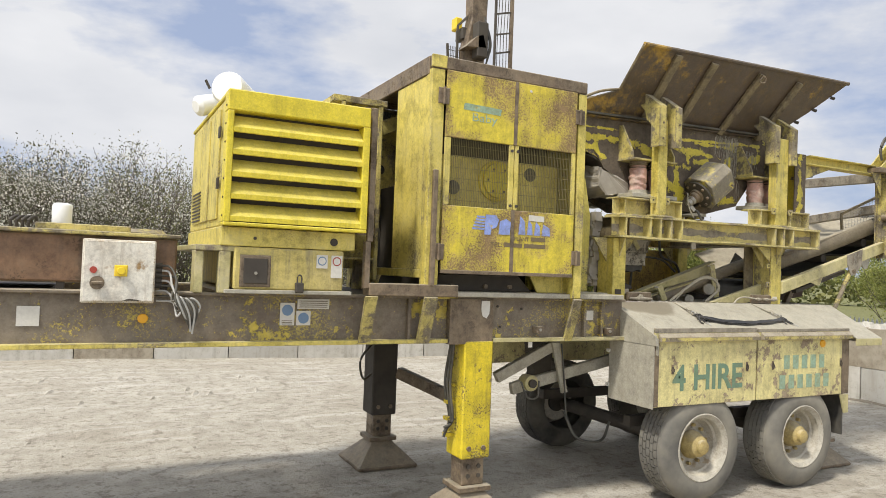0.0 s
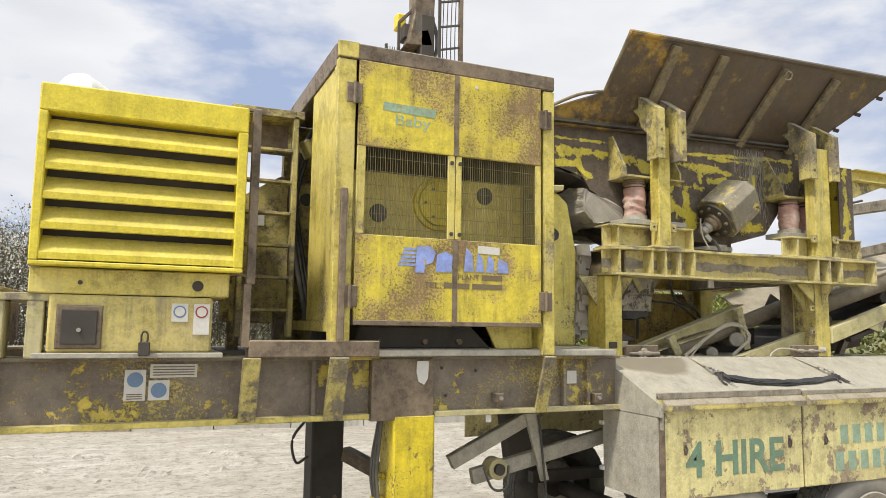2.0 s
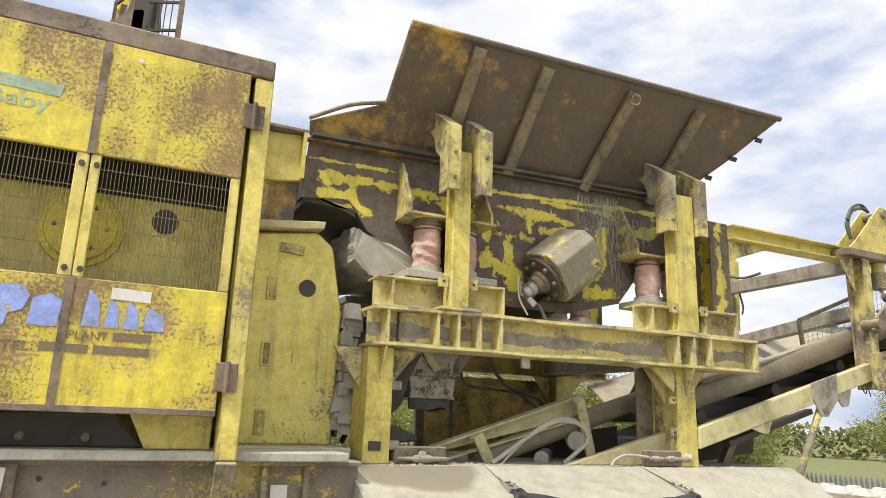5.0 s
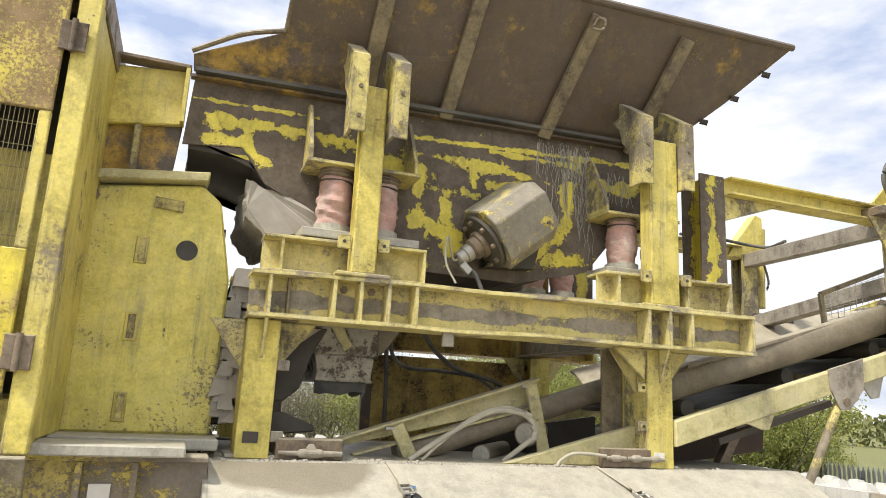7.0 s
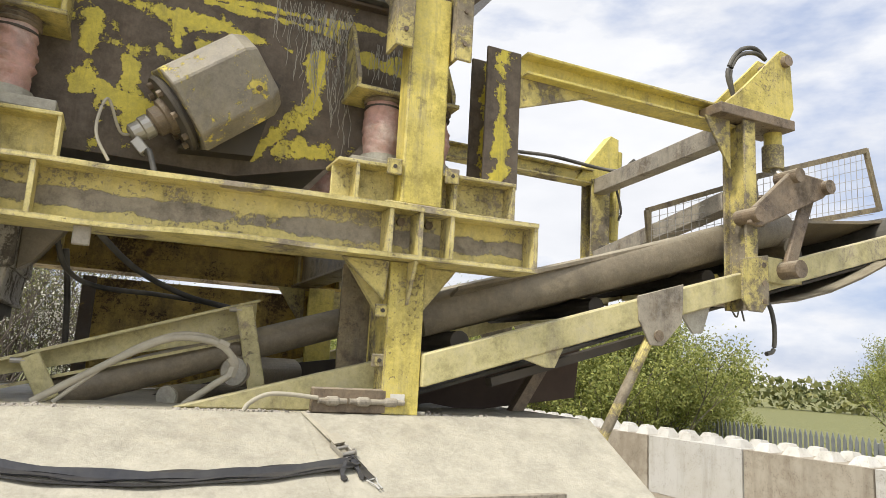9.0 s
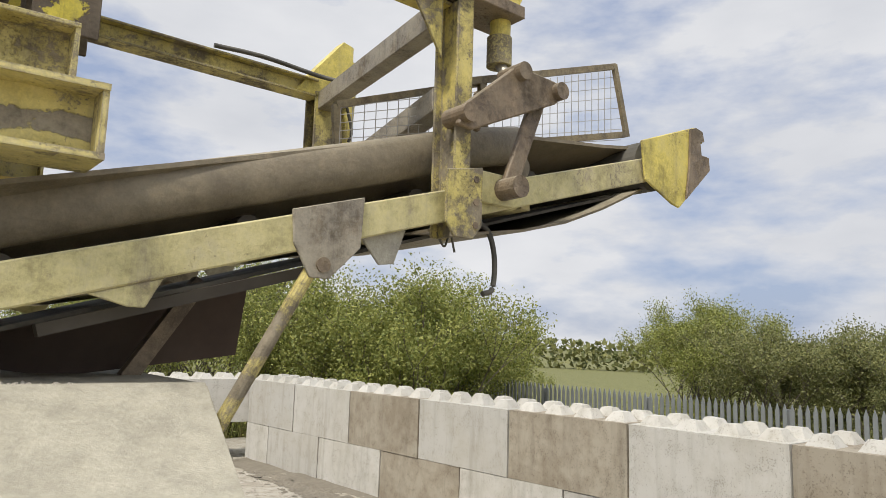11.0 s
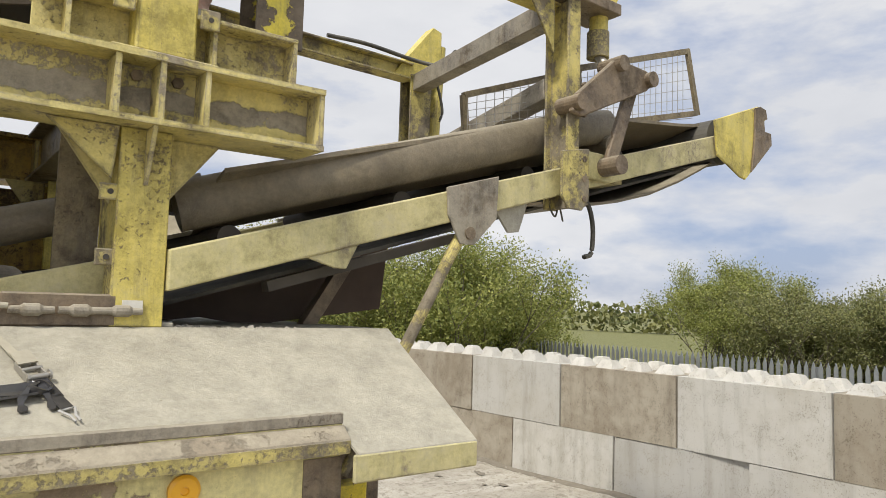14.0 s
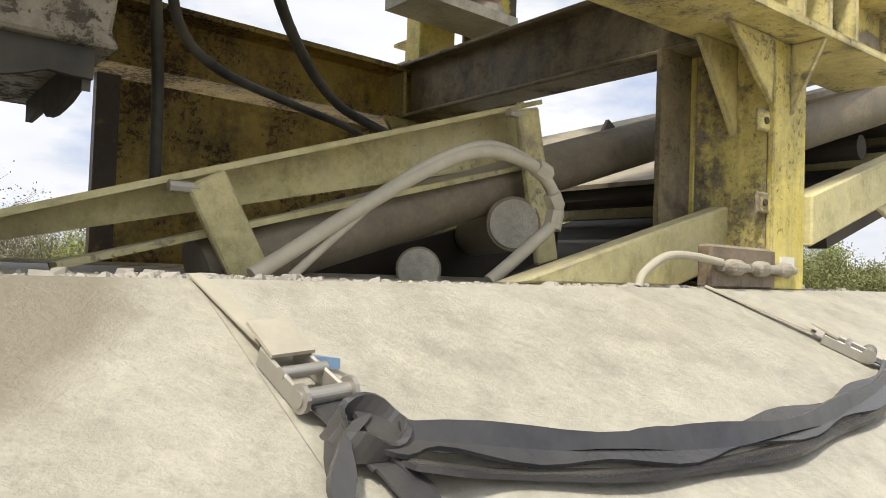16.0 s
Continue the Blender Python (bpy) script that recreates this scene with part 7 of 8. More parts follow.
part("rubber_flap", prism(B(), torn, "x", 6.236, 6.25), m_rub, ch, "torn black rubber chute lip")
part("strip", bar(B(), (6.02, 6.77, 2.58), (6.13, 6.77, 2.42), 0.055, 0.02, (0, 1, 0)), m_conv, ch, "", 0.008)
part("side_arm", prism(B(), [(6.3, 2.62), (6.5, 2.62), (6.36, 2.42), (6.3, 2.38)], "y", 6.9, 7.0), m_belt, ch, "dusty bracket", 0.006)
gpl = thing("back_plate", (7.0, 7.64, 1.9), "rust-blotched yellow back plate below the feeder", "plate")
part("plate", prism(B(), [(6.5, 1.88), (7.8, 1.88), (7.8, 2.475), (6.55, 2.475)], "y", 7.96, 7.975), m_rusty, gpl, "rust-blotched yellow plate", 0.004)
part("stiffener", box(B(), 6.5, 6.57, 7.92, 7.96, 1.88, 2.475), m_hop, gpl)
for pts, r in (([(6.42, 7.0, 2.55), (6.47, 7.1, 2.42), (6.6, 7.2, 2.36), (6.9, 7.4, 2.36), (7.2, 7.5, 2.33), (7.4, 7.5, 2.2)], 0.012), ([(6.55, 6.9, 2.6), (6.75, 7.1, 2.45), (7.0, 7.3, 2.36), (7.3, 7.4, 2.3), (7.4, 7.4, 2.15)], 0.014), ([(6.45, 7.2, 2.52), (6.48, 7.25, 2.3), (6.5, 7.3, 2.0)], 0.014), ([(5.72, 7.3, 2.5), (5.8, 7.3, 2.2), (5.7, 7.3, 1.95)], 0.018)):
    part("hose", pipe(B(), pts, r), m_hose, gpl, "black hydraulic hose", 0, True)
solo("stone_spill", box(B(), 5.85, 6.1, 6.75, 7.3, 1.868, 1.90), m_rock, (5.9, 6.9, 1.868), "dusty stone spill on the deck", "stone", kind="stuff", bev=0.02)

vb_front = thing("valve_block", (5.95, 6.5, 1.868), "dust-caked hydraulic valve block beside the front post", "valve block")
part("block", box(B(), 5.76, 6.08, 6.50, 6.60, 1.868, 1.965), m_brown, vb_front, "grimy brown block", 0.006)
part("spool", lathe(B(), (5.92, 6.485, 1.90), (1, 0, 0), [(-0.15, 0.01), (-0.06, 0.012), (-0.05, 0.02), (0.0, 0.024), (0.05, 0.02), (0.06, 0.014), (0.15, 0.012)], 14), m_plate, vb_front, "dusty spool")
part("fitting", cyl(B(), (5.92, 6.47, 1.925), (5.92, 6.50, 1.925), 0.02, None, 6), m_hose_dusty, vb_front)
jam = thing("toggle_bracket", (5.83, 6.75, 1.95), "dark greasy toggle bracket behind the front post", "bracket")
part("plate", prism(B(), [(5.74, 2.51), (6.0, 2.51), (5.92, 2.36), (5.88, 2.2), (5.80, 2.13), (5.74, 2.13)], "y", 6.72, 6.80), m_dark, jam, "dark plate", 0.008)
part("gusset", prism(B(), [(5.74, 2.5), (5.95, 2.5), (5.80, 2.38), (5.74, 2.36)], "y", 6.64, 6.66), m_plate, jam, "dusty gusset", 0.004)
part("foot", prism(B(), [(5.74, 2.08), (5.80, 2.08), (5.96, 2.02), (5.96, 1.99), (5.74, 1.97)], "y", 6.66, 6.84), m_dark, jam, "", 0.008)
part("leg", box(B(), 5.74, 5.80, 6.74, 6.82, 1.868, 2.14), m_dark, jam, "", 0.006)

# ---- discharge conveyor ----
conv = thing("discharge_conveyor", (9.0, MID, 1.7), "dusty pale yellow inclined discharge conveyor", "conveyor")
SL = 0.293


def cz(x):
    """Height of the stringer's middle line."""
    return 2.065 + (x - 7.93) * SL


for y0, y1 in ((6.35, 6.42), (far(6.42), far(6.35))):
    part("tail_stringer", prism(B(), [(6.93, 1.87), (7.5, 2.025), (7.9, 2.13), (7.9, 1.975), (7.5, 1.87)], "y", 6.5 if y0 < 7 else far(6.56), 6.56 if y0 < 7 else far(6.5)), m_conv, conv, "dust-covered lower end of the stringer", 0.006)
    part("stringer", prism(B(), [(7.90, cz(7.9) - 0.07), (11.3, cz(11.3) - 0.07), (11.3, cz(11.3) + 0.07), (7.90, cz(7.9) + 0.07)], "y", y0, y1), m_conv, conv, "pale yellow box stringer", 0.006)
    yy = y0 - 0.012 if y0 < 7 else y1
    part("joint_plate", prism(B(), [(9.04, cz(9.04) + 0.09), (9.34, cz(9.34) + 0.09), (9.33, 2.37), (9.20, 2.24), (9.12, 2.24), (9.05, 2.36)], "y", yy, yy + 0.012), m_plate, conv, "dusty brown pivot plate", 0.003)
    part("pivot_pin", cyl(B(), (9.17, yy - 0.01, 2.29), (9.17, yy + 0.03, 2.29), 0.028), m_brown, conv)
    part("lug_plate", prism(B(), [(9.36, cz(9.36) - 0.06), (9.58, cz(9.58) - 0.06), (9.52, 2.33), (9.45, 2.32)], "y", yy + 0.05, yy + 0.065), m_fender, conv, "", 0.003)
    part("lug_plate", prism(B(), [(8.40, cz(8.4) - 0.07), (8.62, cz(8.62) - 0.07), (8.57, 2.10), (8.52, 2.10)], "y", yy + 0.02, yy + 0.035), m_conv, conv, "", 0.003)
    part("head_plate", prism(B(), [(11.14, 2.95), (11.11, 3.17), (11.64, 3.36), (11.71, 3.35), (11.735, 3.28), (11.69, 3.265), (11.70, 3.20), (11.78, 3.20), (11.79, 3.11), (11.47, 2.84), (11.40, 2.85)], "y", y0 - 0.03, y0 - 0.014), m_frame, conv, "yellow head plate", 0.005)
    part("head_bearing", prism(B(), [(11.58, 3.335), (11.64, 3.355), (11.71, 3.345), (11.73, 3.285), (11.685, 3.27), (11.695, 3.195), (11.775, 3.195), (11.785, 3.115), (11.52, 2.895), (11.56, 3.1)], "y", y0 - 0.045, y0 - 0.031), m_brown, conv, "dusty brown bearing plate", 0.003)
part("deflector", prism(B(), [(7.96, 2.33), (8.045, 2.465), (8.20, 2.38), (8.2, 2.33)], "y", 7.13, 7.145), m_rub, conv, "black rubber deflector corner")
part("head_drum", cyl(B(), (11.36, 6.44, cz(11.36) + 0.02), (11.36, far(6.44), cz(11.36) + 0.02), 0.15, None, 28), m_rub, conv, "rubber-lagged head drum")
bm = B()
sec = [(6.52, 0.33), (6.60, 0.30), (6.86, 0.12), (7.54, 0.12), (7.80, 0.30), (7.88, 0.33)]
xs = [8.13 + i * 0.29 for i in range(12)]
rows = []
for x in xs:
    f = 1.0 if x < 10.2 else max(0.25, 1 - (x - 10.2) / 1.4)
    rows.append([bm.verts.new((x, y, cz(x) + 0.10 + (h - 0.10) * f)) for y, h in sec] + [bm.verts.new((x, y, cz(x) + 0.10 + (h - 0.10) * f - 0.018)) for y, h in sec[::-1]])
for a, b in zip(rows, rows[1:]):
    for i in range(12):
        bm.faces.new((a[i], a[(i + 1) % 12], b[(i + 1) % 12], b[i]))
bm.faces.new(rows[0]), bm.faces.new(rows[-1][::-1])
part("belt", bm, m_belt, conv, "dust-coated troughed rubber belt", 0, True)
part("return_belt", prism(B(), [(7.0, cz(7.0) - 0.14), (11.3, cz(11.3) - 0.13), (11.3, cz(11.3) - 0.115), (7.0, cz(7.0) - 0.125)], "y", 6.6, far(6.6)), m_rub, conv, "sagging return belt")
sag = [(9.75, 2.50), (10.05, 2.525), (10.35, 2.575), (10.65, 2.655), (10.95, 2.77), (11.2, 2.885), (11.36, 2.965)]
part("return_belt", prism(B(), sag + [(x, z + 0.012) for x, z in sag[::-1]], "y", 6.47, far(6.47)), m_belt, conv, "dusty sagging return belt under the stringer")
for x in (8.2, 9.0, 9.8, 10.55):
    part("idler", cyl(B(), (x, 6.62, cz(x) + 0.06), (x, far(6.62), cz(x) + 0.06), 0.05, None, 16), m_dark, conv)
for x in (8.5, 9.47, 10.3):
    part("cross_tie", box(B(), x - 0.03, x + 0.03, 6.42, far(6.42), cz(x) - 0.09, cz(x) - 0.03), m_conv, conv)
part("return_roller", cyl(B(), (10.35, 6.5, cz(10.35) + 0.13), (10.35, 6.95, cz(10.35) + 0.18), 0.06), m_belt, conv, "dusty wing roller")
for dx in (0.0,):
    rl = part("roller", cyl(B(), (7.19, 6.76, 2.01), (7.55, 7.3, 2.01), 0.068, None, 28), m_belt, conv, "dust-coated roller")
    part("roller_end", cyl(B(), (7.184, 6.752, 2.01), (7.19, 6.76, 2.01), 0.06, None, 28), m_fender, rl, "pale dusty roller end")
    r2 = part("roller", cyl(B(), (6.93, 6.80, 1.89), (7.3, 7.3, 1.89), 0.052, None, 24), m_belt, conv, "dust-coated roller")
    part("roller_end", cyl(B(), (6.924, 6.792, 1.89), (6.93, 6.80, 1.89), 0.047, None, 24), m_fender, r2)
# added dark plate, stands in for the deep shade behind the rollers
part("tail_box", prism(B(), [(6.9, 1.87), (8.0, 1.87), (8.0, 2.12), (7.6, 2.06)], "y", 7.32, 7.36), m_dark, conv, "dark plate standing in for the shade behind the rollers")
# tail channel over the mudguard deck
def tz(x):
    return 1.93 + (x - 6.07) * 0.325


tail = part("tail_channel", prism(B(), [(5.9, 1.86), (7.27, tz(7.27) - 0.145), (7.27, tz(7.27)), (5.9, tz(5.9))], "y", 6.83, 6.85), m_conv, conv, "pale yellow tail channel")
part("flange", slab(B(), (5.9, 6.75, tz(5.9)), (7.27, 6.75, tz(7.27)), (7.27, 6.85, tz(7.27)), (5.9, 6.85, tz(5.9)), 0.012), m_conv, tail)
part("flange", slab(B(), (6.2, 6.78, 1.87), (7.27, 6.78, tz(7.27) - 0.16), (7.27, 6.85, tz(7.27) - 0.16), (6.2, 6.85, 1.87), 0.012), m_conv, tail)
part("belt_edge", pipe(B(), [(6.45, 6.86, 1.87), (7.0, 6.86, 2.045), (7.45, 6.86, 2.19), (8.0, 6.84, 2.365), (8.15, 6.8, 2.41)], 0.068, 16, 6), m_belt, conv, "dusty rolled belt edge running below the channel", 0, True)
part("belt_edge", pipe(B(), [(8.0, 6.66, cz(8.0) + 0.22), (8.5, 6.60, cz(8.5) + 0.235), (9.0, 6.56, cz(9.0) + 0.24), (9.5, 6.55, cz(9.5) + 0.25), (10.05, 6.55, cz(10.05) + 0.265), (10.4, 6.57, cz(10.4) + 0.25)], 0.098, 18, 5, 0.55), m_belt, conv, "smooth dusty rolled belt edge", 0, True)
for a, zt, zb in ((6.41, 2.035, 1.87), (7.20, 2.295, 1.92)):
    tl = part("channel_strap", bar(B(), (a, 6.74, zt), (a + 0.09, 6.74, zb), 0.075, 0.02, (0, 1, 0)), m_conv, conv, "pale yellow strap plate", 0.004)
    part("stud", cyl(B(), (a - 0.06, 6.74, zt - 0.02), (a - 0.01, 6.74, zt - 0.02), 0.011, None, 8), m_steel, tl)
for k in range(2):
    part("hose", pipe(B(), [(6.45 + 0.07 * k, 6.62, 1.87), (6.6 + 0.02 * k, 6.62, 1.965 - k * 0.006), (6.78 - 0.02 * k, 6.61, 2.075), (6.92, 6.6, 2.135 + 0.014 * k), (7.06, 6.6 + 0.012 * k, 2.13 + 0.016 * k), (7.135, 6.6, 2.09), (7.165, 6.6, 2.02), (7.08, 6.6, 1.95), (6.98, 6.62, 1.87)], 0.0145 if k == 0 else 0.0085), m_hose_dusty, conv, "dust-coated hydraulic hose", 0, True)
for p, d in (((7.145, 6.6, 2.07), (0.02, 0, -0.03)), ((7.16, 6.6, 2.03), (-0.01, 0, -0.04)), ((7.09, 6.6, 2.125), (0.04, 0, -0.015))):
    part("fitting", cyl(B(), p, Vector(p) + Vector(d), 0.021, None, 6), m_hose_dusty, conv, "pale hose fitting")
vb = part("valve_block", box(B(), 7.44, 7.85, 6.378, 6.414, 1.87, 1.972), m_brown, conv, "dust-caked valve block", 0.006)
for x in (7.52, 7.65, 7.77):
    part("valve", lathe(B(), (x, 6.365, 1.92), (1, 0, 0), [(-0.06, 0.011), (-0.03, 0.012), (-0.02, 0.019), (0.02, 0.019), (0.03, 0.012), (0.06, 0.011)], 12), m_plate, vb)
part("hose", pipe(B(), [(7.46, 6.365, 1.93), (7.34, 6.37, 1.94), (7.26, 6.38, 1.935), (7.2, 6.39, 1.90), (7.18, 6.39, 1.87)], 0.009), m_hose_dusty, vb)
# support props under the conveyor
part("prop", cyl(B(), (9.15, 6.37, 2.29), (8.62, 6.42, 1.30), 0.026, None, 14), m_old, conv, "yellow and rust prop pole")
part("prop", bar(B(), (8.93, 6.9, 2.24), (8.38, 6.9, 1.40), 0.06, 0.06), m_brown, conv, "brown prop bar")
part("belly_flap", prism(B(), [(7.95, 1.86), (8.23, 1.89), (8.45, 1.855), (9.14, 1.945), (9.18, 2.30), (8.55, 2.12), (8.2, 2.02), (7.95, 1.95)], "y", 7.0, 7.015), m_flap, conv, "brown-black rubber belly flap")
part("under_rail", bar(B(), (8.3, 6.5, 2.02), (9.2, 6.5, 2.28), 0.06, 0.04), m_dark, conv)
part("hanging_hose", pipe(B(), [(10.05, 6.5, 2.60), (10.12, 6.48, 2.54), (10.15, 6.47, 2.42), (10.14, 6.47, 2.28), (10.07, 6.46, 2.25)], 0.013), m_hose, conv, "hanging black hose", 0, True)
part("loose_wire", pipe(B(), [(9.78, 6.45, 2.5), (9.82, 6.44, 2.44), (9.86, 6.45, 2.5), (9.88, 6.44, 2.42)], 0.005, 6), m_hose, conv)
# folding gear: uprights, arms and cylinders at either side
rear = part("rear_post", hpost(B(), 8.19, 8.38, 6.44, 6.62, 2.94, 3.645, 0.016), m_peel, sup, "peeling yellow H-section post", 0.003)
part("arm_beam", ibeam_x(B(), 8.38, 9.78, 6.38, 3.52, 3.635, 0.14, 0.014, 0.012), m_frame, sup, "yellow arm beam", 0.003)
part("arm_gusset", prism(B(), [(8.38, 3.52), (8.85, 3.52), (8.38, 3.36)], "y", 6.44, 6.452), m_old, sup)
part("arm_bracket", prism(B(), [(9.6, 3.60), (10.12, 3.60), (10.16, 3.68), (10.14, 4.02), (10.06, 4.03), (9.98, 3.95), (9.72, 3.70)], "y", 6.30, 6.32), m_frame, sup, "yellow cylinder bracket", 0.004)
part("arm_bracket", prism(B(), [(9.6, 3.60), (10.12, 3.60), (10.16, 3.68), (10.14, 4.02), (10.06, 4.03), (9.98, 3.95), (9.72, 3.70)], "y", 6.46, 6.48), m_frame, sup, "yellow cylinder bracket", 0.004)
part("arm_base", box(B(), 9.56, 10.14, 6.28, 6.52, 3.54, 3.60), m_brown, sup, "", 0.004)
part("bracket_pin", cyl(B(), (10.09, 6.27, 3.96), (10.09, 6.51, 3.96), 0.035), m_brown, sup)
part("upright", hpost(B(), 9.75, 9.84, 6.30, 6.46, 2.47, 3.54, 0.014), m_old, conv, "dusty yellow upright", 0.003)
part("upright_foot", prism(B(), [(9.70, 2.74), (9.90, 2.78), (9.90, 2.52), (9.85, 2.46), (9.75, 2.46), (9.70, 2.52)], "y", 6.285, 6.299), m_old, conv, "", 0.003)
for z in (2.52, 2.62, 2.72, 2.95, 3.1):
    bolt(conv, (9.86, 6.30, z), (0, -1, 0), 0.016, 0.02, m_brown)
part("upright_gusset", prism(B(), [(9.71, 3.54), (9.52, 3.54), (9.71, 3.25)], "y", 6.36, 6.372), m_old, conv)
part("link_arm", prism(B(), [(9.72, 2.93), (9.76, 3.03), (10.06, 3.28), (10.32, 3.27), (10.38, 3.22), (10.32, 3.16), (9.80, 2.92)], "y", 6.245, 6.275), m_brown, conv, "brown link arm", 0.006)
for x, z in ((9.76, 2.98), (10.33, 3.22), (10.08, 3.25)):
    part("link_pin", cyl(B(), (x, 6.21, z), (x, 6.36, z), 0.042, None, 18), m_brown, conv)
part("drop_link", bar(B(), (10.24, 6.29, 3.17), (10.05, 6.29, 2.70), 0.03, 0.085, (1, 0, 0)), m_brown, conv, "brown drop link", 0.006)
part("link_pin", cyl(B(), (10.05, 6.2, 2.71), (10.05, 6.36, 2.71), 0.05, None, 18), m_brown, conv)
part("link_bracket", box(B(), 9.92, 10.12, 6.32, 6.36, 2.64, 2.78), m_conv, conv, "", 0.004)
part("cylinder", cyl(B(), (10.1, 6.39, 3.96), (10.08, 6.39, 3.40), 0.05, None, 20), m_frame, conv, "yellow hydraulic cylinder")
part("cylinder_gland", cyl(B(), (10.08, 6.39, 3.46), (10.08, 6.39, 3.32), 0.06, None, 20), m_old, conv)
part("piston_rod", cyl(B(), (10.08, 6.39, 3.34), (10.08, 6.33, 3.25), 0.025, None, 14), m_steel, conv, "steel piston rod")
for k in range(2):
    part("hose", pipe(B(), [(9.78, 6.4, 3.72), (9.75 - 0.02 * k, 6.39, 3.85), (9.82, 6.39, 3.97 + 0.03 * k), (9.95, 6.39, 4.02 + 0.03 * k), (10.04, 6.39, 4.0)], 0.013), m_hose, sup, "black hydraulic hose", 0, True)
FY = 8.0
part("far_arm", ibeam_x(B(), 8.2, 10.0, FY, 3.58, 3.70, 0.12, 0.014, 0.012), m_old, sup, "yellow arm beam", 0.003)
part("far_post", hpost(B(), 8.19, 8.38, FY - 0.04, FY + 0.14, 2.94, 3.7, 0.016), m_peel, sup)
part("far_bracket", prism(B(), [(9.85, 3.60), (10.22, 3.60), (10.26, 3.7), (10.26, 4.0), (10.18, 4.02), (9.95, 3.74)], "y", FY + 0.02, FY + 0.12), m_frame, sup, "yellow cylinder bracket", 0.005)
part("far_upright", hpost(B(), 9.98, 10.16, FY, FY + 0.14, 2.62, 3.62, 0.014), m_old, conv, "yellow upright", 0.003)
part("far_cylinder", cyl(B(), (10.28, FY + 0.07, 3.9), (10.24, FY + 0.07, 3.15), 0.045), m_frame, conv)
part("far_motor", lathe(B(), (10.0, FY - 0.1, 2.98), (1, -0.3, 0), [(0, 0.09), (0.3, 0.1), (0.32, 0.05), (0.42, 0.05)], 16), m_dark, conv, "dark drive motor")
part("top_cross_beam", bar(B(), (10.05, FY, 3.56), (9.78, 6.46, 3.50), 0.1, 0.12), m_plate, sup, "dusty cross beam", 0.004)
part("low_cross_beam", bar(B(), (10.05, FY, 2.98), (9.80, 6.46, 3.10), 0.1, 0.11), m_plate, conv, "dusty cross beam", 0.004)
part("hose", pipe(B(), [(9.3, FY, 3.72), (9.6, FY - 0.02, 3.73), (10.0, FY - 0.05, 3.70), (10.1, FY - 0.2, 3.66), (9.98, 7.5, 3.64)], 0.014), m_hose, sup, "", 0, True)
part("hose", pipe(B(), [(10.15, FY - 0.05, 3.65), (10.22, FY - 0.06, 3.4), (10.2, FY - 0.06, 3.3)], 0.01), m_hose, conv)
# mesh guard beside the belt
mg = part("mesh_guard", bar(B(), (9.36, 6.64, 3.02), (10.20, 6.62, 3.34), 0.03, 0.03), m_rib, conv, "wire mesh guard in an angle frame")
for a, b in (((10.05, 6.6, 3.30), (11.19, 6.56, 3.69)), ((11.18, 6.56, 3.70), (11.30, 6.56, 3.28)), ((10.18, 6.6, 3.0), (11.28, 6.56, 3.29)), ((9.36, 6.64, 3.02), (9.38, 6.64, 2.82)), ((10.16, 6.6, 3.32), (10.2, 6.6, 2.98))):
    part("frame_bar", bar(B(), a, b, 0.022, 0.035), m_rib, mg)
bm = B()
for i in range(32):
    x = 9.38 + i * 0.06
    z1 = 3.03 + (x - 9.36) * 0.355
    bar(bm, (x, 6.63, 2.80 + (x - 9.36) * 0.25), (x, 6.63, z1), 0.003, 0.003, (1, 0, 0))
for k in range(7):
    bar(bm, (9.38, 6.63, 2.80 + k * 0.036), (11.27, 6.58, 3.26 + k * 0.066), 0.003, 0.003)
part("wire_mesh", bm, m_mesh, mg, "square wire mesh")

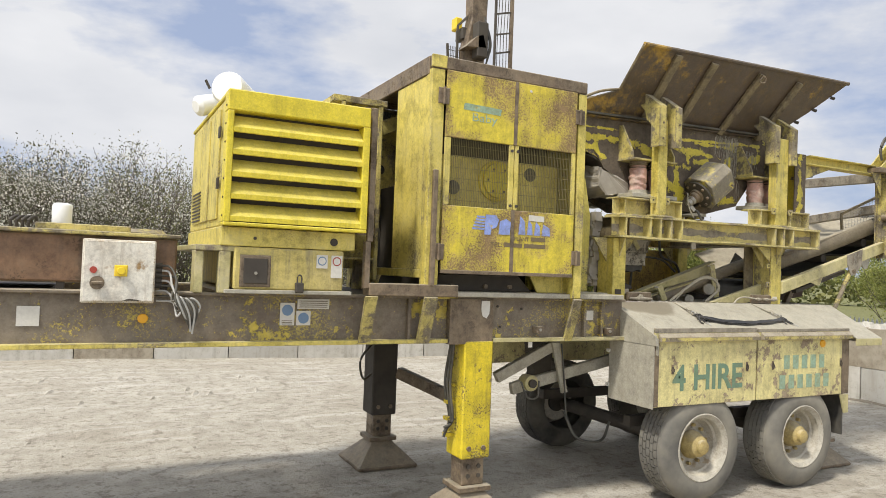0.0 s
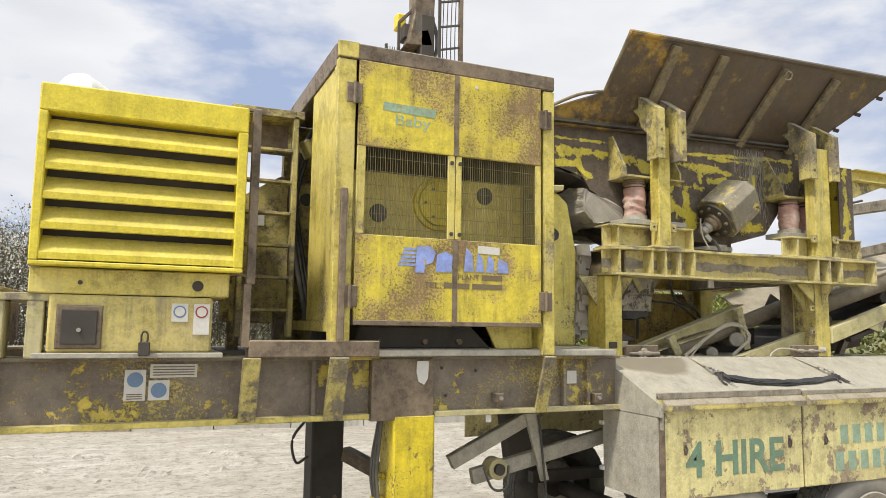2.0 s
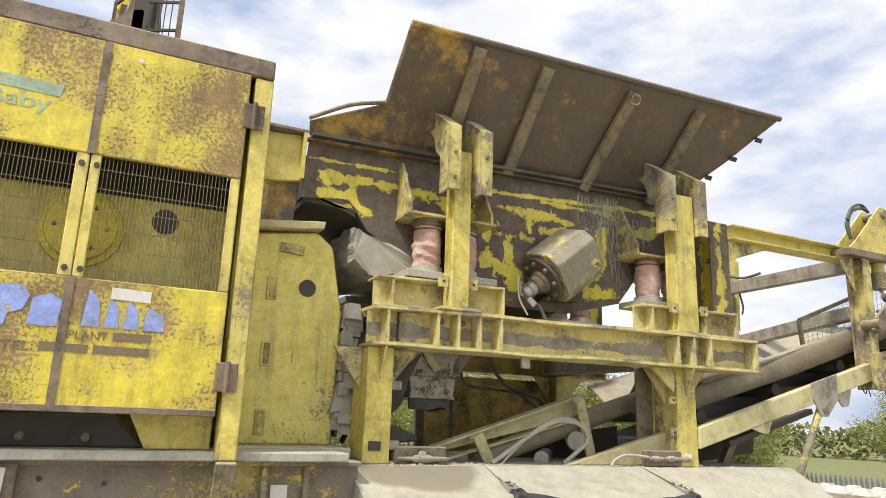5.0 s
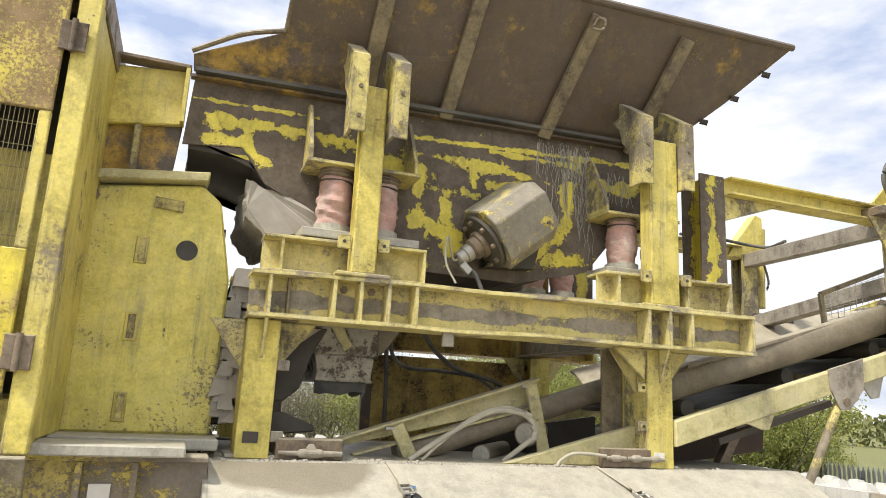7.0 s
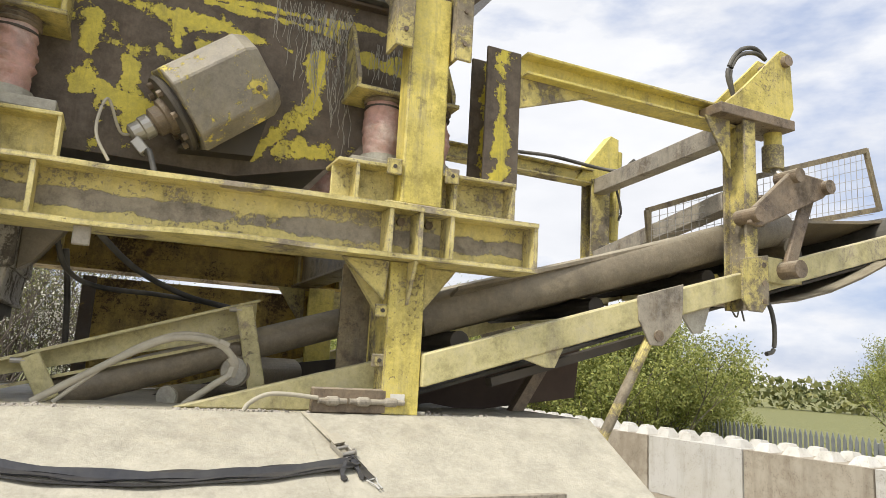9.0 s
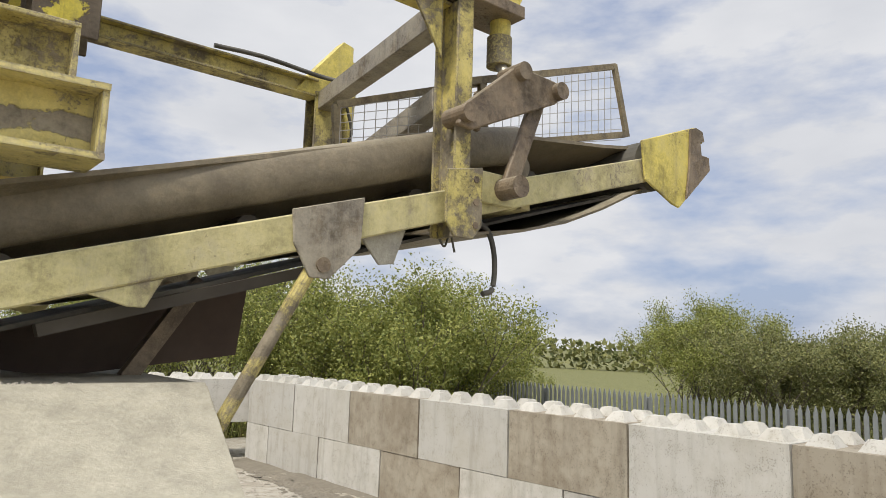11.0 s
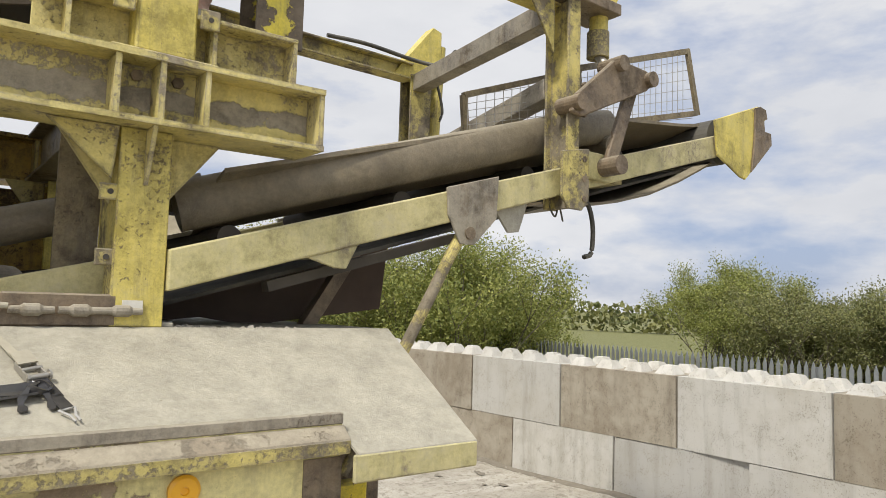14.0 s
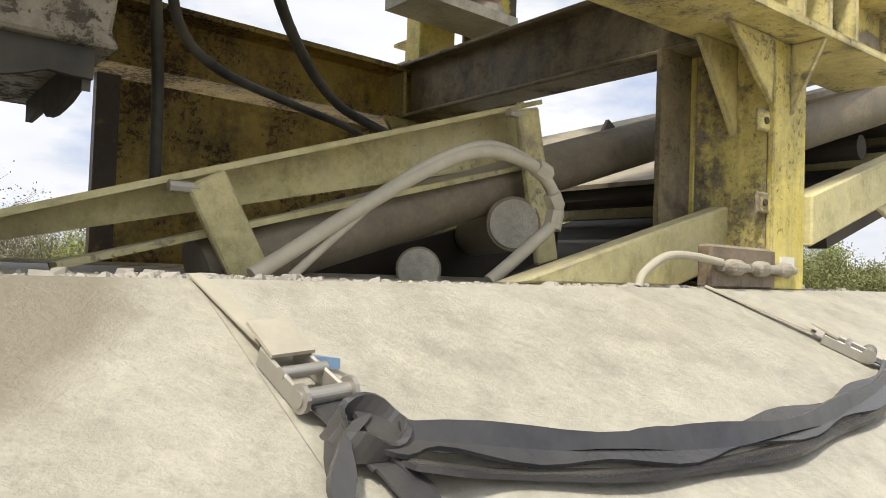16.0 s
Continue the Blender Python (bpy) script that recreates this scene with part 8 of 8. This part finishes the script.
# ---- raised magnet gantry top seen above the guard ----
gan = thing("gantry_head", (4.15, 6.95, 3.87), "dark bracket head with a wire cage above the guard roof", "gantry")
part("bracket", prism(B(), [(4.06, 3.87), (4.24, 3.87), (4.26, 4.5), (4.28, 5.2), (4.08, 5.2), (4.09, 4.6), (4.03, 4.3)], "y", 6.98, 7.12), m_brown, gan, "dark brown steel bracket", 0.01)
part("bracket_box", box(B(), 4.10, 4.22, 6.86, 6.98, 4.2, 4.55), m_dark, gan, "", 0.01)
part("bracket_shelf", prism(B(), [(3.98, 4.28), (4.2, 4.3), (4.16, 4.42), (4.1, 4.4)], "y", 6.86, 7.05), m_brown, gan)
part("lamp", box(B(), 4.0, 4.08, 7.15, 7.25, 4.53, 4.66), m_amber, gan, "small yellow lamp", 0.012)
part("lamp_arm", box(B(), 4.03, 4.1, 7.05, 7.2, 4.42, 4.53), m_dark, gan)
for k in range(3):
    part("cable", pipe(B(), [(4.2, 6.92, 4.62), (4.24 + 0.01 * k, 6.88, 4.35), (4.22, 6.9, 4.1), (4.26 + 0.02 * k, 6.88, 3.9)], 0.008), m_hose, gan)
part("cage_post", box(B(), 4.345, 4.375, 6.66, 6.69, 3.865, 5.6), m_brown, gan)
part("cage_post", box(B(), 4.17, 4.19, 6.66, 6.68, 3.865, 5.6), m_dark, gan)
for z in (4.02, 4.22, 4.4, 4.6, 4.85, 5.1, 5.35):
    part("cage_bar", bar(B(), (4.18, 6.67, z - 0.03), (4.36, 6.67, z + 0.02), 0.014, 0.014), m_dark, gan)
for k in range(4):
    x = 4.215 + k * 0.034
    part("cage_wire", pipe(B(), [(x, 6.672, 3.9), (x - 0.006, 6.675, 4.3), (x + 0.004, 6.672, 4.8), (x, 6.672, 5.5)], 0.0035, 6), m_dark, gan)
fr = part("basket_frame", bar(B(), (3.94, 7.12, 3.87), (3.90, 7.12, 4.36), 0.02, 0.02, (0, 1, 0)), m_dark, gan)
part("basket_frame", bar(B(), (4.0, 7.1, 3.87), (4.0, 7.1, 4.55), 0.02, 0.02, (0, 1, 0)), m_dark, gan)
part("basket_frame", bar(B(), (4.0, 7.1, 4.55), (4.12, 7.05, 4.68), 0.02, 0.02), m_dark, gan)
bm = B()
for i in range(8):
    bar(bm, (3.91, 7.12, 3.92 + i * 0.055), (4.07, 7.1, 3.90 + i * 0.055), 0.005, 0.005)
    bar(bm, (3.92 + i * 0.02, 7.11, 3.87), (3.91 + i * 0.02, 7.11, 4.34), 0.005, 0.005, (0, 1, 0))
part("basket_mesh", bm, m_dark, gan, "dark expanded mesh")
